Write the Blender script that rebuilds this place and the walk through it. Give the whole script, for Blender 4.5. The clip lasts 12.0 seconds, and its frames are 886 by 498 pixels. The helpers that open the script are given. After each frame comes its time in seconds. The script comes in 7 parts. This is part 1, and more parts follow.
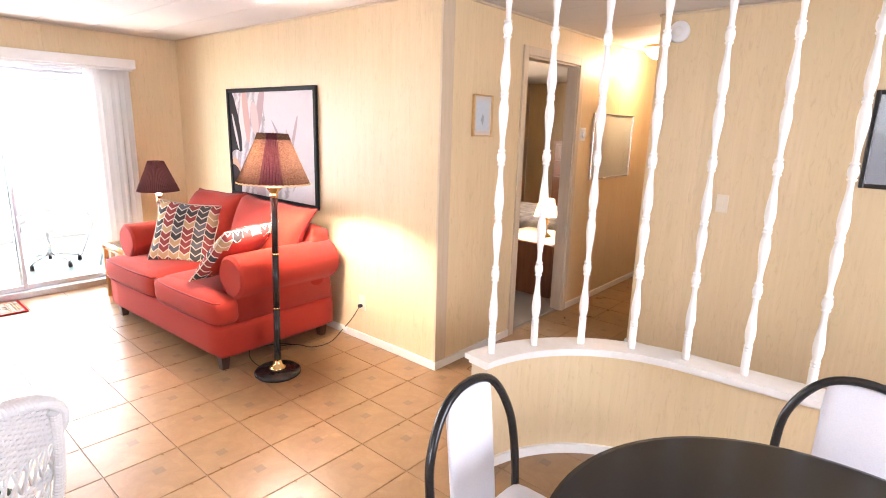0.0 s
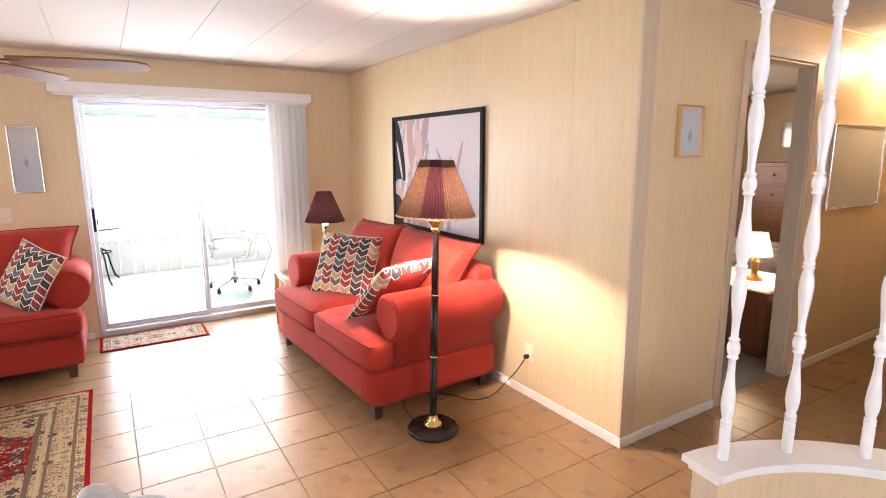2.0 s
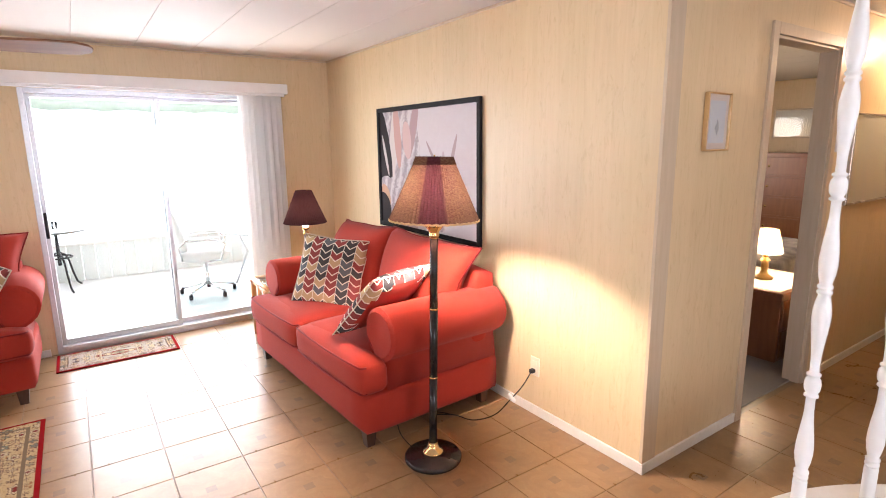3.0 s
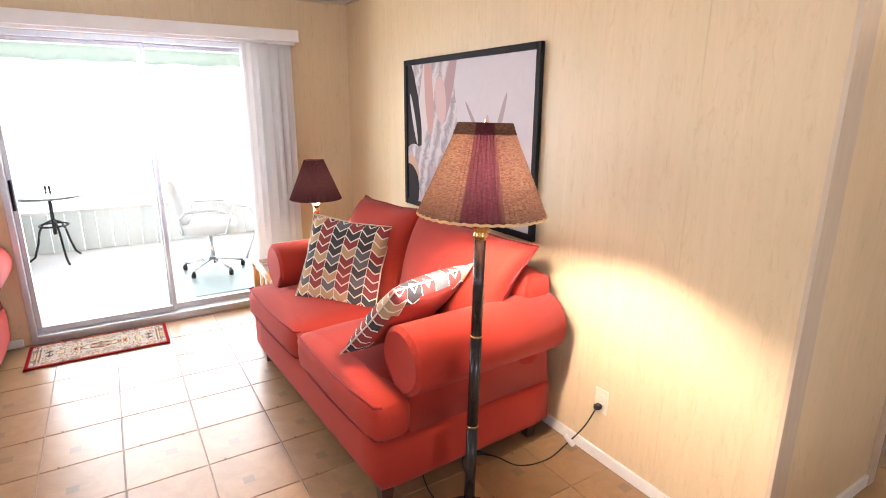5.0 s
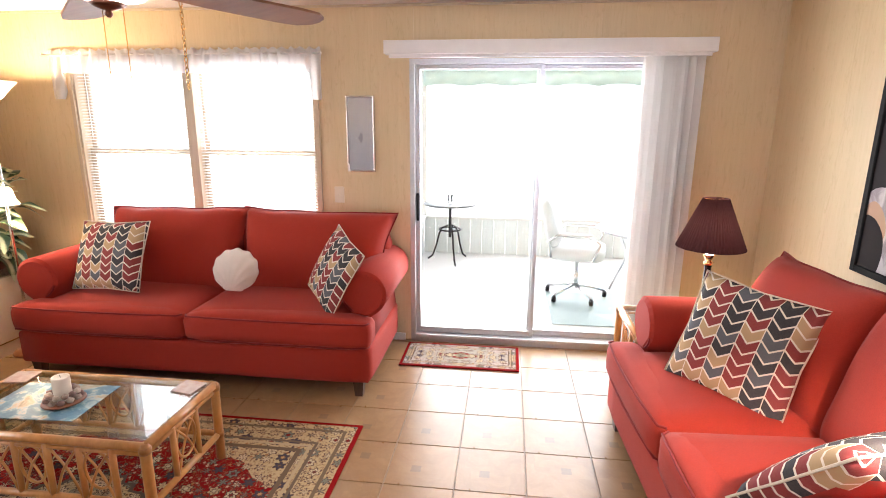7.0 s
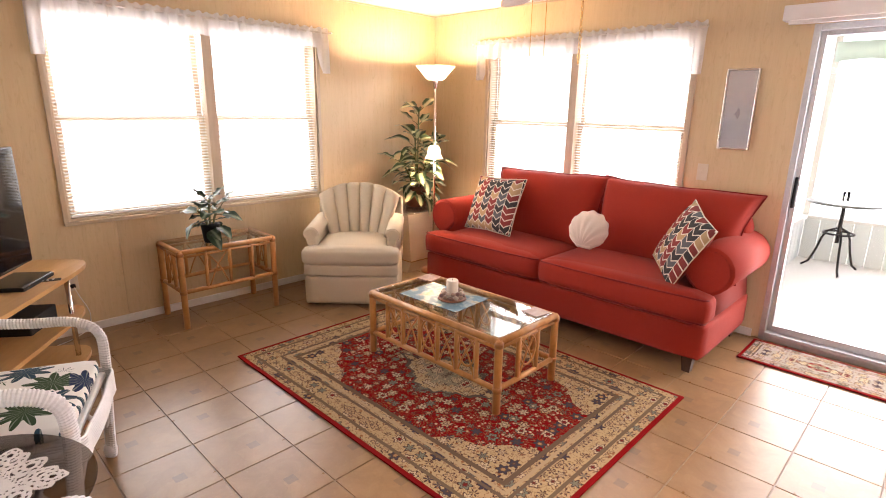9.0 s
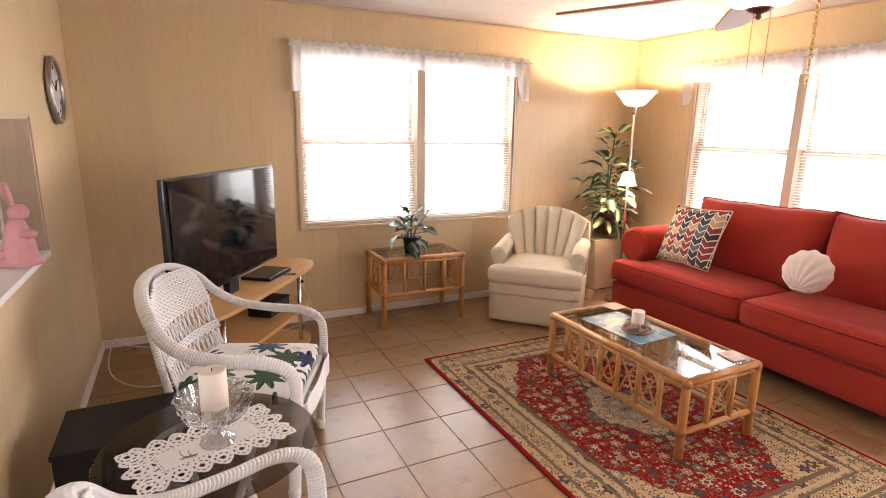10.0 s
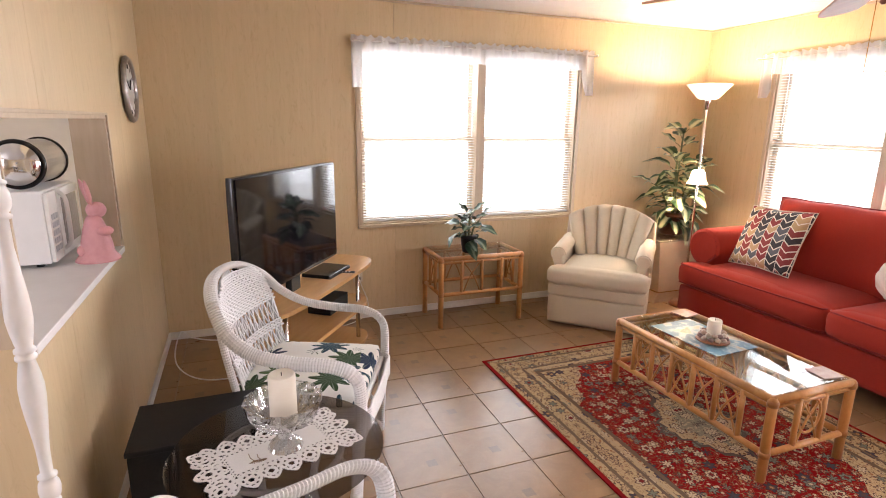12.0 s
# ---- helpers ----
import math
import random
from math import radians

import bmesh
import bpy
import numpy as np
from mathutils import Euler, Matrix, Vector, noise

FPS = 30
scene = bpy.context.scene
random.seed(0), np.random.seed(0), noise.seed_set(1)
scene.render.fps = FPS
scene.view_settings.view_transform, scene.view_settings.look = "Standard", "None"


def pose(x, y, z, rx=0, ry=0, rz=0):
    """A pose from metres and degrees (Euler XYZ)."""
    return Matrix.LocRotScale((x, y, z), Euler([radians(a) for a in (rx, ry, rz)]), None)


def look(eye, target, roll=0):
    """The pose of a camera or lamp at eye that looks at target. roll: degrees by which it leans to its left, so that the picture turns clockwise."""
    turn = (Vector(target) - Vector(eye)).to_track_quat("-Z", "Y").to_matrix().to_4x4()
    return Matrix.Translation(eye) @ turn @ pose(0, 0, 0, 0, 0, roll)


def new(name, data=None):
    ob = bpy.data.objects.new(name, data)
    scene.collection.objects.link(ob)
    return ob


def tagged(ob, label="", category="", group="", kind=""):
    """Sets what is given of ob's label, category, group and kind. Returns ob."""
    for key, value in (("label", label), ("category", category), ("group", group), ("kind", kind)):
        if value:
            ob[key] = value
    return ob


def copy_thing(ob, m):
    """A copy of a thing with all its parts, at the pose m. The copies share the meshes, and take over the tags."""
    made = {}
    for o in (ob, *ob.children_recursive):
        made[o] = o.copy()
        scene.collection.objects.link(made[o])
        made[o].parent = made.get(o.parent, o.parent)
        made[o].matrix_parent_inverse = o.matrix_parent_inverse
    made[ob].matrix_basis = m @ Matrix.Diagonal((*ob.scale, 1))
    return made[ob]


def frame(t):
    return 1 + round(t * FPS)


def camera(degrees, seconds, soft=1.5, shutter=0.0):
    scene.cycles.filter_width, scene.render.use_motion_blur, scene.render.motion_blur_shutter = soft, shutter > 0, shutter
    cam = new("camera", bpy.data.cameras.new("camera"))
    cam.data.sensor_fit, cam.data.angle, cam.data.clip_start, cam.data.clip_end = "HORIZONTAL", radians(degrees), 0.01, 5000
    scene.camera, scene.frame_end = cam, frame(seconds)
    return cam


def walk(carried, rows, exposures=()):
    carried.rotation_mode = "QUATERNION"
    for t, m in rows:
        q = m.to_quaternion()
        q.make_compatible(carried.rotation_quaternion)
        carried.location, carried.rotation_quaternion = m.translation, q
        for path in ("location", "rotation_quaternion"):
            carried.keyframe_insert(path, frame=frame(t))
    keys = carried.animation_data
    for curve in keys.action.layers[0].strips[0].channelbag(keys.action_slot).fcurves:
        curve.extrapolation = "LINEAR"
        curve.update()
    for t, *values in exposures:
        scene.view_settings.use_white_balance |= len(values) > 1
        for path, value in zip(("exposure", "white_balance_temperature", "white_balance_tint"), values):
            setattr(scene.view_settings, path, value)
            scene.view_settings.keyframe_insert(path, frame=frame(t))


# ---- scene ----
cam = camera(79.5, 12.0, soft=1.0)
PATH = [
    (0, (0.301, 0.222, 1.601), (-0.974, 1.696, 1.154), 1.6),
    (0.5, (0.216, 0.283, 1.587), (-1.243, 1.58, 1.152), 0.4),
    (1, (0.065, 0.31, 1.598), (-1.474, 1.535, 1.241), -0.7),
    (1.5, (-0.049, 0.378, 1.583), (-1.606, 1.579, 1.218), -1.1),
    (2, (-0.169, 0.498, 1.575), (-1.834, 1.549, 1.218), -0.2),
    (2.5, (-0.323, 0.542, 1.593), (-2.013, 1.544, 1.216), -0.2),
    (3, (-0.511, 0.601, 1.592), (-2.128, 1.713, 1.206), -0.7),
    (3.2, (-0.587, 0.644, 1.59), (-2.196, 1.767, 1.2), -0.6),
    (5, (-1.184, 0.959, 1.583), (-2.826, 1.978, 1.069), 0.3),
    (5.5, (-1.375, 1.04, 1.592), (-3.154, 1.78, 1.057), 1.7),
    (6, (-1.625, 1.09, 1.582), (-3.438, 1.741, 1.044), 2.6),
    (6.5, (-1.75, 1.05, 1.618), (-3.669, 1.308, 1.119), 0.4),
    (7, (-1.765, 1.024, 1.621), (-3.697, 0.795, 1.155), 0.4),
    (7.2, (-1.773, 1.037, 1.621), (-3.684, 0.675, 1.156), 0.7),
    (8.8, (-1.5, 1.12, 1.505), (-3.004, -0.099, 1.002), 0.5),
    (9, (-1.497, 1.148, 1.507), (-2.887, -0.195, 0.994), 1.1),
    (9.5, (-1.458, 1.205, 1.508), (-2.531, -0.412, 1.023), 0.6),
    (10, (-1.416, 1.209, 1.517), (-2.274, -0.543, 1.077), 1.0),
    (10.5, (-1.396, 1.202, 1.524), (-2.142, -0.603, 1.094), 1.5),
    (11, (-1.382, 1.19, 1.524), (-2.123, -0.616, 1.087), 1.7),
    (11.5, (-1.368, 1.155, 1.527), (-2.062, -0.667, 1.079), 0.5),
    (12, (-1.37, 1.094, 1.532), (-2.067, -0.723, 1.068), 0.8),
]
LIGHT = [(0.0, 0.53, 5950, 20), (1.5, 0.15, 6000, 21), (3.0, 0.03, 6000, 21), (5.5, -0.05, 5950, 20), (7.0, -0.10, 6100, 20), (9.0, -0.08, 6650, 27), (9.6, -0.04, 6800, 28), (10.5, 0.0, 6150, 23), (12.0, -0.03, 6150, 23)]
walk(cam, [(t, look(eye, target, roll)) for t, eye, target, roll in PATH], LIGHT)
# world, sun, exposure
world = bpy.data.worlds.new("daylight")
scene.world = world
world.use_nodes = True
_n = world.node_tree.nodes
_sky = _n.new("ShaderNodeTexSky")
_sky.sky_type, _sky.sun_disc = "NISHITA", False
_sky.sun_elevation, _sky.sun_rotation = radians(62), radians(40)
_n["Background"].inputs[1].default_value = 0.12
world.node_tree.links.new(_sky.outputs[0], _n["Background"].inputs[0])
sun = new("sun", bpy.data.lights.new("sun", "SUN"))
sun.data.energy, sun.data.angle, sun.data.color = 4.5, radians(0.5), (1.0, 0.95, 0.87)
sun.matrix_world = look((6.0, 7.5, 18), (0, 0, 0))


def window_light(name, at, target, sx, sy, watts, color=(1.0, 0.97, 0.93)):
    """Area lamp for sky light that enters by an opening; some openings are added."""
    d = bpy.data.lights.new(name, "AREA")
    d.shape, d.size, d.size_y, d.energy, d.color = "RECTANGLE", sx, sy, watts, color
    ob = new(name, d)
    ob.matrix_world = look(at, target)
    return ob


def bulb(name, at, watts, radius=0.04, color=(1.0, 0.72, 0.42)):
    d = bpy.data.lights.new(name, "POINT")
    d.energy, d.shadow_soft_size, d.color = watts, radius, color
    ob = new(name, d)
    ob.location = at
    return ob


# plan, metres
W, N, S, E, H, CEIL = -5.50, 2.715, -2.886, -0.83, -1.90, 2.375
HALL_E, NOOK_N, EAST = -1.13, 4.05, 2.6
window_light("light_south_window", (-3.16, S - 0.13, 1.4), (-3.16, 0, 1.0), 1.8, 1.25, 60)
window_light("light_west_window", (W - 0.13, -1.2, 1.4), (0, -1.2, 1.0), 1.7, 1.25, 60)
window_light("light_porch_door", (W - 0.16, 1.15, 1.1), (0, 1.15, 0.7), 1.7, 1.8, 78)
window_light("light_porch_side", (-8.6, 1.8, 1.35), (-5, 1.8, 0.6), 3.4, 1.7, 130)
# Fill for the dining area, through an east opening added out of view.
window_light("light_dining_fill", (EAST + 0.13, 1.6, 1.4), (0, 1.6, 1.0), 1.7, 1.2, 105, (0.93, 0.96, 1.0))
# Brightens the kitchen from a made-up south opening that stays unseen.
window_light("light_kitchen_fill", (1.2, S - 0.13, 1.5), (0.2, -1.0, 0.9), 1.1, 0.9, 75, (0.92, 0.96, 1.0))
bulb("bulb_floor_lamp", (-2.61, 2.00, 1.36), 175, 0.04, (1.0, 0.82, 0.62))
bulb("bulb_table_lamp", (-4.647, 2.101, 1.08), 24)
bulb("bulb_torchiere", (-4.93, -2.30, 1.81), 125)
bulb("bulb_reading", (-4.89, -2.265, 1.10), 38)
bulb("bulb_hall", (-1.62, 5.41, 2.22), 24, 0.05)
bulb("bulb_bedroom", (-2.42, 4.95, 0.80), 55)
# Warm fill added for the dark bedroom; its window opening is out of view.
window_light("light_bedroom_window_fill", (-5.13, 5.9, 1.45), (-2, 5.9, 1.2), 1.3, 1.0, 48, (1.0, 0.76, 0.46))


# ---- materials ----
def nodes_of(name, rough=0.5, metallic=0.0, color=(0.8, 0.8, 0.8), coat=0.0, spec=0.5):
    m = bpy.data.materials.new(name)
    m.use_nodes = True
    t = m.node_tree
    b = t.nodes["Principled BSDF"]
    b.inputs["Base Color"].default_value = (*color, 1)
    b.inputs["Roughness"].default_value, b.inputs["Metallic"].default_value = rough, metallic
    b.inputs["Coat Weight"].default_value, b.inputs["Specular IOR Level"].default_value = coat, spec
    return m, t, b


def coords(t, stretch=(1, 1, 1), which="Object"):
    c, mp = t.nodes.new("ShaderNodeTexCoord"), t.nodes.new("ShaderNodeMapping")
    mp.inputs["Scale"].default_value = stretch
    t.links.new(c.outputs[which], mp.inputs[0])
    return mp.outputs[0]


def noise_of(t, vec, scale, detail=4, rough=0.55, distort=0.0):
    n = t.nodes.new("ShaderNodeTexNoise")
    n.inputs["Scale"].default_value, n.inputs["Detail"].default_value = scale, detail
    n.inputs["Roughness"].default_value, n.inputs["Distortion"].default_value = rough, distort
    t.links.new(vec, n.inputs["Vector"])
    return n.outputs[0]


def ramp_of(t, fac, stops):
    r = t.nodes.new("ShaderNodeValToRGB")
    el = r.color_ramp.elements
    while len(el) < len(stops):
        el.new(0.5)
    for e, (p, c) in zip(el, stops):
        e.position, e.color = p, (*c, 1)
    t.links.new(fac, r.inputs[0])
    return r.outputs[0]


def mixed(t, fac, a, b, mode="MIX"):
    m = t.nodes.new("ShaderNodeMix")
    m.data_type, m.blend_type = "RGBA", mode
    for sock, v in ((m.inputs[0], fac), (m.inputs[6], a), (m.inputs[7], b)):
        if isinstance(v, bpy.types.NodeSocket):
            t.links.new(v, sock)
        else:
            sock.default_value = v if isinstance(v, float) else (*v, 1)
    return m.outputs[2]


def maths(t, op, a, b=0.0, c=0.0):
    m = t.nodes.new("ShaderNodeMath")
    m.operation = op
    for sock, v in zip(m.inputs, (a, b, c)):
        if isinstance(v, bpy.types.NodeSocket):
            t.links.new(v, sock)
        else:
            sock.default_value = v
    return m.outputs[0]


def bump_of(t, b, height, strength=0.3, dist=0.002):
    n = t.nodes.new("ShaderNodeBump")
    n.inputs["Strength"].default_value, n.inputs["Distance"].default_value = strength, dist
    t.links.new(height, n.inputs["Height"])
    t.links.new(n.outputs[0], b.inputs["Normal"])


def surface(name, c1, c2, scale=20, rough=0.5, bump=0.2, stretch=(1, 1, 1), metallic=0.0, big=1.5, coat=0.0, dist=0.002, spec=0.5):
    """Two-scale mottled surface: fine grain between c1 and c2, broad wear, relief."""
    m, t, b = nodes_of(name, rough, metallic, c1, coat, spec)
    v = coords(t, stretch)
    fine, broad = noise_of(t, v, scale), noise_of(t, v, big, 3)
    col = mixed(t, ramp_of(t, fine, ((0.3, (0, 0, 0)), (0.7, (1, 1, 1)))), c1, c2)
    col = mixed(t, maths(t, "MULTIPLY", broad, 0.5), col, tuple(0.5 * (a + d) * 0.86 for a, d in zip(c1, c2)))
    t.links.new(col, b.inputs["Base Color"])
    r = maths(t, "MULTIPLY_ADD", broad, 0.16, rough - 0.08)
    t.links.new(r, b.inputs["Roughness"])
    if bump:
        bump_of(t, b, fine, bump, dist)
    return m


def random_of(t):
    return t.nodes.new("ShaderNodeObjectInfo").outputs["Random"]


def make_panelling():
    m, t, b = nodes_of("panelling", 0.42)
    v = coords(t, (1, 1, 0.045))
    grain = noise_of(t, v, 55, 5, 0.6, 0.6)
    v2 = coords(t, (1, 1, 0.12))
    broad = noise_of(t, v2, 5, 4, 0.6, 1.2)
    flakes = noise_of(t, coords(t, (1, 1, 0.25)), 26, 5, 0.7, 1.8)
    col = ramp_of(t, grain, ((0.2, (0.62, 0.472, 0.282)), (0.5, (0.66, 0.512, 0.310)), (0.85, (0.70, 0.556, 0.346))))
    col = mixed(t, ramp_of(t, broad, ((0.35, (0, 0, 0)), (0.7, (0.55, 0.55, 0.55)))), col, (0.60, 0.475, 0.265))
    col = mixed(t, ramp_of(t, flakes, ((0.54, (0, 0, 0)), (0.74, (0.6, 0.6, 0.6)))), col, (0.50, 0.365, 0.185))
    tint = maths(t, "MULTIPLY_ADD", random_of(t), 0.07, 0.965)
    h = t.nodes.new("ShaderNodeHueSaturation")
    t.links.new(col, h.inputs["Color"])
    t.links.new(tint, h.inputs["Value"])
    t.links.new(h.outputs[0], b.inputs["Base Color"])
    bump_of(t, b, grain, 0.12, 0.001)
    return m


def make_tile(laid=False):
    """Printed tile; laid: for tiles joined in one mesh, with the print repeated on the tile grid."""
    m, t, b = nodes_of("floor_tile", 0.28)
    v = coords(t)
    fine, broad = noise_of(t, v, 60, 5, 0.65), noise_of(t, v, 7, 4, 0.6, 0.8)
    info = t.nodes.new("ShaderNodeObjectInfo")
    w = t.nodes.new("ShaderNodeVectorMath")
    w.operation = "ADD"
    t.links.new(v, w.inputs[0])
    t.links.new(info.outputs["Location"], w.inputs[1])
    cell = t.nodes.new("ShaderNodeTexVoronoi")
    cell.distance, cell.inputs["Scale"].default_value, cell.inputs["Randomness"].default_value = "CHEBYCHEV", 11.0, 0.75
    t.links.new(w.outputs[0], cell.inputs["Vector"])
    sep = t.nodes.new("ShaderNodeSeparateColor")
    t.links.new(cell.outputs["Color"], sep.inputs[0])
    col = ramp_of(t, broad, ((0.25, (0.225, 0.128, 0.056)), (0.5, (0.275, 0.163, 0.075)), (0.78, (0.325, 0.205, 0.102))))
    col = mixed(t, ramp_of(t, sep.outputs[0], ((0.0, (0.0, 0.0, 0.0)), (1.0, (0.32, 0.32, 0.32)))), col, (0.19, 0.115, 0.058))
    col = mixed(t, ramp_of(t, fine, ((0.55, (0, 0, 0)), (0.8, (0.2, 0.2, 0.2)))), col, (0.37, 0.27, 0.18))
    # the small dark inset printed in each tile
    sv = t.nodes.new("ShaderNodeSeparateXYZ")
    t.links.new(v, sv.inputs[0])
    px, py = sv.outputs[0], sv.outputs[1]
    if laid:
        px = maths(t, "SUBTRACT", maths(t, "FLOORED_MODULO", maths(t, "ADD", px, 2.236), 0.3225), 0.16125)
        py = maths(t, "SUBTRACT", maths(t, "FLOORED_MODULO", maths(t, "ADD", py, 1.132), 0.3275), 0.16375)
    dx = maths(t, "ABSOLUTE", maths(t, "SUBTRACT", px, 0.035))
    dy = maths(t, "ABSOLUTE", maths(t, "ADD", py, 0.03))
    inset = maths(t, "LESS_THAN", maths(t, "MAXIMUM", dx, dy), 0.024)
    col = mixed(t, maths(t, "MULTIPLY", maths(t, "MULTIPLY", inset, maths(t, "MULTIPLY_ADD", fine, 0.9, 0.1)), 1.0), col, (0.14, 0.095, 0.062))
    h = t.nodes.new("ShaderNodeHueSaturation")
    t.links.new(col, h.inputs["Color"])
    t.links.new(maths(t, "MULTIPLY_ADD", (t.nodes.new("ShaderNodeNewGeometry").outputs["Random Per Island"] if laid else info.outputs["Random"]), 0.14, 0.93), h.inputs["Value"])
    t.links.new(h.outputs[0], b.inputs["Base Color"])
    t.links.new(maths(t, "MULTIPLY_ADD", broad, 0.22, 0.20), b.inputs["Roughness"])
    bump_of(t, b, broad, 0.08, 0.003)
    return m


def make_fabric(name, c, dark=0.8, rough=0.85, weave=900):
    m, t, b = nodes_of(name, rough, color=c, spec=0.2)
    v = coords(t)
    fine, broad = noise_of(t, v, 240, 2), noise_of(t, v, 5, 3)
    col = mixed(t, ramp_of(t, fine, ((0.3, (0, 0, 0)), (0.7, (1, 1, 1)))), tuple(x * dark for x in c), c)
    col = mixed(t, maths(t, "MULTIPLY", broad, 0.45), col, tuple(x * 0.82 for x in c))
    t.links.new(col, b.inputs["Base Color"])
    b.inputs["Sheen Weight"].default_value = 0.06
    b.inputs["Sheen Roughness"].default_value = 0.5
    bump_of(t, b, maths(t, "MULTIPLY_ADD", broad, 4.0, fine), 0.35, 0.0015)
    return m


def emitting(name, color, strength):
    m, t, b = nodes_of(name, 0.6, color=color)
    b.inputs["Emission Color"].default_value = (*color, 1)
    b.inputs["Emission Strength"].default_value = strength
    return m


def make_glass(name, tint=(1, 1, 1), rough=0.0):
    m, t, b = nodes_of(name, rough, color=tint)
    b.inputs["Transmission Weight"].default_value = 1.0
    b.inputs["IOR"].default_value = 1.45
    return m


def make_pane(name, tint=(0.97, 1.0, 0.99), gloss=0.03):
    """Thin sheet glass: clear, with a grazing gloss."""
    m = bpy.data.materials.new(name)
    m.use_nodes = True
    t = m.node_tree
    t.nodes.clear()
    o, mx = t.nodes.new("ShaderNodeOutputMaterial"), t.nodes.new("ShaderNodeMixShader")
    tr, gl, fr = t.nodes.new("ShaderNodeBsdfTransparent"), t.nodes.new("ShaderNodeBsdfGlossy"), t.nodes.new("ShaderNodeLayerWeight")
    fr.inputs["Blend"].default_value = 0.5
    tr.inputs[0].default_value, gl.inputs["Roughness"].default_value = (*tint, 1), 0.02
    t.links.new(maths(t, "MULTIPLY_ADD", maths(t, "POWER", fr.outputs["Facing"], 4.0), 0.55, gloss), mx.inputs[0])
    t.links.new(tr.outputs[0], mx.inputs[1])
    t.links.new(gl.outputs[0], mx.inputs[2])
    t.links.new(mx.outputs[0], o.inputs[0])
    return m


def make_sheer(name, color, see=0.35, glow=0.6):
    """Cloth or shade that lets light through."""
    m = bpy.data.materials.new(name)
    m.use_nodes = True
    t = m.node_tree
    t.nodes.clear()
    o = t.nodes.new("ShaderNodeOutputMaterial")
    df, tl, tp = t.nodes.new("ShaderNodeBsdfDiffuse"), t.nodes.new("ShaderNodeBsdfTranslucent"), t.nodes.new("ShaderNodeBsdfTransparent")
    v = coords(t, (1, 1, 1))
    col = mixed(t, noise_of(t, v, 180, 3), color, tuple(c * 0.82 for c in color))
    t.links.new(col, df.inputs[0])
    t.links.new(col, tl.inputs[0])
    m1, m2 = t.nodes.new("ShaderNodeMixShader"), t.nodes.new("ShaderNodeMixShader")
    m1.inputs[0].default_value, m2.inputs[0].default_value = glow, see
    t.links.new(df.outputs[0], m1.inputs[1])
    t.links.new(tl.outputs[0], m1.inputs[2])
    t.links.new(m1.outputs[0], m2.inputs[1])
    t.links.new(tp.outputs[0], m2.inputs[2])
    t.links.new(m2.outputs[0], o.inputs[0])
    return m


PANELLING, TILE, TILE_FAR = make_panelling(), make_tile(), make_tile(True)
GROUT = surface("grout", (0.27, 0.20, 0.13), (0.22, 0.16, 0.105), 90, 0.5)
CEILING = surface("ceiling_board", (0.72, 0.69, 0.65), (0.67, 0.64, 0.60), 160, 0.75, 0.4)
WHITE = surface("white_paint", (0.80, 0.78, 0.74), (0.74, 0.72, 0.67), 30, 0.4, 0.08)
CASING = surface("casing_wood", (0.60, 0.49, 0.35), (0.52, 0.41, 0.28), 40, 0.4, 0.1, (1, 1, 0.1))
VINYL = surface("white_vinyl", (0.82, 0.81, 0.79), (0.77, 0.76, 0.74), 12, 0.45, 0.03)
ALU = surface("aluminium", (0.62, 0.63, 0.64), (0.52, 0.53, 0.55), 60, 0.35, 0.05, metallic=0.9)
CHROME = surface("chrome", (0.78, 0.78, 0.78), (0.72, 0.72, 0.72), 30, 0.12, 0.02, metallic=1.0)
BRASS = surface("brass", (0.80, 0.56, 0.24), (0.70, 0.46, 0.18), 40, 0.16, 0.05, metallic=1.0)
BLACK = surface("black_lacquer", (0.013, 0.012, 0.012), (0.020, 0.018, 0.017), 50, 0.2, 0.03, spec=0.35)
BLACK_MATT = surface("black_plastic", (0.012, 0.012, 0.013), (0.018, 0.018, 0.018), 120, 0.6, 0.1, spec=0.25)
RED = make_fabric("red_fabric", (0.36, 0.032, 0.017))
RED_PIPE = make_fabric("red_piping", (0.24, 0.018, 0.016))
CREAM = make_fabric("cream_fabric", (0.74, 0.64, 0.47))
DARKWOOD = surface("dark_wood", (0.045, 0.022, 0.015), (0.07, 0.035, 0.02), 40, 0.35, 0.1, (1, 1, 0.2))
RATTAN = surface("rattan", (0.62, 0.31, 0.10), (0.45, 0.20, 0.055), 35, 0.32, 0.15, (1, 1, 0.4), coat=0.2)
BINDING = surface("rattan_binding", (0.42, 0.19, 0.06), (0.34, 0.14, 0.04), 90, 0.4, 0.3)
PINE = surface("pine_veneer", (0.60, 0.35, 0.14), (0.50, 0.27, 0.095), 30, 0.35, 0.08, (0.15, 1, 1))
BROWNWOOD = surface("brown_wood", (0.27, 0.11, 0.045), (0.19, 0.07, 0.03), 30, 0.35, 0.1, (1, 1, 0.12))
WICKER = surface("white_wicker", (0.82, 0.82, 0.81), (0.70, 0.70, 0.69), 120, 0.45, 0.2)
PANE = make_pane("window_glass")
GLASS = make_glass("cut_glass", (0.98, 1.0, 0.99))
SMOKED = make_pane("table_glass", (0.93, 0.96, 0.95), 0.06)


# ---- building helpers ----
def link(name, bm, mat, parent=None, label="", smooth=False):
    me = bpy.data.meshes.new(name)
    bm.to_mesh(me)
    bm.free()
    me.materials.append(mat)
    if smooth:
        for p in me.polygons:
            p.use_smooth = True
    ob = new(name, me)
    if parent:
        ob.parent = parent
    if label:
        ob["label"] = label
    return ob


def part(name, bm, mat, parent, label="", smooth=False):
    return link(name, bm, mat, parent, label, smooth)


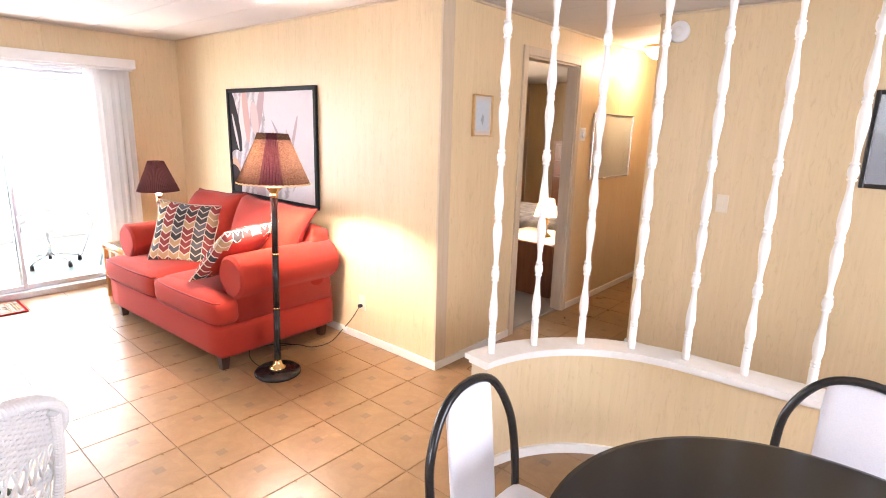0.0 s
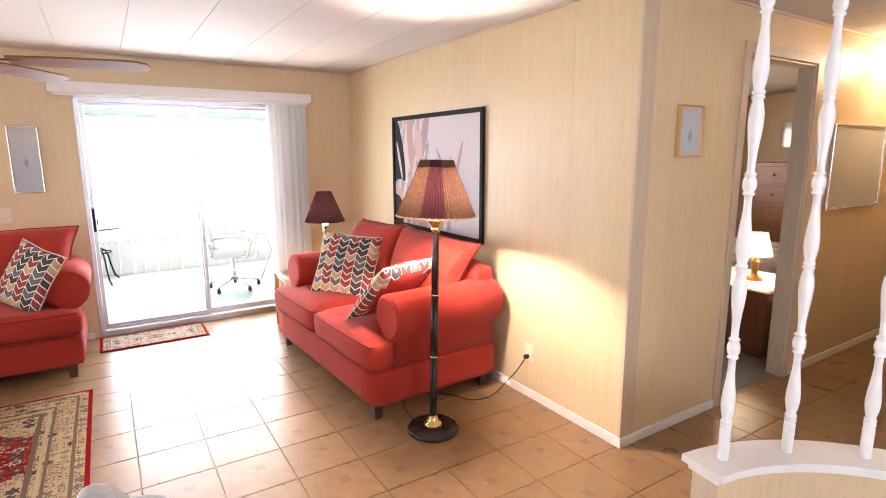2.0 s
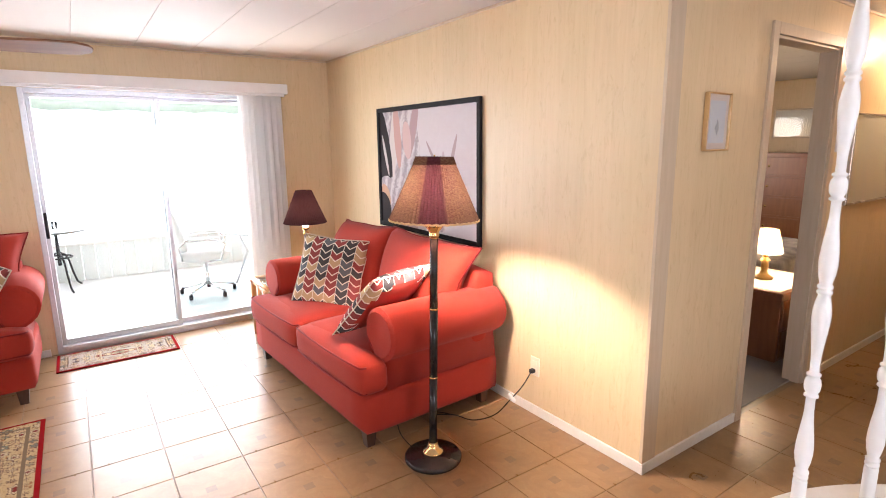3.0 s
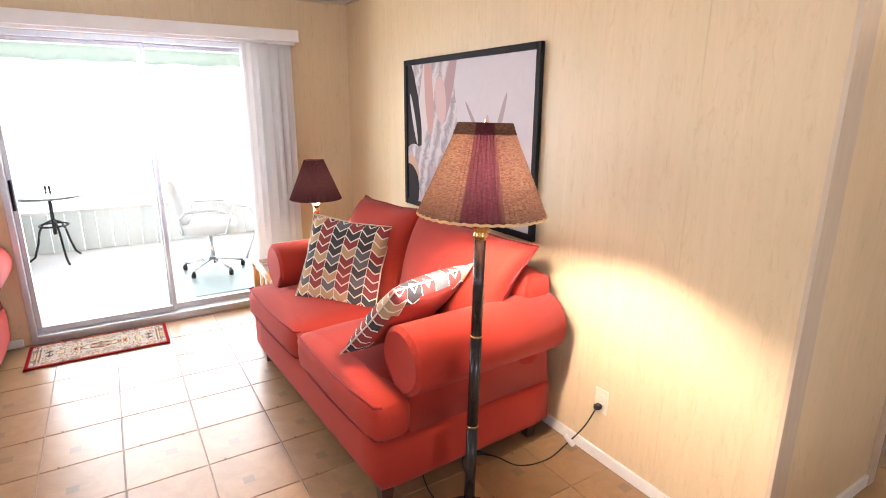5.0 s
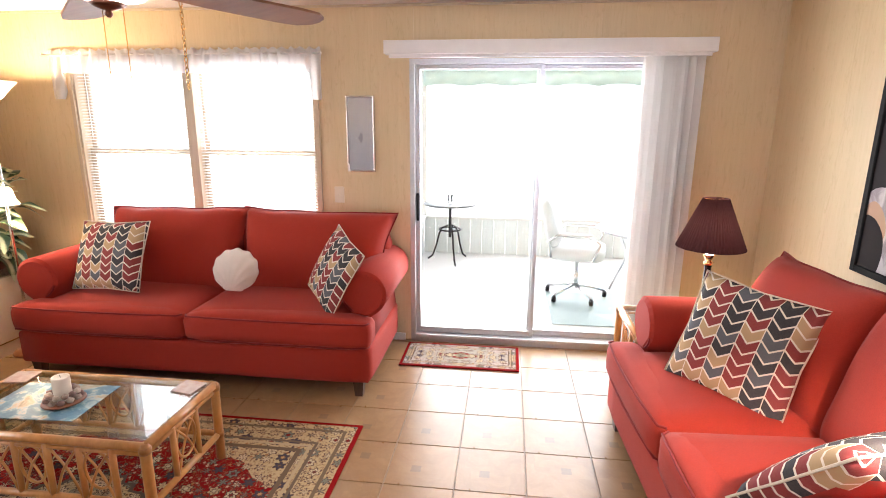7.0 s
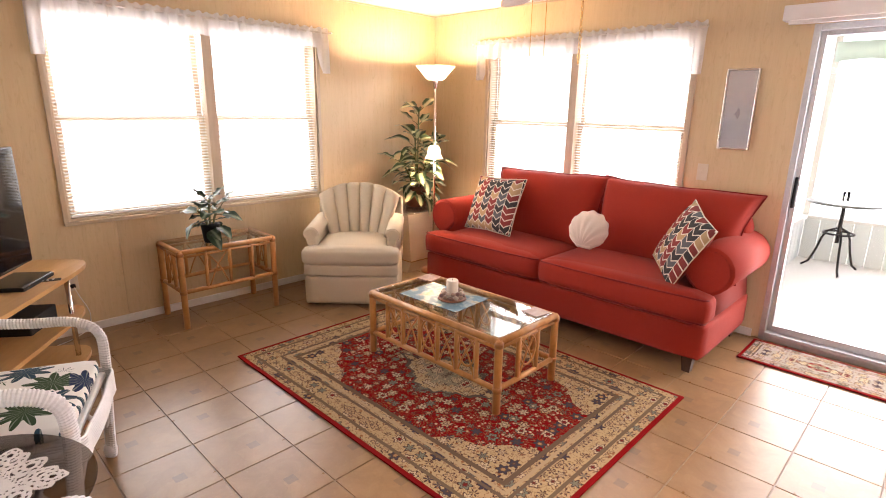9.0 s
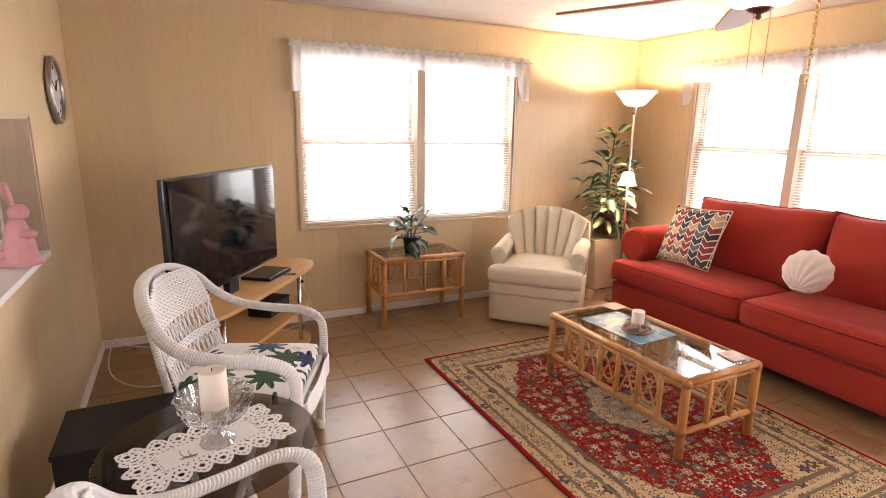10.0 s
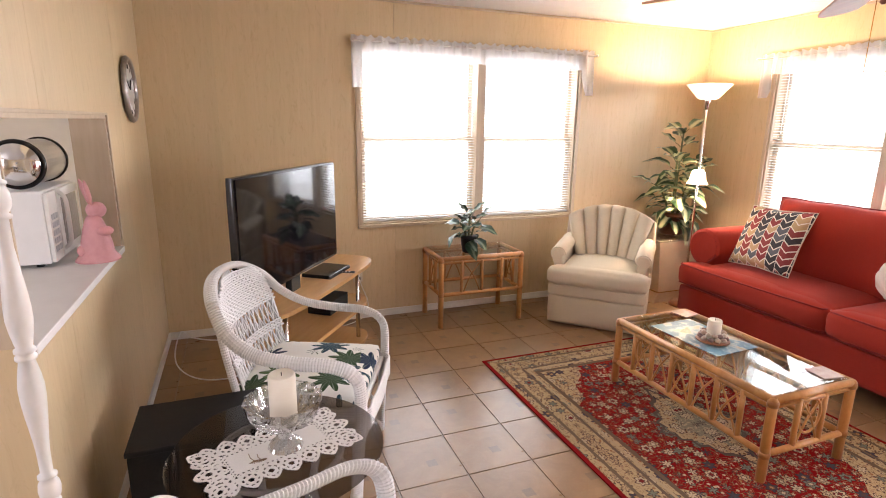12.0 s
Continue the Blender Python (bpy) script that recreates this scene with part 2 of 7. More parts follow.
def thing(name, at, turn=0, label="", category="", group="", kind=""):
    """An Empty at a thing's base, which carries its parts."""
    ob = new(name)
    ob.matrix_basis = pose(*at, 0, 0, turn)
    ob.empty_display_size = 0.1
    return tagged(ob, label, category, group, kind)


def structure(ob, label=""):
    return tagged(ob, label, "", "", "structure")


def box(bm, x0, x1, y0, y1, z0, z1, bevel=0.0, m=None):
    r = bmesh.ops.create_cube(bm, size=1)
    vs = r["verts"]
    bmesh.ops.scale(bm, vec=(abs(x1 - x0), abs(y1 - y0), abs(z1 - z0)), verts=vs)
    bmesh.ops.translate(bm, vec=((x0 + x1) / 2, (y0 + y1) / 2, (z0 + z1) / 2), verts=vs)
    if bevel:
        es = list({e for v in vs for e in v.link_edges})
        out = bmesh.ops.bevel(bm, geom=es, offset=bevel, segments=2, profile=0.5, affect="EDGES")
        vs = list({v for f in out["faces"] for v in f.verts} | {v for v in vs if v.is_valid})
    if m is not None:
        bmesh.ops.transform(bm, matrix=m, verts=vs)
    return bm


def boxed(*a, **k):
    return box(bmesh.new(), *a, **k)


def lathe(bm, profile, seg=24, m=None, caps=True):
    """Turn a profile of (radius, z) round the z axis."""
    rings = []
    for r, z in profile:
        rings.append([bm.verts.new((r * math.cos(2 * math.pi * i / seg), r * math.sin(2 * math.pi * i / seg), z)) for i in range(seg)])
    for a, b in zip(rings, rings[1:]):
        for i in range(seg):
            bm.faces.new((a[i], a[(i + 1) % seg], b[(i + 1) % seg], b[i]))
    if caps:
        bm.faces.new(rings[0][::-1])
        bm.faces.new(rings[-1])
    if m is not None:
        bmesh.ops.transform(bm, matrix=m, verts=[v for r in rings for v in r])
    return bm


def tube(bm, pts, r, seg=8, closed=False, flat=1.0):
    """A round bar along points; r a number or one for each point."""
    pts = [Vector(p) for p in pts]
    n = len(pts)
    rad = r if isinstance(r, (list, tuple)) else [r] * n
    rings, up = [], None
    for i, p in enumerate(pts):
        a = pts[i - 1] if i or closed else p
        b = pts[(i + 1) % n] if i < n - 1 or closed else p
        d = (b - a).normalized()
        if up is None:
            up = d.orthogonal().normalized()
        up = (up - d * up.dot(d))
        up = up.normalized() if up.length > 1e-6 else d.orthogonal().normalized()
        side = d.cross(up)
        rings.append([bm.verts.new(p + rad[i] * (math.cos(q) * up + flat * math.sin(q) * side)) for q in (2 * math.pi * k / seg for k in range(seg))])
    for a, b in zip(rings, rings[1:] + (rings[:1] if closed else [])):
        for k in range(seg):
            bm.faces.new((a[k], a[(k + 1) % seg], b[(k + 1) % seg], b[k]))
    if not closed:
        bm.faces.new(rings[0][::-1])
        bm.faces.new(rings[-1])
    return bm


def arc(fn, n=16, a=0.0, b=1.0):
    return [fn(a + (b - a) * i / n) for i in range(n + 1)]


def soft_box(bm, sx, sy, sz, r=0.05, puff=0.02, n=10, m=None, crown=0.0, seed=0, wrinkle=0.0):
    """A rounded, stuffed block about the origin: half sizes sx, sy, sz."""
    start = len(bm.verts)
    res = bmesh.ops.create_cube(bm, size=2)
    bmesh.ops.subdivide_edges(bm, edges=list({e for v in res["verts"] for e in v.link_edges}), cuts=n - 1, use_grid_fill=True)
    bm.verts.ensure_lookup_table()
    vs = bm.verts[start:]
    for v in vs:
        u = v.co.copy()
        p = Vector((u.x * sx, u.y * sy, u.z * sz))
        inner = Vector([max(-s + r, min(s - r, c)) for s, c in zip((sx, sy, sz), p)])
        d = p - inner
        if d.length > 1e-7:
            # spread the rim evenly over the rounded edge
            k = Vector([math.sin(max(-1, min(1, c / r)) * math.pi / 4) for c in d])
            p = inner + k.normalized() * r if k.length > 1e-7 else inner
        g = lambda a: max(0.0, 1 - a * a)
        p.z += puff * u.z * g(u.x) * g(u.y) + crown * (1 if u.z > 0 else 0) * g(u.x) * g(u.y)
        p.x += 0.6 * puff * u.x * g(u.y) * g(u.z)
        p.y += 0.6 * puff * u.y * g(u.x) * g(u.z)
        if wrinkle:
            p += Vector(noise.noise_vector((u + Vector((seed, seed, seed))) * 1.7)) * wrinkle
        v.co = m @ p if m is not None else p
    return bm


def pillow(bm, w, h, d, n=12, m=None, sag=0.0):
    """A square knife-edged pillow, w wide, h high, d thick, standing in x and z."""
    grid = {}
    for side in (1, -1):
        for i in range(n + 1):
            for j in range(n + 1):
                u, v = 2 * i / n - 1, 2 * j / n - 1
                rim = i in (0, n) or j in (0, n)
                if rim and side < 0:
                    grid[side, i, j] = grid[1, i, j]
                    continue
                k = 1 - 0.07 * (1 - u * u) * v * v, 1 - 0.07 * (1 - v * v) * u * u
                t = side * d / 2 * ((1 - u * u) * (1 - v * v)) ** 0.42
                p = Vector((u * w / 2 * k[1], t, v * h / 2 * k[0] - sag * (1 - abs(u)) * (v > 0) * v))
                grid[side, i, j] = bm.verts.new(m @ p if m is not None else p)
    for side in (1, -1):
        for i in range(n):
            for j in range(n):
                q = [grid[side, i, j], grid[side, i + 1, j], grid[side, i + 1, j + 1], grid[side, i, j + 1]]
                try:
                    bm.faces.new(q if side < 0 else q[::-1])
                except ValueError:
                    pass
    return bm


def prism(bm, poly, y0, y1, m=None):
    """A polygon of (x, z) drawn out from y0 to y1."""
    a = [bm.verts.new((x, y0, z)) for x, z in poly]
    b = [bm.verts.new((x, y1, z)) for x, z in poly]
    bm.faces.new(a)
    bm.faces.new(b[::-1])
    for i in range(len(poly)):
        j = (i + 1) % len(poly)
        bm.faces.new((a[j], a[i], b[i], b[j]))
    if m is not None:
        bmesh.ops.transform(bm, matrix=m, verts=a + b)
    return bm


# ---- the large structure ----
def rects(u0, u1, z0, z1, holes):
    """Cut the holes (a, b, lo, hi) out of a rectangle."""
    cuts = sorted({u0, u1, *[c for h in holes for c in h[:2] if u0 < c < u1]})
    for a, b in zip(cuts, cuts[1:]):
        zs = [(z0, z1)]
        for ha, hb, lo, hi in holes:
            if ha < (a + b) / 2 < hb:
                zs = [p for q in zs for p in ((q[0], min(q[1], lo)), (max(q[0], hi), q[1])) if p[1] > p[0] + 1e-4]
        for lo, hi in zs:
            yield a, b, lo, hi


def wall(name, axis, at, u0, u1, out, holes=(), thick=0.1, mat=None, z1=None, label="", width=1.22, start=None, ext=(0, 0)):
    """A panelled wall whose face lies in axis = at; out is the way (+1, -1) to its back."""
    z1 = z1 or CEIL
    mat = mat or PANELLING
    bm = bmesh.new()
    for a, b, lo, hi in rects(u0 - ext[0], u1 + ext[1], 0, z1, holes):
        c, d = sorted((at + out * 0.008, at + out * thick))
        box(bm, *((c, d, a, b) if axis == "x" else (a, b, c, d)), lo, hi)
    ob = structure(link(name, bm, mat), label or "pale wood-grain panelled wall")
    s = u0 if start is None else start
    while s < u1 - 1e-3:
        e = min(s + width, u1)
        if e > u0:
            bm = bmesh.new()
            for a, b, lo, hi in rects(max(s, u0) + 0.0006, e - 0.0006, 0.002, z1 - 0.002, holes):
                c, d = sorted((at, at + out * 0.006))
                box(bm, *((c, d, a, b) if axis == "x" else (a, b, c, d)), lo, hi)
            part("panel", bm, mat, ob)
        s = e
    return ob


SWIN = (-4.10, -2.225, 0.755, 2.06)
WWIN = (-2.165, -0.33, 0.755, 2.04)
SLID = (0.345, 2.12, 0.0, 2.03)
wall("wall_west", "x", W, S, N, -1, [WWIN, SLID], start=S - 0.4, ext=(0.1, 0.1))
wall("wall_south", "y", S, W, E, -1, [SWIN], start=-6.15, ext=(0.1, 0.1))
wall("wall_north", "y", N, W, H, 1, thick=0.1, start=-6.0, ext=(0.1, 0))
HDOOR = (3.63, 4.42, 0.0, 2.12)
wall("wall_hall_west", "x", H, N + 0.1, 6.25, -1, [HDOOR], start=1.6)
structure(link("corner_trim", boxed(H - 0.012, H + 0.004, N - 0.006, N + 0.1, 0, CEIL), CASING), "thin wood corner moulding")
wall("wall_hall_east", "x", HALL_E, NOOK_N, 6.25, 1, thick=0.09)
wall("wall_nook_north", "y", NOOK_N, HALL_E + 0.09, EAST, 1, start=-2.0)
EDOOR = (-1.82, -1.18, 0.0, 2.06)
wall("wall_hall_end", "y", 6.25, H - 0.1, HALL_E + 0.1, 1, [EDOOR])
PASS = (-1.735, -0.5, 0.943, 1.54)
wall("wall_kitchen", "x", E, S, -0.5, 1, [PASS], thick=0.14, start=-3.3)
# The hole is an added, unseen opening for the dining fill.
wall("wall_east", "x", EAST, S, NOOK_N, 1, [(0.75, 2.45, 0.8, 2.0)])
# Opening cut only to let the kitchen fill in.
wall("wall_kitchen_south", "y", S, E + 0.14, EAST, -1, [(0.65, 1.75, 1.05, 1.95)], mat=VINYL, label="white kitchen wall")
wall("wall_kitchen_north", "y", -0.62, 0.6, EAST, 1, [], thick=0.06)
structure(link("floor", boxed(W - 0.1, EAST, S - 0.1, 9.0, -0.12, -0.004), GROUT), "tan square floor tiles with narrow joints")


def ceiling(name, x0, x1, y0, y1, z, step=0.41):
    """Painted boards with narrow seams, in one mesh."""
    bm = bmesh.new()
    box(bm, x0, x1, y0, y1, z + 0.012, z + 0.1)
    y = y0
    while y < y1 - 1e-3:
        e = min(y + step, y1)
        box(bm, x0, x1, y + 0.002, e - 0.002, z, z + 0.008)
        y = e
    return structure(link(name, bm, CEILING), "white painted ceiling boards with fine seams")


ceiling("ceiling_living", W - 0.1, H + 0.0, S - 0.1, N + 0.1, CEIL)
ceiling("ceiling_hall", H - 0.1, EAST + 0.1, S - 0.1, 9.0, CEIL + 0.0015)


def strip(name, pts, w, z0, z1, mat, label):
    for (x0, y0, x1, y1) in pts:
        bm = boxed(min(x0, x1) - (w if x0 == x1 else 0), max(x0, x1) + (w if x0 == x1 else 0), min(y0, y1) - (w if y0 == y1 else 0), max(y0, y1) + (w if y0 == y1 else 0), z0, z1, bevel=0.002)
        structure(link(name, bm, mat), label)


strip("baseboard", [(W, S + 0.02, W, 0.3), (W, 2.16, W, N), (W, S, E, S), (W, N, H + 0.012, N), (H, N, H, 3.57), (H, 4.48, H, 6.25), (E, S + 0.02, E, -0.5), (HALL_E, NOOK_N, HALL_E, 6.25), (HALL_E - 0.012, NOOK_N, EAST, NOOK_N)], 0.012, 0.0, 0.055, WHITE, "low white painted baseboard")
strip("trim", [(W, S, W, N), (W, S, E, S), (W, N, H, N), (H, N, H, 6.25), (E, S, E, -0.5), (HALL_E, NOOK_N, HALL_E, 6.25), (HALL_E, NOOK_N, EAST, NOOK_N)], 0.014, CEIL - 0.016, CEIL - 0.001, CASING, "thin tan ceiling moulding")


def casing(name, axis, at, a, b, lo, hi, w=0.055, d=0.016, depth=0.1, out=-1, mat=None, sill=False, foot=True):
    """Casing and jamb round an opening."""
    mat = mat or CASING
    root = structure(new(name), "tan wood casing round an opening")

    def one(nm, u0, u1, z0, z1, t0, t1):
        c, e = sorted((at + t0, at + t1))
        part(nm, boxed(*((c, e, u0, u1) if axis == "x" else (u0, u1, c, e)), z0, z1, bevel=0.003), mat, root)
    f = -out * d
    one("stile", a - w, a, lo, hi + w, f, 0)
    one("stile", b, b + w, lo, hi + w, f, 0)
    one("head", a, b, hi, hi + w, f, 0)
    if sill:
        one("sill", a - w, b + w, lo - w * 0.8, lo, f * 1.8, 0)
    one("jamb", a - 0.002, a + 0.014, lo, hi, 0, out * depth)
    one("jamb", b - 0.014, b + 0.002, lo, hi, 0, out * depth)
    one("jamb", a, b, hi - 0.014, hi + 0.002, 0, out * depth)
    if lo > 0.1 and foot:
        one("jamb", a, b, lo - 0.002, lo + 0.014, 0, out * depth)
    return root


casing("door_trim_hall_end", "y", 6.25, *EDOOR, w=0.06, out=1)
casing("door_trim_bedroom", "x", H, *HDOOR, w=0.06)
casing("window_trim_south", "y", S, *SWIN, w=0.03, sill=True)
casing("window_trim_west", "x", W, *WWIN, w=0.03, sill=True)
# the bedroom behind the hall, closed round
wall("wall_bedroom_south", "y", N + 0.1, -5.0, H - 0.1, -1, thick=0.05, label="plain bedroom wall")
# Unseen window hole, placed here for the bedroom fill.
wall("wall_bedroom_west", "x", -5.0, N + 0.1, 8.6, -1, [(5.2, 6.6, 0.9, 2.0)])
wall("wall_bedroom_north", "y", 8.6, -5.0, HALL_E + 0.1, 1)
wall("wall_bedroom_east", "x", HALL_E + 0.1, 6.35, 8.6, 1)
ceiling("ceiling_bedroom", -5.1, H - 0.1, N + 0.1, 8.7, CEIL + 0.002)
structure(link("floor_bedroom", boxed(-5.0, H - 0.05, N + 0.1, 8.6, -0.1, 0.008), surface("bedroom_carpet", (0.30, 0.27, 0.24), (0.22, 0.2, 0.18), 200, 0.95, 0.6)), "grey bedroom carpet")
casing("trim_pass_through", "x", E, *PASS, w=0.012, d=0.008, depth=0.14, out=1, foot=False)


# ---- outside and the porch ----
structure(link("ground", boxed(-400, 400, -400, 400, -0.9, -0.6), surface("pale_gravel", (0.58, 0.56, 0.52), (0.48, 0.46, 0.42), 30, 0.9, 0.5)), "pale gravel ground outside")
# Emissive sheets stand in for blown-out daylight outside and send light indoors.
GLOW_SHEET = emitting("glowing_backdrop", (0.97, 1.0, 1.0), 2.4)
structure(link("backdrop", boxed(-16.1, -16.0, -22, 20, -0.6, 9), GLOW_SHEET), "glowing sheet standing in for daylight beyond the porch")
structure(link("backdrop", boxed(-16, 6, -12.1, -12.0, -0.6, 9), GLOW_SHEET), "glowing sheet standing in for daylight outside the window")
PX, PY0, PY1, PZ = -8.5, -0.02, 3.6, -0.05
PORCH_FLOOR = surface("porch_concrete", (0.74, 0.72, 0.69), (0.68, 0.66, 0.63), 30, 0.6, 0.2)
SIDING = surface("porch_siding", (0.78, 0.81, 0.79), (0.73, 0.76, 0.74), 30, 0.5, 0.1, (1, 1, 0.1))
AWNING = surface("awning_cloth", (0.62, 0.76, 0.70), (0.56, 0.70, 0.64), 40, 0.8, 0.2)
structure(link("porch_floor", boxed(PX - 0.1, W - 0.1, PY0 - 0.1, PY1, -0.2, PZ), PORCH_FLOOR), "pale painted porch floor")
structure(link("porch_ceiling", boxed(PX - 0.4, W - 0.11, PY0 - 0.3, PY1, 2.32, 2.4), WHITE), "white porch roof")


def knee_wall(axis, at, u0, u1, hi, name):
    w = structure(new(name), "low pale green slatted porch wall")
    u = u0
    while u < u1 - 0.02:
        e = min(u + 0.15, u1)
        a = (at - 0.025, at, u + 0.004, e - 0.004) if axis == "x" else (u + 0.004, e - 0.004, at - 0.025, at)
        part("slat", boxed(*a, PZ, hi, bevel=0.004), SIDING, w)
        u = e
    a = (at - 0.06, at + 0.03, u0, u1) if axis == "x" else (u0, u1, at - 0.06, at + 0.03)
    part("cap", boxed(*a, hi, hi + 0.035, bevel=0.005), WHITE, w)
    return w


knee_wall("x", PX, PY0, PY1, 0.40, "porch_wall_west")
knee_wall("y", PY0, PX, W - 0.1, 0.40, "porch_wall_south")
for px, py in ((PX, PY0), (PX, PY1 - 0.05)):
    structure(link("porch_post", boxed(px - 0.05, px, py - 0.03, py + 0.03, 0.43, 2.33, bevel=0.004), WHITE), "slim white porch post")


def scalloped(y0, y1, x):
    """A cloth valance with a scalloped hem under the porch eave."""
    bm, n = bmesh.new(), 120
    top, bot = [], []
    for i in range(n + 1):
        f = i / n
        y = y0 + (y1 - y0) * f
        w = 0.02 * math.sin(f * 95)
        top.append(bm.verts.new((x, y, 2.23)))
        bot.append(bm.verts.new((x + w, y, 2.03 + 0.028 * abs(math.sin(f * math.pi * 7)))))
    for i in range(n):
        bm.faces.new((top[i], top[i + 1], bot[i + 1], bot[i]))
    ob = link("porch_valance", bm, AWNING, smooth=True)
    ob.modifiers.new("cloth", "SOLIDIFY").thickness = 0.004
    return tagged(ob, "pale green scalloped cloth valance under the porch eave", "valance")


scalloped(PY0, PY1, PX + 0.05)


def bistro_table(at):
    c = thing("bistro_table", at, 20, "small round metal bistro table on the porch", "table")
    iron = BLACK_MATT
    part("tabletop", lathe(bmesh.new(), [(0.31, 0.70), (0.32, 0.708), (0.32, 0.718), (0.30, 0.724)], 36), surface("bistro_top", (0.10, 0.11, 0.10), (0.16, 0.16, 0.15), 30, 0.3), c, smooth=True)
    part("column", lathe(bmesh.new(), [(0.018, 0.30), (0.018, 0.70)], 12), iron, c, smooth=True)
    part("ring", tube(bmesh.new(), [(0.13 * math.cos(a), 0.13 * math.sin(a), 0.40) for a in (2 * math.pi * i / 28 for i in range(28))], 0.01, 8, True), iron, c, smooth=True)
    for k in range(3):
        a = k * 2.094
        pts = [(r * math.cos(a), r * math.sin(a), z) for r, z in ((0.02, 0.45), (0.10, 0.41), (0.14, 0.33), (0.17, 0.2), (0.22, 0.06), (0.28, 0.012))]
        part("leg", tube(bmesh.new(), pts, 0.011, 8), iron, c, smooth=True)
    return c


bistro_table((-8.08, 0.36, PZ))
tagged(link("tumbler", lathe(bmesh.new(), [(0.028, 0.675), (0.034, 0.77), (0.031, 0.77), (0.026, 0.68)], 20, Matrix.Translation((-8.08, 0.36, 0))), GLASS, smooth=True), "clear glass tumbler on the bistro table", "glass")


def office_chair(at, turn):
    c = thing("swivel_chair", at, turn, "white padded swivel chair with tubular arms on the porch", "chair")
    pad = surface("white_leatherette", (0.74, 0.75, 0.74), (0.68, 0.69, 0.68), 20, 0.45, 0.1)
    part("seat", soft_box(bmesh.new(), 0.25, 0.25, 0.06, 0.05, 0.02, 8, Matrix.Translation((0, 0, 0.47))), pad, c, smooth=True)
    part("backrest", soft_box(bmesh.new(), 0.23, 0.05, 0.22, 0.045, 0.02, 8, pose(0, 0.25, 0.74, -14)), pad, c, smooth=True)
    for s in (-1, 1):
        pts = [(s * 0.24, 0.22, 0.44), (s * 0.28, 0.24, 0.60), (s * 0.28, 0.16, 0.66), (s * 0.28, -0.14, 0.66), (s * 0.28, -0.22, 0.60), (s * 0.26, -0.16, 0.43), (s * 0.22, -0.05, 0.42)]
        part("armrest", tube(bmesh.new(), pts, 0.013, 8), CHROME, c, smooth=True)
        part("arm_pad", soft_box(bmesh.new(), 0.025, 0.15, 0.013, 0.012, 0, 5, Matrix.Translation((s * 0.28, 0.0, 0.675))), pad, c, smooth=True)
    part("column", lathe(bmesh.new(), [(0.03, 0.12), (0.03, 0.25), (0.02, 0.26), (0.02, 0.42)], 14), CHROME, c, smooth=True)
    for k in range(5):
        a = radians(72 * k)
        leg = part("foot", tube(bmesh.new(), [(0.02 * math.cos(a), 0.02 * math.sin(a), 0.13), (0.29 * math.cos(a), 0.29 * math.sin(a), 0.075)], 0.016, 8), CHROME, c, smooth=True)
        part("caster", lathe(bmesh.new(), [(0.02, -0.02), (0.03, -0.015), (0.03, 0.015), (0.02, 0.02)], 14, Matrix.Translation((0.29 * math.cos(a), 0.29 * math.sin(a), 0.032)) @ pose(0, 0, 0, 90)), BLACK_MATT, leg, smooth=True)
    return c


office_chair((-6.85, 1.72, PZ + 0.0075), 168)
tagged(link("chair_mat", boxed(-7.0, -6.1, 1.45, 2.6, PZ + 0.001, PZ + 0.007), surface("mat_plastic", (0.36, 0.45, 0.44), (0.30, 0.38, 0.37), 60, 0.5)), "pale blue-green chair mat on the porch floor", "mat")
tc = thing("patio_table", (-6.85, 2.45, PZ), 0, "glass-topped metal patio table beside the swivel chair", "table")
part("tabletop", lathe(bmesh.new(), [(0.53, 0.69), (0.54, 0.70), (0.53, 0.71)], 40), SMOKED, tc)
part("rim", tube(bmesh.new(), [(0.54 * math.cos(a), 0.54 * math.sin(a), 0.70) for a in (2 * math.pi * i / 40 for i in range(40))], 0.012, 8, True), ALU, tc, smooth=True)
for k in range(4):
    a = radians(45 + 90 * k)
    part("leg", tube(bmesh.new(), [(0.45 * math.cos(a), 0.45 * math.sin(a), 0.69), (0.30 * math.cos(a), 0.30 * math.sin(a), 0.4), (0.48 * math.cos(a), 0.48 * math.sin(a), 0.0)], 0.014, 8), ALU, tc, smooth=True)


# ---- windows, sliding door, blinds, curtains ----
SLAT = make_sheer("blind_slat", (0.92, 0.92, 0.90), 0.0, 0.45)
SHEER = make_sheer("sheer_curtain", (0.95, 0.95, 0.94), 0.09, 0.6)


def frame_boxes(root, name, axis, at, a, b, lo, hi, w, d0, d1, mat):
    for nm, u0, u1, z0, z1 in (("stile", a, a + w, lo, hi), ("stile", b - w, b, lo, hi), ("rail", a + w, b - w, lo, lo + w), ("rail", a + w, b - w, hi - w, hi)):
        c, e = sorted((at + d0, at + d1))
        part(nm, boxed(*((c, e, u0, u1) if axis == "x" else (u0, u1, c, e)), z0, z1, bevel=0.002), mat, root)


def pane(root, axis, at, a, b, lo, hi):
    ob = part("pane", boxed(*((at - 0.002, at + 0.002, a, b) if axis == "x" else (a, b, at - 0.002, at + 0.002)), lo, hi), PANE, root)
    ob.visible_shadow = False
    return ob


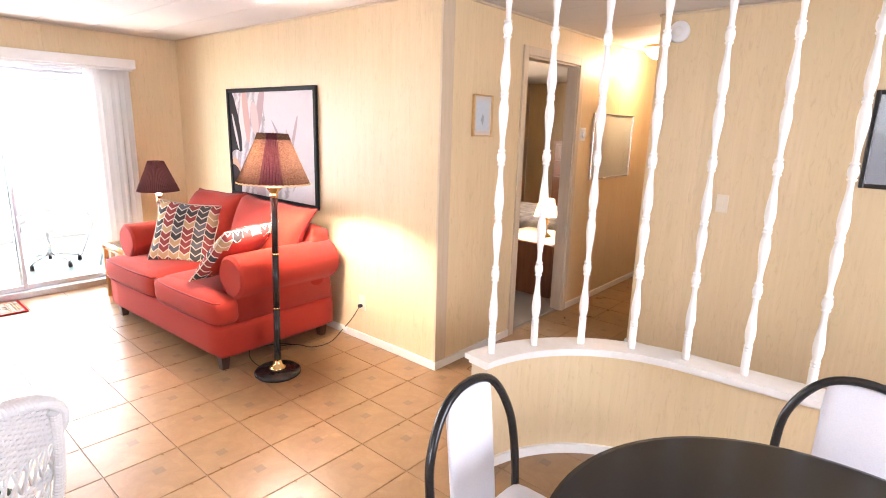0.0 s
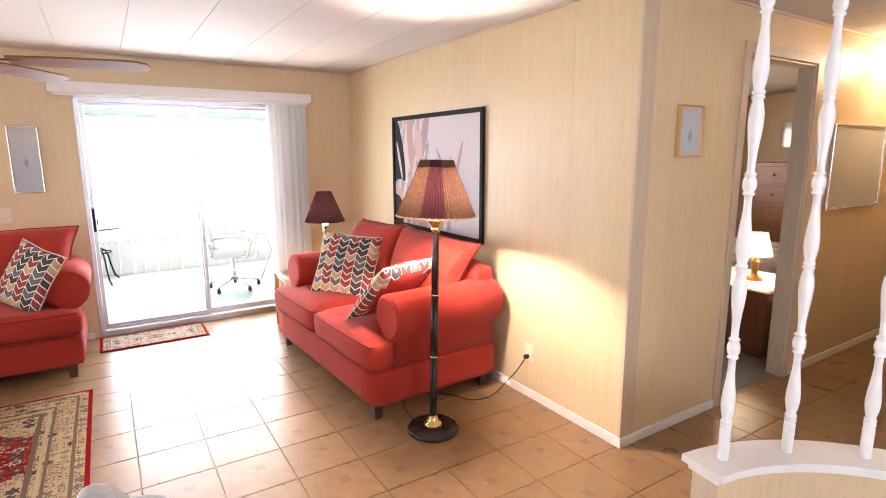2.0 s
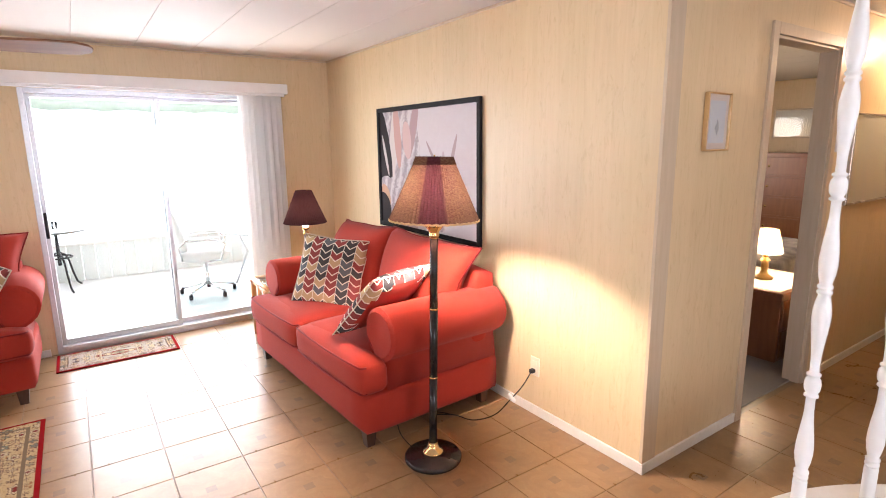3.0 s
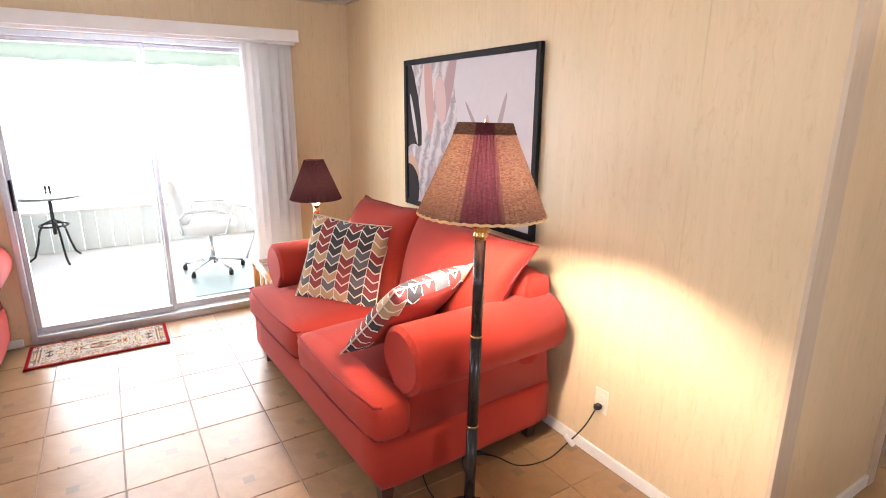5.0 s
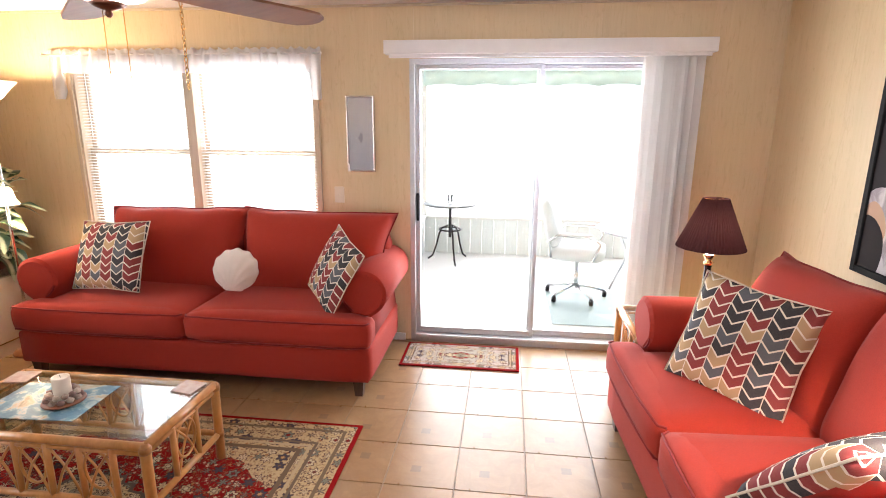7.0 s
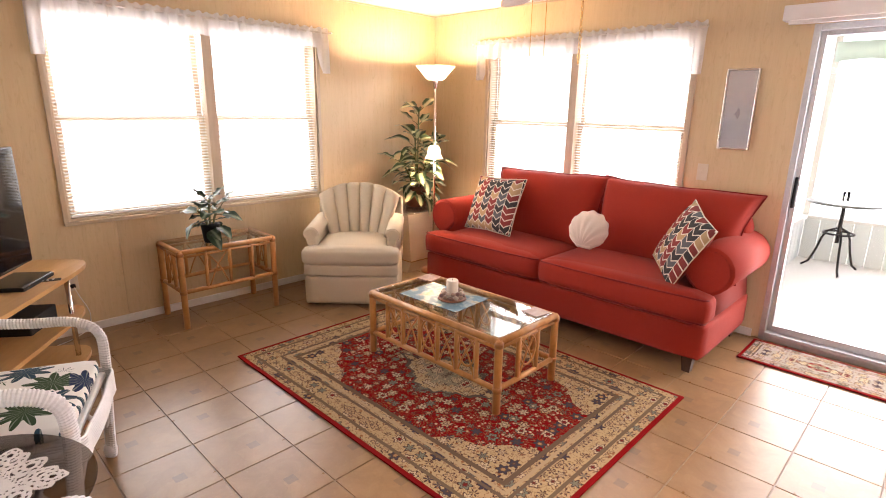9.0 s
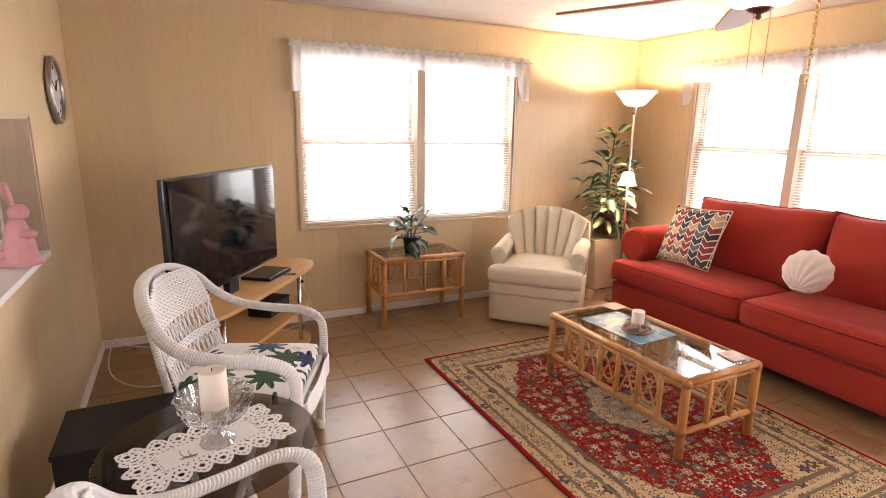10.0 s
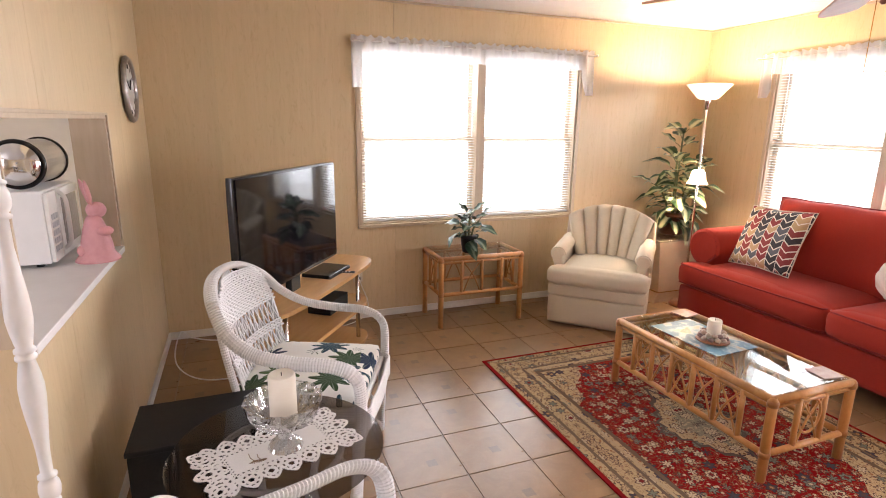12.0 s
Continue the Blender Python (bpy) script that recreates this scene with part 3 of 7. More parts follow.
def twin_window(name, axis, at, a, b, lo, hi, mid):
    """Two hung windows side by side with a post between, behind mini blinds."""
    root = structure(new(name), "white double-hung window pair with a centre post")
    tan = CASING
    c, e = at - 0.085, at + 0.012
    part("centre_post", boxed(*((c, e, mid - 0.035, mid + 0.035) if axis == "x" else (mid - 0.035, mid + 0.035, c, e)), lo, hi, bevel=0.003), tan, root)
    for u0, u1 in ((a + 0.014, mid - 0.035), (mid + 0.035, b - 0.014)):
        m = (lo + hi) / 2 - 0.01
        frame_boxes(root, "sash", axis, at, u0, u1, lo + 0.014, m + 0.02, 0.04, -0.085, -0.06, CASING)
        frame_boxes(root, "sash", axis, at, u0, u1, m - 0.02, hi - 0.014, 0.04, -0.112, -0.087, CASING)
        pane(root, axis, at - 0.073, u0 + 0.04, u1 - 0.04, lo + 0.05, m)
        pane(root, axis, at - 0.10, u0 + 0.04, u1 - 0.04, m, hi - 0.05)
        blind(axis, at - 0.03, u0 + 0.006, u1 - 0.006, lo + 0.02, hi - 0.02)
    return root


def blind(axis, at, a, b, lo, hi):
    """A mini blind with its slats open."""
    mid, half = (a + b) / 2, (b - a) / 2
    c = thing("mini_blind", (at, mid, 0) if axis == "x" else (mid, at, 0), 90 if axis == "x" else 0, "white mini blind with narrow open slats in the window", "blind", "mini blinds")
    part("head_rail", boxed(-half, half, -0.014, 0.014, hi - 0.03, hi, bevel=0.002), VINYL, c)
    part("bottom_rail", boxed(-half, half, -0.012, 0.012, lo, lo + 0.016, bevel=0.002), VINYL, c)
    bm = bmesh.new()
    for y in (-0.0125, -0.004, 0.004, 0.0125):
        for x in (-half, half):
            bm.verts.new((x, y, 0.0018 * (1 - (y / 0.0125) ** 2)))
    bm.verts.ensure_lookup_table()
    for i in range(3):
        bm.faces.new([bm.verts[2 * i], bm.verts[2 * i + 1], bm.verts[2 * i + 3], bm.verts[2 * i + 2]])
    me = bpy.data.meshes.new("slat")
    bm.to_mesh(me)
    bm.free()
    me.materials.append(SLAT)
    z = lo + 0.03
    tilt = 14 if axis == "x" else -14
    while z < hi - 0.04:
        ob = new("slat", me)
        ob.parent = c
        ob.matrix_basis = pose(0, 0, z, tilt, 0, 0)
        z += 0.0215
    for x in (-half + 0.12, half - 0.12):
        part("ladder_cord", tube(bmesh.new(), [(x, 0, lo), (x, 0, hi)], 0.0012, 4), VINYL, c)
    part("tilt_wand", tube(bmesh.new(), [(-half + 0.06, -0.02 if axis == "y" else 0.0, hi - 0.03), (-half + 0.06, -0.02 if axis == "y" else 0.0, hi - 0.55)], 0.003, 6), GLASS, c)
    return c


twin_window("window_1", "y", S, *SWIN, -3.20)
twin_window("window_2", "x", W, *WWIN, -1.265)


def curtain(axis, at, a, b, top, hem, tail, tail_w):
    """A gathered sheer valance, longer at both ends, on a rod."""
    half = (b - a) / 2
    c = thing("sheer_valance", (at, (a + b) / 2, 0) if axis == "x" else ((a + b) / 2, at, 0), 90 if axis == "x" else 180, "white sheer gathered valance above the window", "curtain", "sheer valances")
    n, rows = 220, 7
    bm, cols = bmesh.new(), []
    for i in range(n + 1):
        f = i / n
        x = -half + 2 * half * f
        ends = min(x + half, half - x)
        low = hem + (tail - hem) * (1.0 if ends < tail_w * 0.75 else max(0.0, (tail_w - ends) / (tail_w * 0.25)))
        col = []
        for j in range(rows + 1):
            g = j / rows
            z = top - (top - low) * g + (0.008 * math.sin(i * 0.9) if j == 0 else 0)
            d = (0.014 + 0.012 * g) * (math.sin(f * 150 + 2 * math.sin(f * 31)) + 0.4 * math.sin(f * 330))
            col.append(bm.verts.new((x, d * (0.35 if j == 1 else 1), z)))
        cols.append(col)
    for p, q in zip(cols, cols[1:]):
        for j in range(rows):
            bm.faces.new((p[j], q[j], q[j + 1], p[j + 1]))
    part("cloth", bm, SHEER, c, smooth=True)
    part("rod", tube(bmesh.new(), [(-half - 0.01, -0.05, top - 0.035), (-half, 0.0, top - 0.035), (half, 0.0, top - 0.035), (half + 0.01, -0.05, top - 0.035)], 0.008, 8), WHITE, c, smooth=True)
    return c


curtain("y", S + 0.055, -4.19, -2.165, 2.115, 1.965, 1.765, 0.10)
curtain("x", W + 0.055, -2.28, -0.25, 2.10, 1.94, 1.76, 0.10)


def sliding_door():
    root = structure(new("door_sliding"), "aluminium sliding glass door to the porch, closed")
    a, b, lo, hi = SLID
    frame_boxes(root, "frame", "x", W, a, b, 0.0, hi, 0.035, -0.11, 0.012, ALU)
    part("track", boxed(W - 0.11, W + 0.02, a + 0.035, b - 0.035, 0.035, 0.06, bevel=0.003), ALU, root)
    mid = 1.228
    for nm, u0, u1, d in (("sliding_panel", a + 0.036, mid + 0.025, -0.045), ("fixed_panel", mid - 0.02, b - 0.036, -0.085)):
        p = part(nm, boxed(W + d - 0.015, W + d + 0.015, u0, u0 + 0.03, 0.06, hi - 0.036, bevel=0.003), ALU, root)
        part("stile", boxed(W + d - 0.015, W + d + 0.015, u1 - 0.03, u1, 0.06, hi - 0.036, bevel=0.003), ALU, p)
        part("rail", boxed(W + d - 0.015, W + d + 0.015, u0 + 0.03, u1 - 0.03, 0.06, 0.105, bevel=0.003), ALU, p)
        part("rail", boxed(W + d - 0.015, W + d + 0.015, u0 + 0.03, u1 - 0.03, hi - 0.066, hi - 0.036, bevel=0.003), ALU, p)
        pane(p, "x", W + d, u0 + 0.03, u1 - 0.03, 0.105, hi - 0.066)
        if nm == "sliding_panel":
            part("handle", boxed(W + d + 0.015, W + d + 0.035, u0 + 0.004, u0 + 0.024, 0.92, 1.12, bevel=0.006), BLACK_MATT, p, "dark pull handle")


sliding_door()
vb = thing("vertical_blind", (W + 0.06, 2.04, 0), 0, "white vertical blind drawn aside at the sliding door", "blind")
part("valance", boxed(-0.045, 0.045, 0.19 - 2.04, 2.285 - 2.04, 2.05, 2.135, bevel=0.004), VINYL, vb, "white boxed valance")
part("track", boxed(-0.02, 0.02, 0.22 - 2.04, 2.26 - 2.04, 2.03, 2.05), VINYL, vb)
bm = bmesh.new()
for i in range(9):
    x = -0.045 + 0.0112 * i
    bm.verts.new((x, 0.006 * (1 - ((i - 4) / 4) ** 2), 0.03))
    bm.verts.new((x, 0.006 * (1 - ((i - 4) / 4) ** 2), 2.03))
bm.verts.ensure_lookup_table()
for i in range(8):
    bm.faces.new([bm.verts[2 * i], bm.verts[2 * i + 2], bm.verts[2 * i + 3], bm.verts[2 * i + 1]])
vane = bpy.data.meshes.new("vane")
bm.to_mesh(vane)
bm.free()
vane.materials.append(make_sheer("vane_vinyl", (0.84, 0.83, 0.81), 0.0, 0.3))
for i in range(17):
    ob = new("vane", vane)
    ob.parent = vb
    ob.matrix_basis = pose(0.0 + 0.012 * math.sin(i * 2.1), -0.145 + 0.0180 * i, 0, 0, 0, 48 + 16 * math.sin(i * 1.7))


# ---- patterned cloths ----
def steps(t, fac, stops):
    r = t.nodes.new("ShaderNodeValToRGB")
    r.color_ramp.interpolation = "CONSTANT"
    el = r.color_ramp.elements
    while len(el) < len(stops):
        el.new(0.5)
    for e, (p, c) in zip(el, stops):
        e.position, e.color = p, (*c, 1)
    t.links.new(fac, r.inputs[0])
    return r.outputs[0]


def make_chevron():
    m, t, b = nodes_of("chevron_cloth", 0.85, spec=0.15)
    s = t.nodes.new("ShaderNodeSeparateXYZ")
    t.links.new(coords(t), s.inputs[0])
    x, z = maths(t, "ADD", s.outputs[0], 1.0), maths(t, "ADD", s.outputs[2], 1.0)
    w, h = 0.042, 0.050
    tri = maths(t, "PINGPONG", x, w)
    v = maths(t, "DIVIDE", maths(t, "MULTIPLY_ADD", tri, 0.80, z), h)
    row, band = maths(t, "FLOOR", v), maths(t, "FRACT", v)
    column = maths(t, "FLOOR", maths(t, "DIVIDE", x, 2 * w))
    wn = t.nodes.new("ShaderNodeTexWhiteNoise")
    wn.noise_dimensions = "2D"
    c = t.nodes.new("ShaderNodeCombineXYZ")
    t.links.new(row, c.inputs[0])
    t.links.new(column, c.inputs[1])
    t.links.new(c.outputs[0], wn.inputs["Vector"])
    navy, red, slate, tan = (0.020, 0.022, 0.030), (0.22, 0.022, 0.024), (0.085, 0.10, 0.115), (0.44, 0.30, 0.15)
    odd = maths(t, "GREATER_THAN", maths(t, "FLOORED_MODULO", column, 2.0), 0.5)
    warm = steps(t, wn.outputs[0], ((0.0, red), (0.42, tan), (0.80, navy)))
    cool = steps(t, wn.outputs[0], ((0.0, navy), (0.48, slate), (0.78, tan)))
    col = mixed(t, odd, warm, cool)
    gap = maths(t, "LESS_THAN", band, 0.17)
    fold = maths(t, "LESS_THAN", tri, 0.0018)
    col = mixed(t, maths(t, "MAXIMUM", gap, fold), col, (0.74, 0.68, 0.56))
    weave = noise_of(t, coords(t), 260, 2)
    col = mixed(t, maths(t, "MULTIPLY", weave, 0.14), col, (0.5, 0.44, 0.36))
    t.links.new(col, b.inputs["Base Color"])
    bump_of(t, b, weave, 0.4, 0.001)
    return m


def make_rug(name, hx, hy, border, red=(0.21, 0.006, 0.009), ground=None):
    """Persian pattern, mirrored about both axes: medallion, field, borders."""
    m, t, b = nodes_of(name, 1.0, spec=0.0)
    v = coords(t)
    s = t.nodes.new("ShaderNodeSeparateXYZ")
    t.links.new(v, s.inputs[0])
    ax, ay = maths(t, "ABSOLUTE", s.outputs[0]), maths(t, "ABSOLUTE", s.outputs[1])
    c = t.nodes.new("ShaderNodeCombineXYZ")
    t.links.new(ax, c.inputs[0])
    t.links.new(ay, c.inputs[1])
    mv = c.outputs[0]
    inset = maths(t, "MINIMUM", maths(t, "SUBTRACT", hx, ax), maths(t, "SUBTRACT", hy, ay))

    def vor(scale, feature="F1", rnd=0.6, dist="EUCLIDEAN"):
        n = t.nodes.new("ShaderNodeTexVoronoi")
        n.feature, n.distance = feature, dist
        n.inputs["Scale"].default_value, n.inputs["Randomness"].default_value = scale, rnd
        t.links.new(mv, n.inputs["Vector"])
        return n
    # rosettes: petalled rounds in rings of colour; scrolls: winding lines
    def rosettes(scale, rnd, petals, size):
        n = vor(scale, rnd=rnd)
        d = t.nodes.new("ShaderNodeVectorMath")
        d.operation = "SUBTRACT"
        t.links.new(mv, d.inputs[0])
        t.links.new(n.outputs["Position"], d.inputs[1])
        sd = t.nodes.new("ShaderNodeSeparateXYZ")
        t.links.new(d.outputs[0], sd.inputs[0])
        lobes = maths(t, "COSINE", maths(t, "MULTIPLY", maths(t, "ARCTAN2", sd.outputs[1], sd.outputs[0]), float(petals)))
        reach = maths(t, "MULTIPLY_ADD", lobes, 0.22 * size, size)
        rel = maths(t, "DIVIDE", n.outputs["Distance"], reach)
        pk = t.nodes.new("ShaderNodeSeparateColor")
        t.links.new(n.outputs["Color"], pk.inputs[0])
        return rel, pk.outputs[0]
    big, tone = rosettes(15.0, 0.5, 6, 0.36)
    small, tone2 = rosettes(40.0, 0.8, 5, 0.30)
    petal = steps(t, tone, ((0, (0.50, 0.40, 0.26)), (0.4, (0.17, 0.18, 0.14)), (0.6, (0.42, 0.30, 0.17)), (0.82, (0.05, 0.05, 0.07))))
    petal2 = steps(t, tone2, ((0, (0.44, 0.34, 0.21)), (0.35, (0.15, 0.16, 0.11)), (0.6, (0.34, 0.17, 0.07)), (0.8, (0.48, 0.38, 0.25))))
    core = steps(t, tone, ((0, (0.17, 0.02, 0.02)), (0.5, (0.50, 0.41, 0.27)), (0.82, (0.38, 0.22, 0.10))))
    wind = noise_of(t, mv, 19, 1, 0.4, 1.1)
    wave = maths(t, "PINGPONG", maths(t, "MULTIPLY", wind, 15.0), 1.0)
    scroll = maths(t, "LESS_THAN", wave, 0.14)

    def motif(ground, line, leaf):
        k = mixed(t, scroll, ground, line)
        k = mixed(t, maths(t, "LESS_THAN", small, 1.0), k, leaf)
        k = mixed(t, maths(t, "LESS_THAN", big, 1.22), k, (0.06, 0.03, 0.03))
        k = mixed(t, maths(t, "LESS_THAN", big, 1.0), k, petal)
        k = mixed(t, maths(t, "LESS_THAN", big, 0.62), k, (0.09, 0.05, 0.04))
        return mixed(t, maths(t, "LESS_THAN", big, 0.42), k, core)
    field = motif(ground or red, (0.22, 0.15, 0.08), petal2)
    cream = motif((0.40, 0.34, 0.31) if ground else (0.43, 0.32, 0.18), (0.16, 0.08, 0.035), mixed(t, 0.6, petal2, (0.20, 0.08, 0.04)))
    # medallion: a lobed lozenge, and corner pieces of the same drawing
    lob = maths(t, "MULTIPLY", maths(t, "PINGPONG", maths(t, "MULTIPLY", maths(t, "ARCTAN2", ay, ax), 5.0), 1.0), 0.07)
    fx, fy = hx - border, hy - border
    med = maths(t, "ADD", maths(t, "ADD", maths(t, "DIVIDE", ax, fx), maths(t, "DIVIDE", ay, fy)), lob)
    inner = maths(t, "LESS_THAN", med, 0.50)
    middle = motif((0.20, 0.02, 0.02), (0.40, 0.32, 0.2), petal2) if ground else cream
    rim = maths(t, "LESS_THAN", maths(t, "ABSOLUTE", maths(t, "SUBTRACT", med, 0.50)), 0.022)
    heart = maths(t, "LESS_THAN", med, 0.30)
    cx, cy = maths(t, "DIVIDE", ax, fx), maths(t, "DIVIDE", ay, fy)
    corner = maths(t, "GREATER_THAN", maths(t, "ADD", maths(t, "ADD", cx, cy), maths(t, "MULTIPLY", lob, -1.4)), 1.36)
    col = mixed(t, inner, field, middle)
    col = mixed(t, heart, col, motif((0.22, 0.20, 0.14), (0.48, 0.38, 0.24), (0.46, 0.36, 0.23)))
    col = mixed(t, rim, col, (0.09, 0.07, 0.06))
    col = mixed(t, corner, col, cream)
    # borders from the edge inwards
    edge = maths(t, "LESS_THAN", inset, border)
    col = mixed(t, edge, col, cream)
    for a, w, k in ((border, 0.012, (0.13, 0.09, 0.06)), (border * 0.84, 0.008, (0.40, 0.30, 0.18)), (border * 0.74, 0.008, (0.14, 0.10, 0.07)), (border * 0.3, 0.009, (0.15, 0.11, 0.07))):
        col = mixed(t, maths(t, "LESS_THAN", maths(t, "ABSOLUTE", maths(t, "SUBTRACT", inset, a)), w * min(1.0, border / 0.25)), col, k)
    col = mixed(t, maths(t, "LESS_THAN", inset, max(0.09 * border, 0.020)), col, red)
    pile = noise_of(t, v, 320, 2)
    col = mixed(t, maths(t, "MULTIPLY", pile, 0.16), col, (0.10, 0.06, 0.04))
    t.links.new(col, b.inputs["Base Color"])
    bump_of(t, b, pile, 0.6, 0.003)
    return m


CHEVRON = make_chevron()


def rug(name, x0, x1, y0, y1, border, label, category, ground=None):
    hx, hy = (x1 - x0) / 2, (y1 - y0) / 2
    ob = link(name, boxed(-hx, hx, -hy, hy, 0.0, 0.009, bevel=0.003), make_rug(name + "_pile", hx, hy, border, ground=ground))
    ob.location = ((x0 + x1) / 2, (y0 + y1) / 2, 0.002)
    return tagged(ob, label, category)


rug("area_rug", -4.29, -2.776, -1.827, 0.296, 0.26, "red and cream Persian patterned rug on the tiles", "rug")
rug("door_mat", -5.44, -5.055, 0.335, 1.15, 0.07, "small red and cream patterned mat at the sliding door", "mat", (0.34, 0.31, 0.27))


# ---- sofas ----
def couch(name, at, turn, width, depth, label, backs=None):
    """A rolled-arm couch; it faces -y, its back at +y."""
    c = thing(name, at, turn, label, "sofa")
    hw, hd = width / 2, depth / 2
    bm = soft_box(bmesh.new(), hw - 0.02, hd - 0.02, 0.115, 0.035, 0.006, 10, Matrix.Translation((0, 0, 0.205)))
    part("base", bm, RED, c, smooth=True)
    part("back_frame", soft_box(bmesh.new(), hw - 0.06, 0.10, 0.30, 0.06, 0.01, 8, pose(0, hd - 0.13, 0.56, -9)), RED, c, smooth=True)
    for s in (-1, 1):
        bm = bmesh.new()
        # rolled arm: an upright slab that ends in a scroll
        poly = [(0.0, 0.30), (-0.015, 0.50)] + [(0.055 + 0.146 * math.cos(a), 0.612 + 0.143 * math.sin(a)) for a in (math.pi * (1.08 - i * 1.38 / 14) for i in range(15))] + [(0.085, 0.46), (0.105, 0.30)]
        poly = [(s * (hw - 0.145 + x), z) for x, z in poly]
        prism(bm, poly, -hd + 0.17, hd - 0.03)
        bmesh.ops.recalc_face_normals(bm, faces=bm.faces)
        caps = [f for f in bm.faces if len(f.verts) > 6]
        for f in caps:
            bmesh.ops.inset_region(bm, faces=[f], thickness=0.022, depth=0.016)
        arm = part("arm", bm, RED, c, smooth=False)
        for p in arm.data.polygons:
            p.use_smooth = len(p.vertices) <= 4 and abs(p.normal.y) < 0.3
        ring = [(s * (hw - 0.09 + 0.125 * math.cos(a)), -hd + 0.162, 0.612 + 0.122 * math.sin(a)) for a in (2 * math.pi * i / 24 for i in range(24))]
        part("piping", tube(bmesh.new(), ring, 0.006, 6, True), RED_PIPE, arm, smooth=True)
    n = 2
    cw = (width - 0.02) / n
    for i in range(n):
        x = -hw + 0.01 + cw * (i + 0.5)
        side = -1 if i == 0 else 1
        cush = thing_part("seat_cushion", c)
        # the part between the arms and the wing before the arm, as one cushion
        bm = bmesh.new()
        inner = cw - 0.135
        soft_box(bm, inner / 2, hd - 0.13, 0.095, 0.06, 0.012, 12, Matrix.Translation((x - side * 0.0675, -0.115, 0.405)), crown=0.018, seed=i, wrinkle=0.004)
        soft_box(bm, cw / 2, 0.095, 0.094, 0.06, 0.008, 10, Matrix.Translation((x, -hd + 0.085, 0.404)), crown=0.006, seed=i + 5, wrinkle=0.003)
        link_into(cush, bm, RED)
        for z in (0.335, 0.478):
            rim = [(x + dx, -hd - 0.012 + dy, z) for dx, dy in ((-cw / 2 + 0.012, 0.05), (-cw / 2 + 0.03, 0.02), (-cw / 4, 0.006), (0, 0.002), (cw / 4, 0.006), (cw / 2 - 0.03, 0.02), (cw / 2 - 0.012, 0.05))]
            part("piping", tube(bmesh.new(), rim, 0.0055, 6), RED_PIPE, cush, smooth=True)
        lo, hi = (backs or ((-hw + 0.12, 0.0), (0.0, hw - 0.12)))[i]
        bw, bx = hi - lo, (lo + hi) / 2
        bm = bmesh.new()
        pillow(bm, bw + 0.075, 0.605, 0.30, 18, pose(bx + 0.015 * side, hd - 0.29, 0.735, -15))
        for v in bm.verts:
            k = max(0.0, (v.co.z - 0.78) / 0.24)
            out = max(0.0, side * (v.co.x - bx) / (bw / 2) - 0.5) / 0.5
            v.co.x += side * 0.03 * k * out
            v.co.y += 0.05 * k * out
            v.co.z -= 0.025 * k * out
            v.co += Vector(noise.noise_vector(v.co * 4.5 + Vector((7 * i, 0, 3)))) * 0.012
        back = part("back_cushion", bm, RED, c, smooth=True)
        bm = bmesh.new()
        hem = [v.co.copy() for v in back.data.vertices]
        rim = [hem[k] for k in [j for j in range(19)] + [18 + 19 * j for j in range(1, 19)] + [360 - j for j in range(1, 19)] + [342 - 19 * j for j in range(1, 18)]]
        part("piping", tube(bm, rim, 0.0055, 6, True), RED_PIPE, back, smooth=True)
    for x in (-hw + 0.10, hw - 0.10):
        for y in (-hd + 0.08, hd - 0.09):
            bm = bmesh.new()
            lathe(bm, [(0.032, 0), (0.046, 0.1)], 4, Matrix.Translation((x, y, 0)) @ pose(0, 0, 0, 0, 0, 45))
            part("leg", bm, DARKWOOD, c, "dark tapered wooden leg")
    return c


def thing_part(name, parent):
    """A mesh part that is filled later, so that it can carry sub-parts."""
    ob = new(name, bpy.data.meshes.new(name))
    ob.parent = parent
    return ob


def link_into(ob, bm, mat, smooth=True):
    bm.to_mesh(ob.data)
    bm.free()
    ob.data.materials.append(mat)
    for p in ob.data.polygons:
        p.use_smooth = smooth


couch("sofa", (-5.02, -0.885, 0), 90, 2.33, 0.93, "long red fabric sofa with rolled arms and dark legs", ((-0.86, 0.11), (0.11, 1.08)))
couch("loveseat", (-3.70, 2.12, 0), 3, 1.74, 0.98, "two-seat red fabric loveseat with rolled arms")


def throw_pillow(at, rx, ry, rz, size=0.46, thick=0.15, high=0, plain=0.004):
    high = high or size
    ob = link("throw_pillow", pillow(bmesh.new(), size, high, thick, 14), CHEVRON, smooth=True)
    ob.data.materials.append(RED)
    for p in ob.data.polygons:
        p.material_index = int(p.center.y > plain)
    ob.matrix_basis = pose(*at, rx, ry, rz)
    tagged(ob, "square throw pillow with navy, red and tan chevrons", "pillow", "chevron pillows")
    h = size / 2
    rim = [(h * a, 0, high / 2 * b) for a, b in ((-1, -1), (-0.93, 0), (-1, 1), (0, 0.93), (1, 1), (0.93, 0), (1, -1), (0, -0.93))]
    part("piping", tube(bmesh.new(), rim, 0.004, 5, True), surface("cream_piping", (0.7, 0.63, 0.5), (0.6, 0.53, 0.4), 200, 0.9), ob)
    return ob


throw_pillow((-3.98, 2.02, 0.715), -22, 5, 40, 0.51)
throw_pillow((-3.13, 1.99, 0.73), -43, 0, -72, 0.50, 0.15, 0, 0.045)
throw_pillow((-4.86, -1.53, 0.755), -22, -3, 80, 0.56, 0.15, 0.46)
throw_pillow((-4.85, -0.02, 0.71), -25, 14, 36, 0.46)


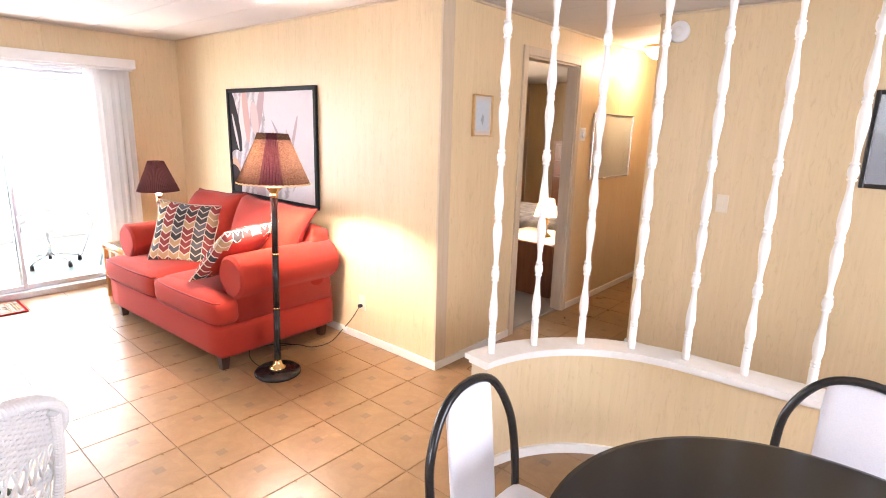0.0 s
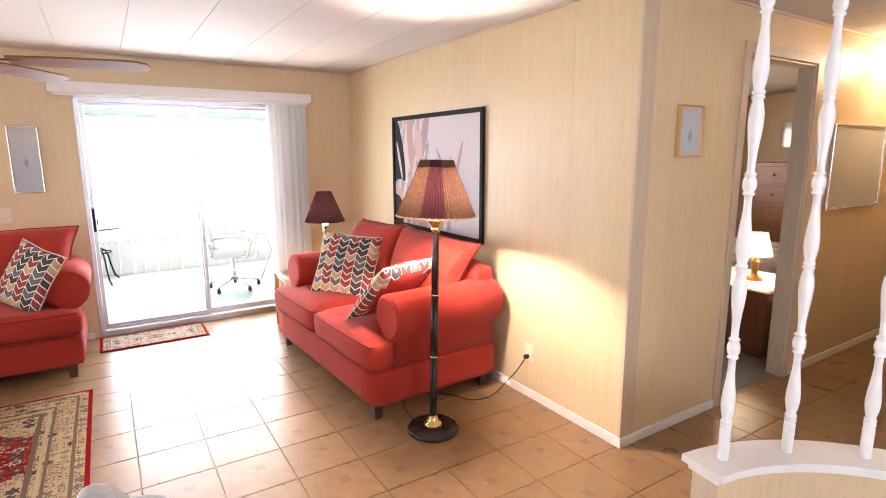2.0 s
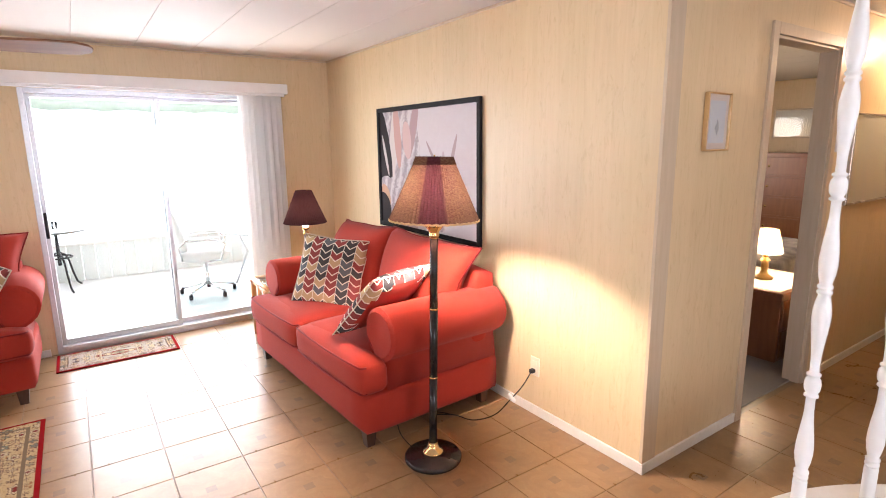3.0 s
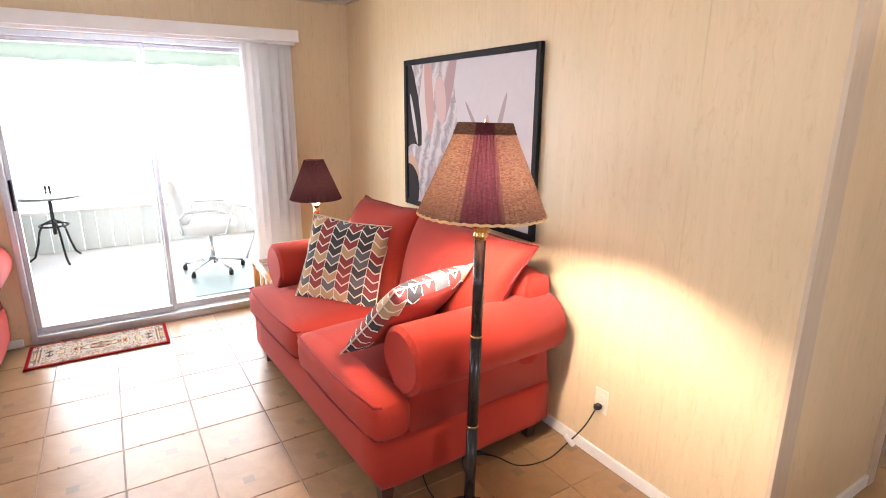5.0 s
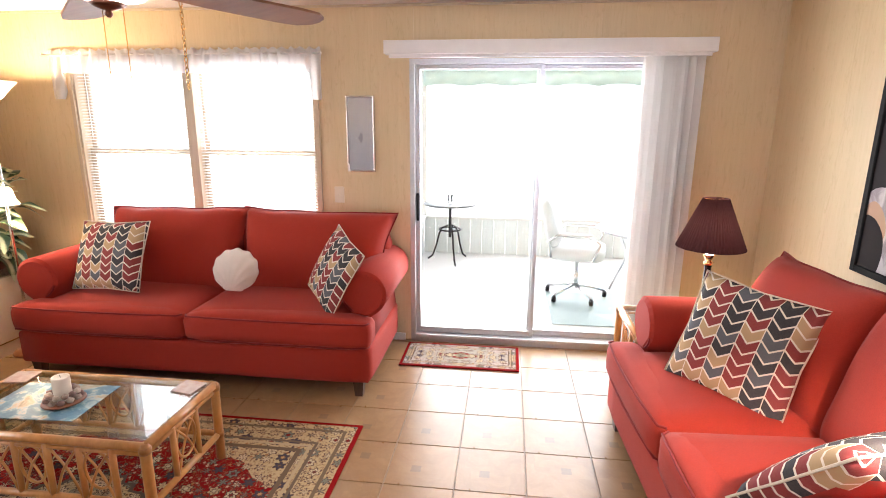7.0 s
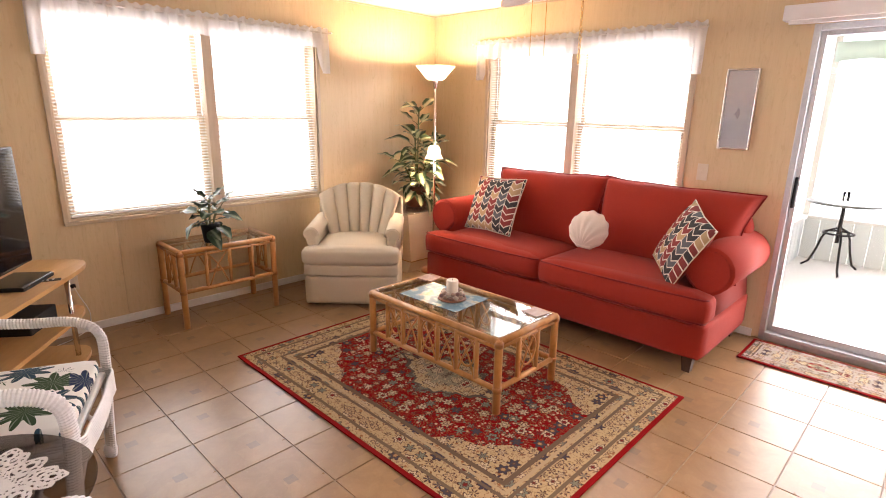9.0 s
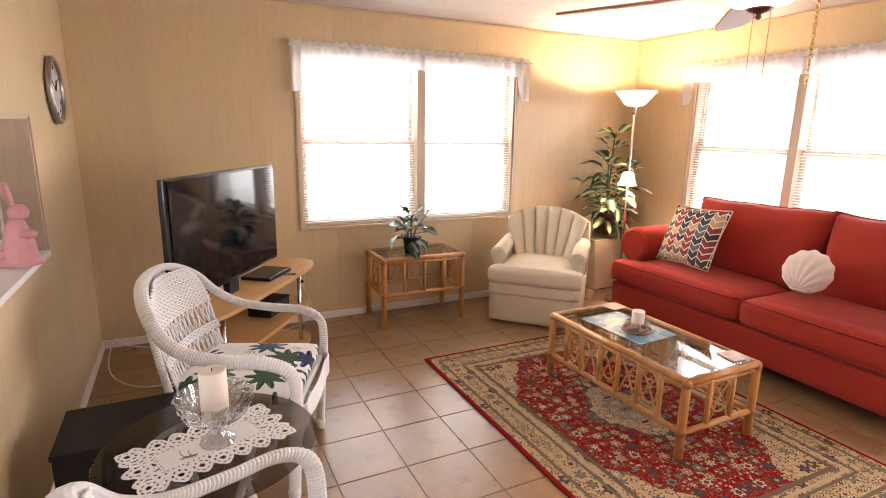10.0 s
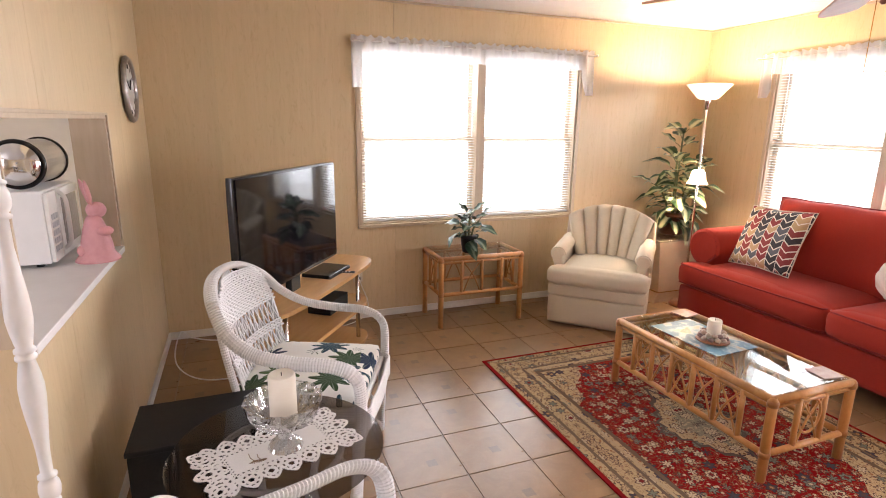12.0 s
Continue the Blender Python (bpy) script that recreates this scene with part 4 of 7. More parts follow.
def scallop_shell(at, rx, rz):
    """A scallop-shell cushion: a ribbed fan."""
    bm, n, k, R = bmesh.new(), 88, 12, 0.135
    for side in (1, -1):
        rings = []
        for j in range(k + 1):
            f = j / k
            ring = []
            for i in range(n + 1):
                a = math.pi * (0.06 + 0.88 * i / n)
                rib = math.cos(22 * (a - math.pi / 2))
                r = 2 * R * math.sin(a) ** 0.85 * f * (1 + 0.02 * rib * f)
                x, z = r * math.cos(a) * 1.14, r * math.sin(a) - R
                q = min(1.0, math.hypot(x / 1.14, z) / R)
                d = 0.075 * max(0.0, 1 - q ** 2.4) ** 0.6 + 0.007 * rib * f * (1 - 0.5 * f)
                if j in (0, k):
                    d = 0.0
                ring.append(bm.verts.new((x, side * max(0.0, d), z)))
            rings.append(ring)
        for a, b in zip(rings, rings[1:]):
            for i in range(n):
                q = (a[i], a[i + 1], b[i + 1], b[i])
                bm.faces.new(q if side < 0 else q[::-1])
    soft_box(bm, 0.065, 0.03, 0.022, 0.02, 0.0, 6, Matrix.Translation((0, 0, -0.115)))
    bmesh.ops.remove_doubles(bm, verts=bm.verts, dist=0.0004)
    ob = link("shell_cushion", bm, SHELL, smooth=True)
    ob.matrix_basis = pose(*at, rx, 0, rz)
    return tagged(ob, "cream ribbed cushion shaped like a scallop shell", "cushion")


SHELL = make_fabric("shell_velvet", (0.78, 0.66, 0.56))
scallop_shell((-4.87, -0.68, 0.69), -18, 84)


# ---- lamps ----
def pleated(bm, r0, r1, z0, z1, n=72, depth=0.004, rows=6):
    rings = []
    for j in range(rows + 1):
        f = j / rows
        ring = []
        for i in range(n * 2):
            a = math.pi * i / n
            r = r0 + (r1 - r0) * f + (depth if i % 2 else -depth) * (1 - 0.3 * f)
            ring.append(bm.verts.new((r * math.cos(a), r * math.sin(a), z0 + (z1 - z0) * f)))
        rings.append(ring)
    for a, b in zip(rings, rings[1:]):
        for i in range(2 * n):
            j = (i + 1) % (2 * n)
            bm.faces.new((a[i], a[j], b[j], b[i]))
    return bm


SHADE = make_sheer("maroon_shade", (0.165, 0.094, 0.056), 0.0, 0.043)


def gather_panels(m, dark):
    """Plum gathered panels, three round the shade."""
    t = m.node_tree
    s = t.nodes.new("ShaderNodeSeparateXYZ")
    t.links.new(coords(t), s.inputs[0])
    ang = maths(t, "ADD", maths(t, "ARCTAN2", s.outputs[1], s.outputs[0]), radians(36) + 2 * math.pi)
    off = maths(t, "PINGPONG", ang, radians(60))
    mask = ramp_of(t, off, ((0.28, (1, 1, 1)), (0.36, (0, 0, 0))))
    for n in list(t.nodes):
        if n.type in ("BSDF_DIFFUSE", "BSDF_TRANSLUCENT"):
            old = n.inputs[0].links[0].from_socket
            slub = ramp_of(t, noise_of(t, coords(t, (1, 1, 5)), 75, 3, 0.7), ((0.38, (0, 0, 0)), (0.62, (1, 1, 1))))
            t.links.new(mixed(t, mask, mixed(t, slub, (0.075, 0.03, 0.022), old), mixed(t, slub, dark, tuple(0.6 * k for k in dark))), n.inputs[0])


gather_panels(SHADE, (0.075, 0.022, 0.028))
SHADE_DARK = make_sheer("plum_shade", (0.03, 0.013, 0.016), 0.0, 0.14)
SHADE_CREAM = make_sheer("cream_shade", (0.85, 0.68, 0.40), 0.0, 0.6)
LINING = emitting("lit_bulb", (1.0, 0.80, 0.55), 22.0)
LIT_GLASS = make_sheer("lit_frosted_glass", (0.95, 0.90, 0.80), 0.10, 0.75)
MILK = emitting("lit_milk_glass", (1.0, 0.90, 0.74), 3.2)


def floor_lamp(at):
    c = thing("floor_lamp", at, 0, "black and brass floor lamp with a lit pleated maroon shade", "lamp")
    part("base", lathe(bmesh.new(), [(0.14, 0), (0.147, 0.008), (0.147, 0.02), (0.138, 0.03), (0.06, 0.036), (0.05, 0.04)], 40), BLACK, c, smooth=True)
    part("brass_collar", lathe(bmesh.new(), [(0.055, 0.036), (0.05, 0.05), (0.03, 0.062), (0.026, 0.085), (0.022, 0.095)], 28), BRASS, c, smooth=True)
    z = 0.09
    for i in range(3):
        top = z + 0.355
        part("pole", lathe(bmesh.new(), [(0.0205, z), (0.0205, top)], 20), BLACK, c, smooth=True)
        part("brass_ring", lathe(bmesh.new(), [(0.022, top - 0.004), (0.022, top + 0.004)], 20), BRASS, c, smooth=True)
        z = top
    part("cup", lathe(bmesh.new(), [(0.022, z), (0.026, z + 0.012), (0.022, z + 0.02), (0.026, z + 0.03), (0.045, z + 0.055), (0.05, z + 0.06)], 28), BRASS, c, smooth=True)
    part("bulb", lathe(bmesh.new(), [(0.014, z + 0.05), (0.03, z + 0.09), (0.033, z + 0.12), (0.02, z + 0.15), (0.002, z + 0.16)], 16), LINING, c, "lit bulb", True)
    part("glass_bowl", lathe(bmesh.new(), [(0.046, z + 0.058), (0.058, z + 0.066), (0.062, z + 0.08), (0.059, z + 0.08), (0.055, z + 0.068), (0.044, z + 0.062)], 28, caps=False), LIT_GLASS, c, "white glass reflector", True)
    sh = part("shade", pleated(bmesh.new(), 0.213, 0.084, 1.24, 1.535), SHADE, c, "pleated maroon fabric shade")
    part("beaded_trim", tube(bmesh.new(), [(0.214 * math.cos(a), 0.214 * math.sin(a), 1.238 + 0.003 * (i % 2)) for i, a in enumerate(2 * math.pi * k / 80 for k in range(80))], 0.005, 5, True), SHADE_CREAM, sh)
    part("top_band", lathe(bmesh.new(), [(0.104, 1.50), (0.09, 1.537), (0.088, 1.537), (0.102, 1.50)], 48, caps=False), SHADE, sh, "gathered band", True)
    bm = bmesh.new()
    for k in range(3):
        a = k * 2.094
        tube(bm, [(0, 0, 1.5), (0.086 * math.cos(a), 0.086 * math.sin(a), 1.53)], 0.002, 5)
    tube(bm, [(0, 0, 1.30), (0, 0, 1.545)], 0.004, 6)
    part("spider", bm, BRASS, c)
    lean = pose(0, 0, 0.04, -1.7, -0.5, 0) @ Matrix.Translation((0, 0, -0.04))
    for ob in c.children:
        if not ob.name.startswith(("base", "brass_collar")):
            ob.matrix_basis = lean
    return c


floor_lamp((-2.60, 1.96, 0))


def table_lamp(name, at, s, shade_mat, body_mat, label, r0=0.17, r1=0.062, lo=0.47, hi=0.73, body=None):
    c = thing(name, at, 0, label, "lamp")
    body = body or [(0.075, 0), (0.078, 0.012), (0.05, 0.022), (0.02, 0.035), (0.017, 0.06), (0.017, 0.36), (0.019, 0.37)]
    part("body", lathe(bmesh.new(), [(r * s, z * s) for r, z in body], 28), body_mat, c, smooth=True)
    z = body[-1][1] * s
    part("cup", lathe(bmesh.new(), [(0.018 * s, z), (0.026 * s, z + 0.02), (0.014 * s, z + 0.03), (0.03 * s, z + 0.06)], 20), BRASS, c, smooth=True)
    part("bulb", lathe(bmesh.new(), [(0.01, z + 0.04), (0.026 * s, z + 0.08), (0.028 * s, z + 0.10), (0.004, z + 0.13)], 14), LINING, c, "lit bulb", True)
    part("shade", pleated(bmesh.new(), r0, r1, lo, hi, 60, 0.0025), shade_mat, c)
    bm = bmesh.new()
    for k in range(3):
        a = k * 2.094
        tube(bm, [(0, 0, hi - 0.01), (r1 * math.cos(a), r1 * math.sin(a), hi - 0.004)], 0.0015, 5)
    tube(bm, [(0, 0, z), (0, 0, hi)], 0.003, 6)
    part("spider", bm, BRASS, c)
    return c


table_lamp("table_lamp", (-4.647, 2.101, 0.515), 1.0, SHADE_DARK, BLACK, "black and brass table lamp with a lit plum shade")


def torchiere(at):
    c = thing("torchiere", at, 0, "silver torchiere lamp with two lit white glass shades", "lamp")
    part("base", lathe(bmesh.new(), [(0.115, 0), (0.115, 0.012), (0.10, 0.025), (0.02, 0.035)], 36), BROWNWOOD, c, smooth=True)
    part("pole", lathe(bmesh.new(), [(0.011, 0.03), (0.011, 1.72)], 14), CHROME, c, smooth=True)
    part("collar", lathe(bmesh.new(), [(0.012, 1.66), (0.022, 1.72), (0.03, 1.745)], 20), CHROME, c, smooth=True)
    part("bowl_shade", lathe(bmesh.new(), [(0.06, 1.735), (0.085, 1.75), (0.125, 1.80), (0.172, 1.85), (0.169, 1.853), (0.12, 1.806), (0.08, 1.757), (0.02, 1.745)], 40, caps=False), LIT_GLASS, c, "lit white glass bowl", True)
    tube_pts = [(0, 0, 1.19), (0.012, 0.01, 1.22), (0.035, 0.03, 1.215), (0.04, 0.035, 1.18)]
    part("bulb", lathe(bmesh.new(), [(0.012, 1.75), (0.026, 1.775), (0.028, 1.795), (0.004, 1.80)], 16), LINING, c, "lit bulb", True)
    part("reading_arm", tube(bmesh.new(), tube_pts, 0.007, 8), CHROME, c, smooth=True)
    part("reading_shade", lathe(bmesh.new(), [(0.032, 1.18), (0.05, 1.16), (0.062, 1.10), (0.082, 1.065), (0.08, 1.065), (0.058, 1.10), (0.045, 1.16)], 28, Matrix.Translation((0.04, 0.035, 0)), caps=False), LIT_GLASS, c, "small lit white glass shade", True)
    return c


torchiere((-4.93, -2.30, 0))


# ---- rattan tables ----
def spline(pts, n=8, closed=False):
    """A smooth curve through points."""
    P = [Vector(p) for p in pts]
    out, m = [], len(P)
    for i in range(m if closed else m - 1):
        a, b, c, d = (P[(i - 1) % m] if closed or i else P[0], P[i], P[(i + 1) % m], P[(i + 2) % m] if closed or i + 2 < m else P[-1])
        for k in range(n):
            t = k / n
            out.append(0.5 * ((2 * b) + (c - a) * t + (2 * a - 5 * b + 4 * c - d) * t * t + (3 * b - a - 3 * c + d) * t ** 3))
    if not closed:
        out.append(P[-1])
    return out


def rattan_table(name, at, hx, hy, top, low, nx, ny, label, r=0.018):
    """A glass-topped rattan table; bays of arches between slats on each side."""
    c = thing(name, at, 0, label, "table")
    for x in (-hx, hx):
        for y in (-hy, hy):
            leg = part("leg", lathe(bmesh.new(), [(r + 0.003, 0), (r + 0.003, top - 0.005), (r - 0.004, top + 0.006)], 14, Matrix.Translation((x, y, 0))), RATTAN, c, smooth=True)
            for z in (low, top - 0.02):
                part("binding", lathe(bmesh.new(), [(r + 0.005, z - 0.014), (r + 0.006, z), (r + 0.005, z + 0.014)], 14, Matrix.Translation((x, y, 0))), BINDING, leg, smooth=True)
    for z, rr in ((top - 0.008, r), (low, r - 0.003), (top - 0.04, r * 0.5)):
        for s in (-1, 1):
            part("rail", tube(bmesh.new(), [(-hx, s * hy, z), (hx, s * hy, z)], rr, 10), RATTAN, c, smooth=True)
            part("rail", tube(bmesh.new(), [(s * hx, -hy, z), (s * hx, hy, z)], rr, 10), RATTAN, c, smooth=True)

    def bays(n, length, place):
        w = length / n
        for i in range(n):
            u0, u1 = -length / 2 + i * w, -length / 2 + (i + 1) * w
            if i:
                part("slat", tube(bmesh.new(), [place(u0, low), place(u0, top - 0.03)], 0.013, 8), RATTAN, c, smooth=True)
            if (n > 4 and 0 < i < n - 1) or (n <= 4 and i == n // 2):
                um = (u0 + u1) / 2
                k = w * 0.40
                zm = (low + top) / 2 - 0.01
                hh = (top - low) / 2 - 0.02
                if i % 2:
                    ring = [place(um + k * math.cos(a), zm + 0.15 * hh + hh * 0.75 * math.sin(a)) for a in (2 * math.pi * j / 20 for j in range(20))]
                    part("hoop", tube(bmesh.new(), ring, 0.006, 6, True), RATTAN, c, smooth=True)
                for s in (-1, 1):
                    cane = spline([place(um - s * k, low + 0.01), place(um - s * k * 0.2, zm), place(um + s * k * 0.95, top - 0.05)], 6)
                    part("cane", tube(bmesh.new(), cane, 0.0055, 6), RATTAN, c, smooth=True)
    for s in (-1, 1):
        bays(nx, 2 * hx, lambda u, z, s=s: (u, s * hy, z))
        bays(ny, 2 * hy, lambda u, z, s=s: (s * hx, u, z))
    g = part("glass_top", boxed(-hx + 0.012, hx - 0.012, -hy + 0.012, hy - 0.012, top + 0.006, top + 0.012, bevel=0.002), SMOKED, c)
    g.visible_shadow = False
    return c


rattan_table("coffee_table", (-3.676, -0.815, 0.011), 0.25, 0.495, 0.395, 0.13, 3, 7, "honey rattan coffee table with a glass top on the rug")
rattan_table("end_table", (-3.065, -2.665, 0), 0.335, 0.185, 0.545, 0.26, 4, 3, "honey rattan end table with a glass top under the window")
rattan_table("end_table", (-4.80, 2.12, 0), 0.26, 0.36, 0.495, 0.2, 3, 4, "honey rattan end table with a glass top behind the loveseat", 0.018)

# things on the coffee table
TOPZ = 0.011 + 0.395 + 0.0125


def sea_print():
    m, t, b = nodes_of("sea_print", 0.35)
    v = coords(t)
    n = noise_of(t, v, 9, 4, 0.6, 1.0)
    col = ramp_of(t, n, ((0.3, (0.05, 0.15, 0.24)), (0.46, (0.11, 0.25, 0.33)), (0.52, (0.34, 0.46, 0.48)), (0.57, (0.46, 0.40, 0.28)), (0.7, (0.12, 0.15, 0.08))))
    t.links.new(col, b.inputs["Base Color"])
    return m


def flat_thing(name, at, turn, sx, sy, mat, label, category, h=0.003):
    ob = link(name, boxed(-sx, sx, -sy, sy, 0, h, bevel=min(0.001, h / 3)), mat)
    ob.matrix_basis = pose(*at, 0, 0, turn)
    return tagged(ob, label, category)


flat_thing("place_mat", (-3.66, -0.93, TOPZ), 3, 0.15, 0.22, sea_print(), "blue sea-view picture mat on the glass table", "mat")
CARD = surface("coaster_print", (0.62, 0.52, 0.45), (0.45, 0.28, 0.22), 24, 0.5)
flat_thing("coaster", (-3.84, -1.24, TOPZ), 10, 0.055, 0.055, CARD, "square patterned coaster on the coffee table", "coaster", 0.006)
flat_thing("coaster", (-3.85, -0.40, TOPZ), -8, 0.055, 0.055, CARD, "square patterned coaster on the coffee table", "coaster", 0.006)
PALE_SHEET = surface("pale_card", (0.66, 0.70, 0.72), (0.58, 0.62, 0.64), 16, 0.3)


def candle(at, r, h, label):
    c = thing("candle", at, 0, label, "candle")
    wax = surface("wax", (0.86, 0.80, 0.68), (0.80, 0.73, 0.60), 10, 0.5, 0.05)
    part("wax", lathe(bmesh.new(), [(r * 0.97, 0), (r, 0.004), (r, h - 0.006), (r * 0.93, h), (r * 0.75, h - 0.004), (0.003, h - 0.006)], 28), wax, c, smooth=True)
    part("wick", tube(bmesh.new(), [(0, 0, h - 0.008), (0.001, 0, h + 0.006)], 0.0012, 5), BLACK_MATT, c)
    return c


def shell_ring(at):
    """A low holder of small shells and pebbles."""
    c = thing("candle_holder", at, 0, "brown candle holder ringed with small shells", "holder")
    part("dish", lathe(bmesh.new(), [(0.07, 0), (0.085, 0.006), (0.08, 0.014), (0.03, 0.012)], 28), BROWNWOOD, c, smooth=True)
    rnd = random.Random(4)
    shells = [surface("shell_a", (0.55, 0.42, 0.32), (0.30, 0.18, 0.14), 90, 0.5), surface("shell_b", (0.35, 0.2, 0.16), (0.15, 0.1, 0.1), 90, 0.4), surface("shell_c", (0.7, 0.6, 0.5), (0.5, 0.4, 0.3), 90, 0.5)]
    for k in range(22):
        a = k * 2 * math.pi / 11 + (0.28 if k > 10 else 0)
        r, z = (0.062, 0.022) if k < 11 else (0.052, 0.042)
        bm = bmesh.new()
        bmesh.ops.create_icosphere(bm, subdivisions=2, radius=0.015)
        for v in bm.verts:
            v.co *= 1 + 0.35 * noise.noise(v.co * 90 + Vector((k, k, 0)))
            v.co.z *= 0.8
        bmesh.ops.translate(bm, vec=(r * math.cos(a), r * math.sin(a), z + rnd.uniform(0, 0.006)), verts=bm.verts)
        part("shell", bm, shells[k % 3], c, smooth=True)
    return c


shell_ring((-3.66, -0.86, TOPZ + 0.003))
candle((-3.66, -0.86, TOPZ + 0.017), 0.035, 0.105, "short cream pillar candle in a shell holder")


# ---- plants ----
def make_leaf(name, green, pale, spread):
    m, t, b = nodes_of(name, 0.38, spec=0.4)
    s = t.nodes.new("ShaderNodeSeparateXYZ")
    v = coords(t)
    t.links.new(v, s.inputs[0])
    side = maths(t, "ABSOLUTE", s.outputs[0])
    n = noise_of(t, v, 60, 4, 0.7, 1.0)
    k = maths(t, "ADD", maths(t, "MULTIPLY", side, 34.0), maths(t, "MULTIPLY", n, 1.0))
    col = ramp_of(t, maths(t, "MULTIPLY", k, 0.62), ((spread, pale), (spread + 0.18, tuple(0.5 * (p + g) for p, g in zip(pale, green))), (spread + 0.3, green)))
    t.links.new(col, b.inputs["Base Color"])
    b.inputs["Subsurface Weight"].default_value = 0.0
    bump_of(t, b, n, 0.15, 0.002)
    return m


LEAF_BIG = make_leaf("dieffenbachia_leaf", (0.035, 0.08, 0.03), (0.50, 0.52, 0.30), 0.52)
LEAF_SMALL = make_leaf("aglaonema_leaf", (0.025, 0.06, 0.03), (0.22, 0.30, 0.19), 0.28)
STEM = surface("plant_stem", (0.10, 0.14, 0.05), (0.16, 0.13, 0.06), 60, 0.6)


def leaf_mesh(length, width, droop, fold=0.25, name="leaf", mat=None):
    bm, n, k = bmesh.new(), 10, 4
    rows = []
    for i in range(n + 1):
        f = i / n
        w = width * (math.sin(math.pi * min(1.0, f ** 0.8)) ** 0.85) * (1 - 0.25 * f) + 0.001
        y = length * f * (1 - 0.18 * droop * f)
        z = -droop * length * f * f * 0.55 + 0.12 * length * f
        rows.append([bm.verts.new((w * u, y, z + fold * w * abs(u) + 0.006 * math.sin(f * 14) * abs(u))) for u in (-1, -0.5, 0, 0.5, 1)])
    for a, b in zip(rows, rows[1:]):
        for j in range(k):
            bm.faces.new((a[j], a[j + 1], b[j + 1], b[j]))
    me = bpy.data.meshes.new(name)
    bm.to_mesh(me)
    bm.free()
    me.materials.append(mat)
    for p in me.polygons:
        p.use_smooth = True
    return me


def plant(name, at, pot, stems, mat, label, leaf, seed, pot_mat):
    rnd = random.Random(seed)
    c = thing(name, at, 0, label, "plant")
    p = part("pot", lathe(bmesh.new(), pot, 28), pot_mat, c, smooth=True)
    top = pot[-1][1]
    part("soil", lathe(bmesh.new(), [(pot[-2][0] * 0.86, top - 0.02), (0.01, top - 0.012)], 20), surface("soil", (0.05, 0.035, 0.025), (0.03, 0.02, 0.015), 90, 0.9, 0.8), p)
    meshes = [leaf_mesh(leaf * s, leaf * 0.30 * s, d, 0.25, "leaf", mat) for s, d in ((1.0, 0.9), (0.85, 0.6), (1.1, 1.25), (0.7, 0.35))]
    for sx, sy, lean, height, leaves in stems:
        tip = Vector((sx + lean[0], sy + lean[1], height))
        stem = spline([(sx, sy, top - 0.03), (sx + lean[0] * 0.3, sy + lean[1] * 0.3, top + (height - top) * 0.5), tip], 6)
        part("stem", tube(bmesh.new(), stem, 0.008 if leaf > 0.15 else 0.005, 7), STEM, c, smooth=True)
        for i in range(leaves):
            f = (i + 0.6) / leaves
            o = stem[min(len(stem) - 1, int(f * (len(stem) - 1)))]
            yaw = i * 137.5 + rnd.uniform(-25, 25)
            pitch = -18 + 62 * f + rnd.uniform(-12, 12)
            d = Matrix.Rotation(radians(yaw), 4, "Z") @ Matrix.Rotation(radians(pitch), 4, "X")
            base = o + (d.to_3x3() @ Vector((0, leaf * 0.32, 0)))
            part("leaf_stalk", tube(bmesh.new(), [o, o.lerp(base, 0.6) + Vector((0, 0, 0.006)), base], 0.003, 5), STEM, c, smooth=True)
            ob = new("leaf", meshes[rnd.randrange(4)])
            ob.parent = c
            ob.matrix_basis = Matrix.Translation(base) @ d @ Matrix.Rotation(radians(rnd.uniform(-25, 25)), 4, "Y")
    return c


plant("potted_plant", (-2.99, -2.58, 0.5575), [(0.045, 0), (0.05, 0.01), (0.063, 0.115), (0.066, 0.118), (0.066, 0.128)],
      [(0.0, 0.0, (0.0, 0.02), 0.30, 12), (0.02, 0.01, (0.07, 0.02), 0.24, 7), (-0.02, 0.0, (-0.07, -0.01), 0.24, 7)], LEAF_SMALL, "small variegated plant in a black pot on the end table", 0.16, 3, BLACK_MATT)
STANDZ = 0.5765
plant("potted_plant", (-5.0, -2.60, STANDZ), [(0.09, 0), (0.105, 0.01), (0.13, 0.16), (0.138, 0.165), (0.138, 0.19)],
      [(0.0, 0.0, (0.0, 0.02), 0.92, 26), (0.04, 0.03, (0.10, 0.09), 0.66, 16), (-0.04, 0.02, (-0.05, 0.10), 0.60, 15), (0.03, -0.03, (0.16, -0.02), 0.45, 9), (0.0, 0.04, (0.02, 0.15), 0.40, 9)], LEAF_BIG, "tall leafy dieffenbachia in a brown pot in the corner", 0.225, 8, surface("brown_pot", (0.20, 0.08, 0.04), (0.14, 0.05, 0.025), 20, 0.35))

# the corner stand below the plant
st = thing("plant_stand", (-4.98, -2.61, 0), 0, "beige angular pedestal table with a glass top in the corner", "table")
BEIGE = surface("beige_laminate", (0.66, 0.54, 0.40), (0.60, 0.48, 0.35), 8, 0.22, 0.03)
part("pedestal", prism(bmesh.new(), [(-0.27, 0.0), (-0.23, 0.09), (-0.23, 0.10), (-0.27, 0.555), (0.27, 0.555), (0.23, 0.10), (0.23, 0.09), (0.27, 0.0)], -0.19, 0.2), BEIGE, st)
part("band", boxed(-0.236, 0.236, -0.194, 0.204, 0.092, 0.099), BRASS, st)
g = part("glass_top", boxed(-0.33, 0.33, -0.25, 0.25, 0.56, 0.576, bevel=0.004), SMOKED, st)


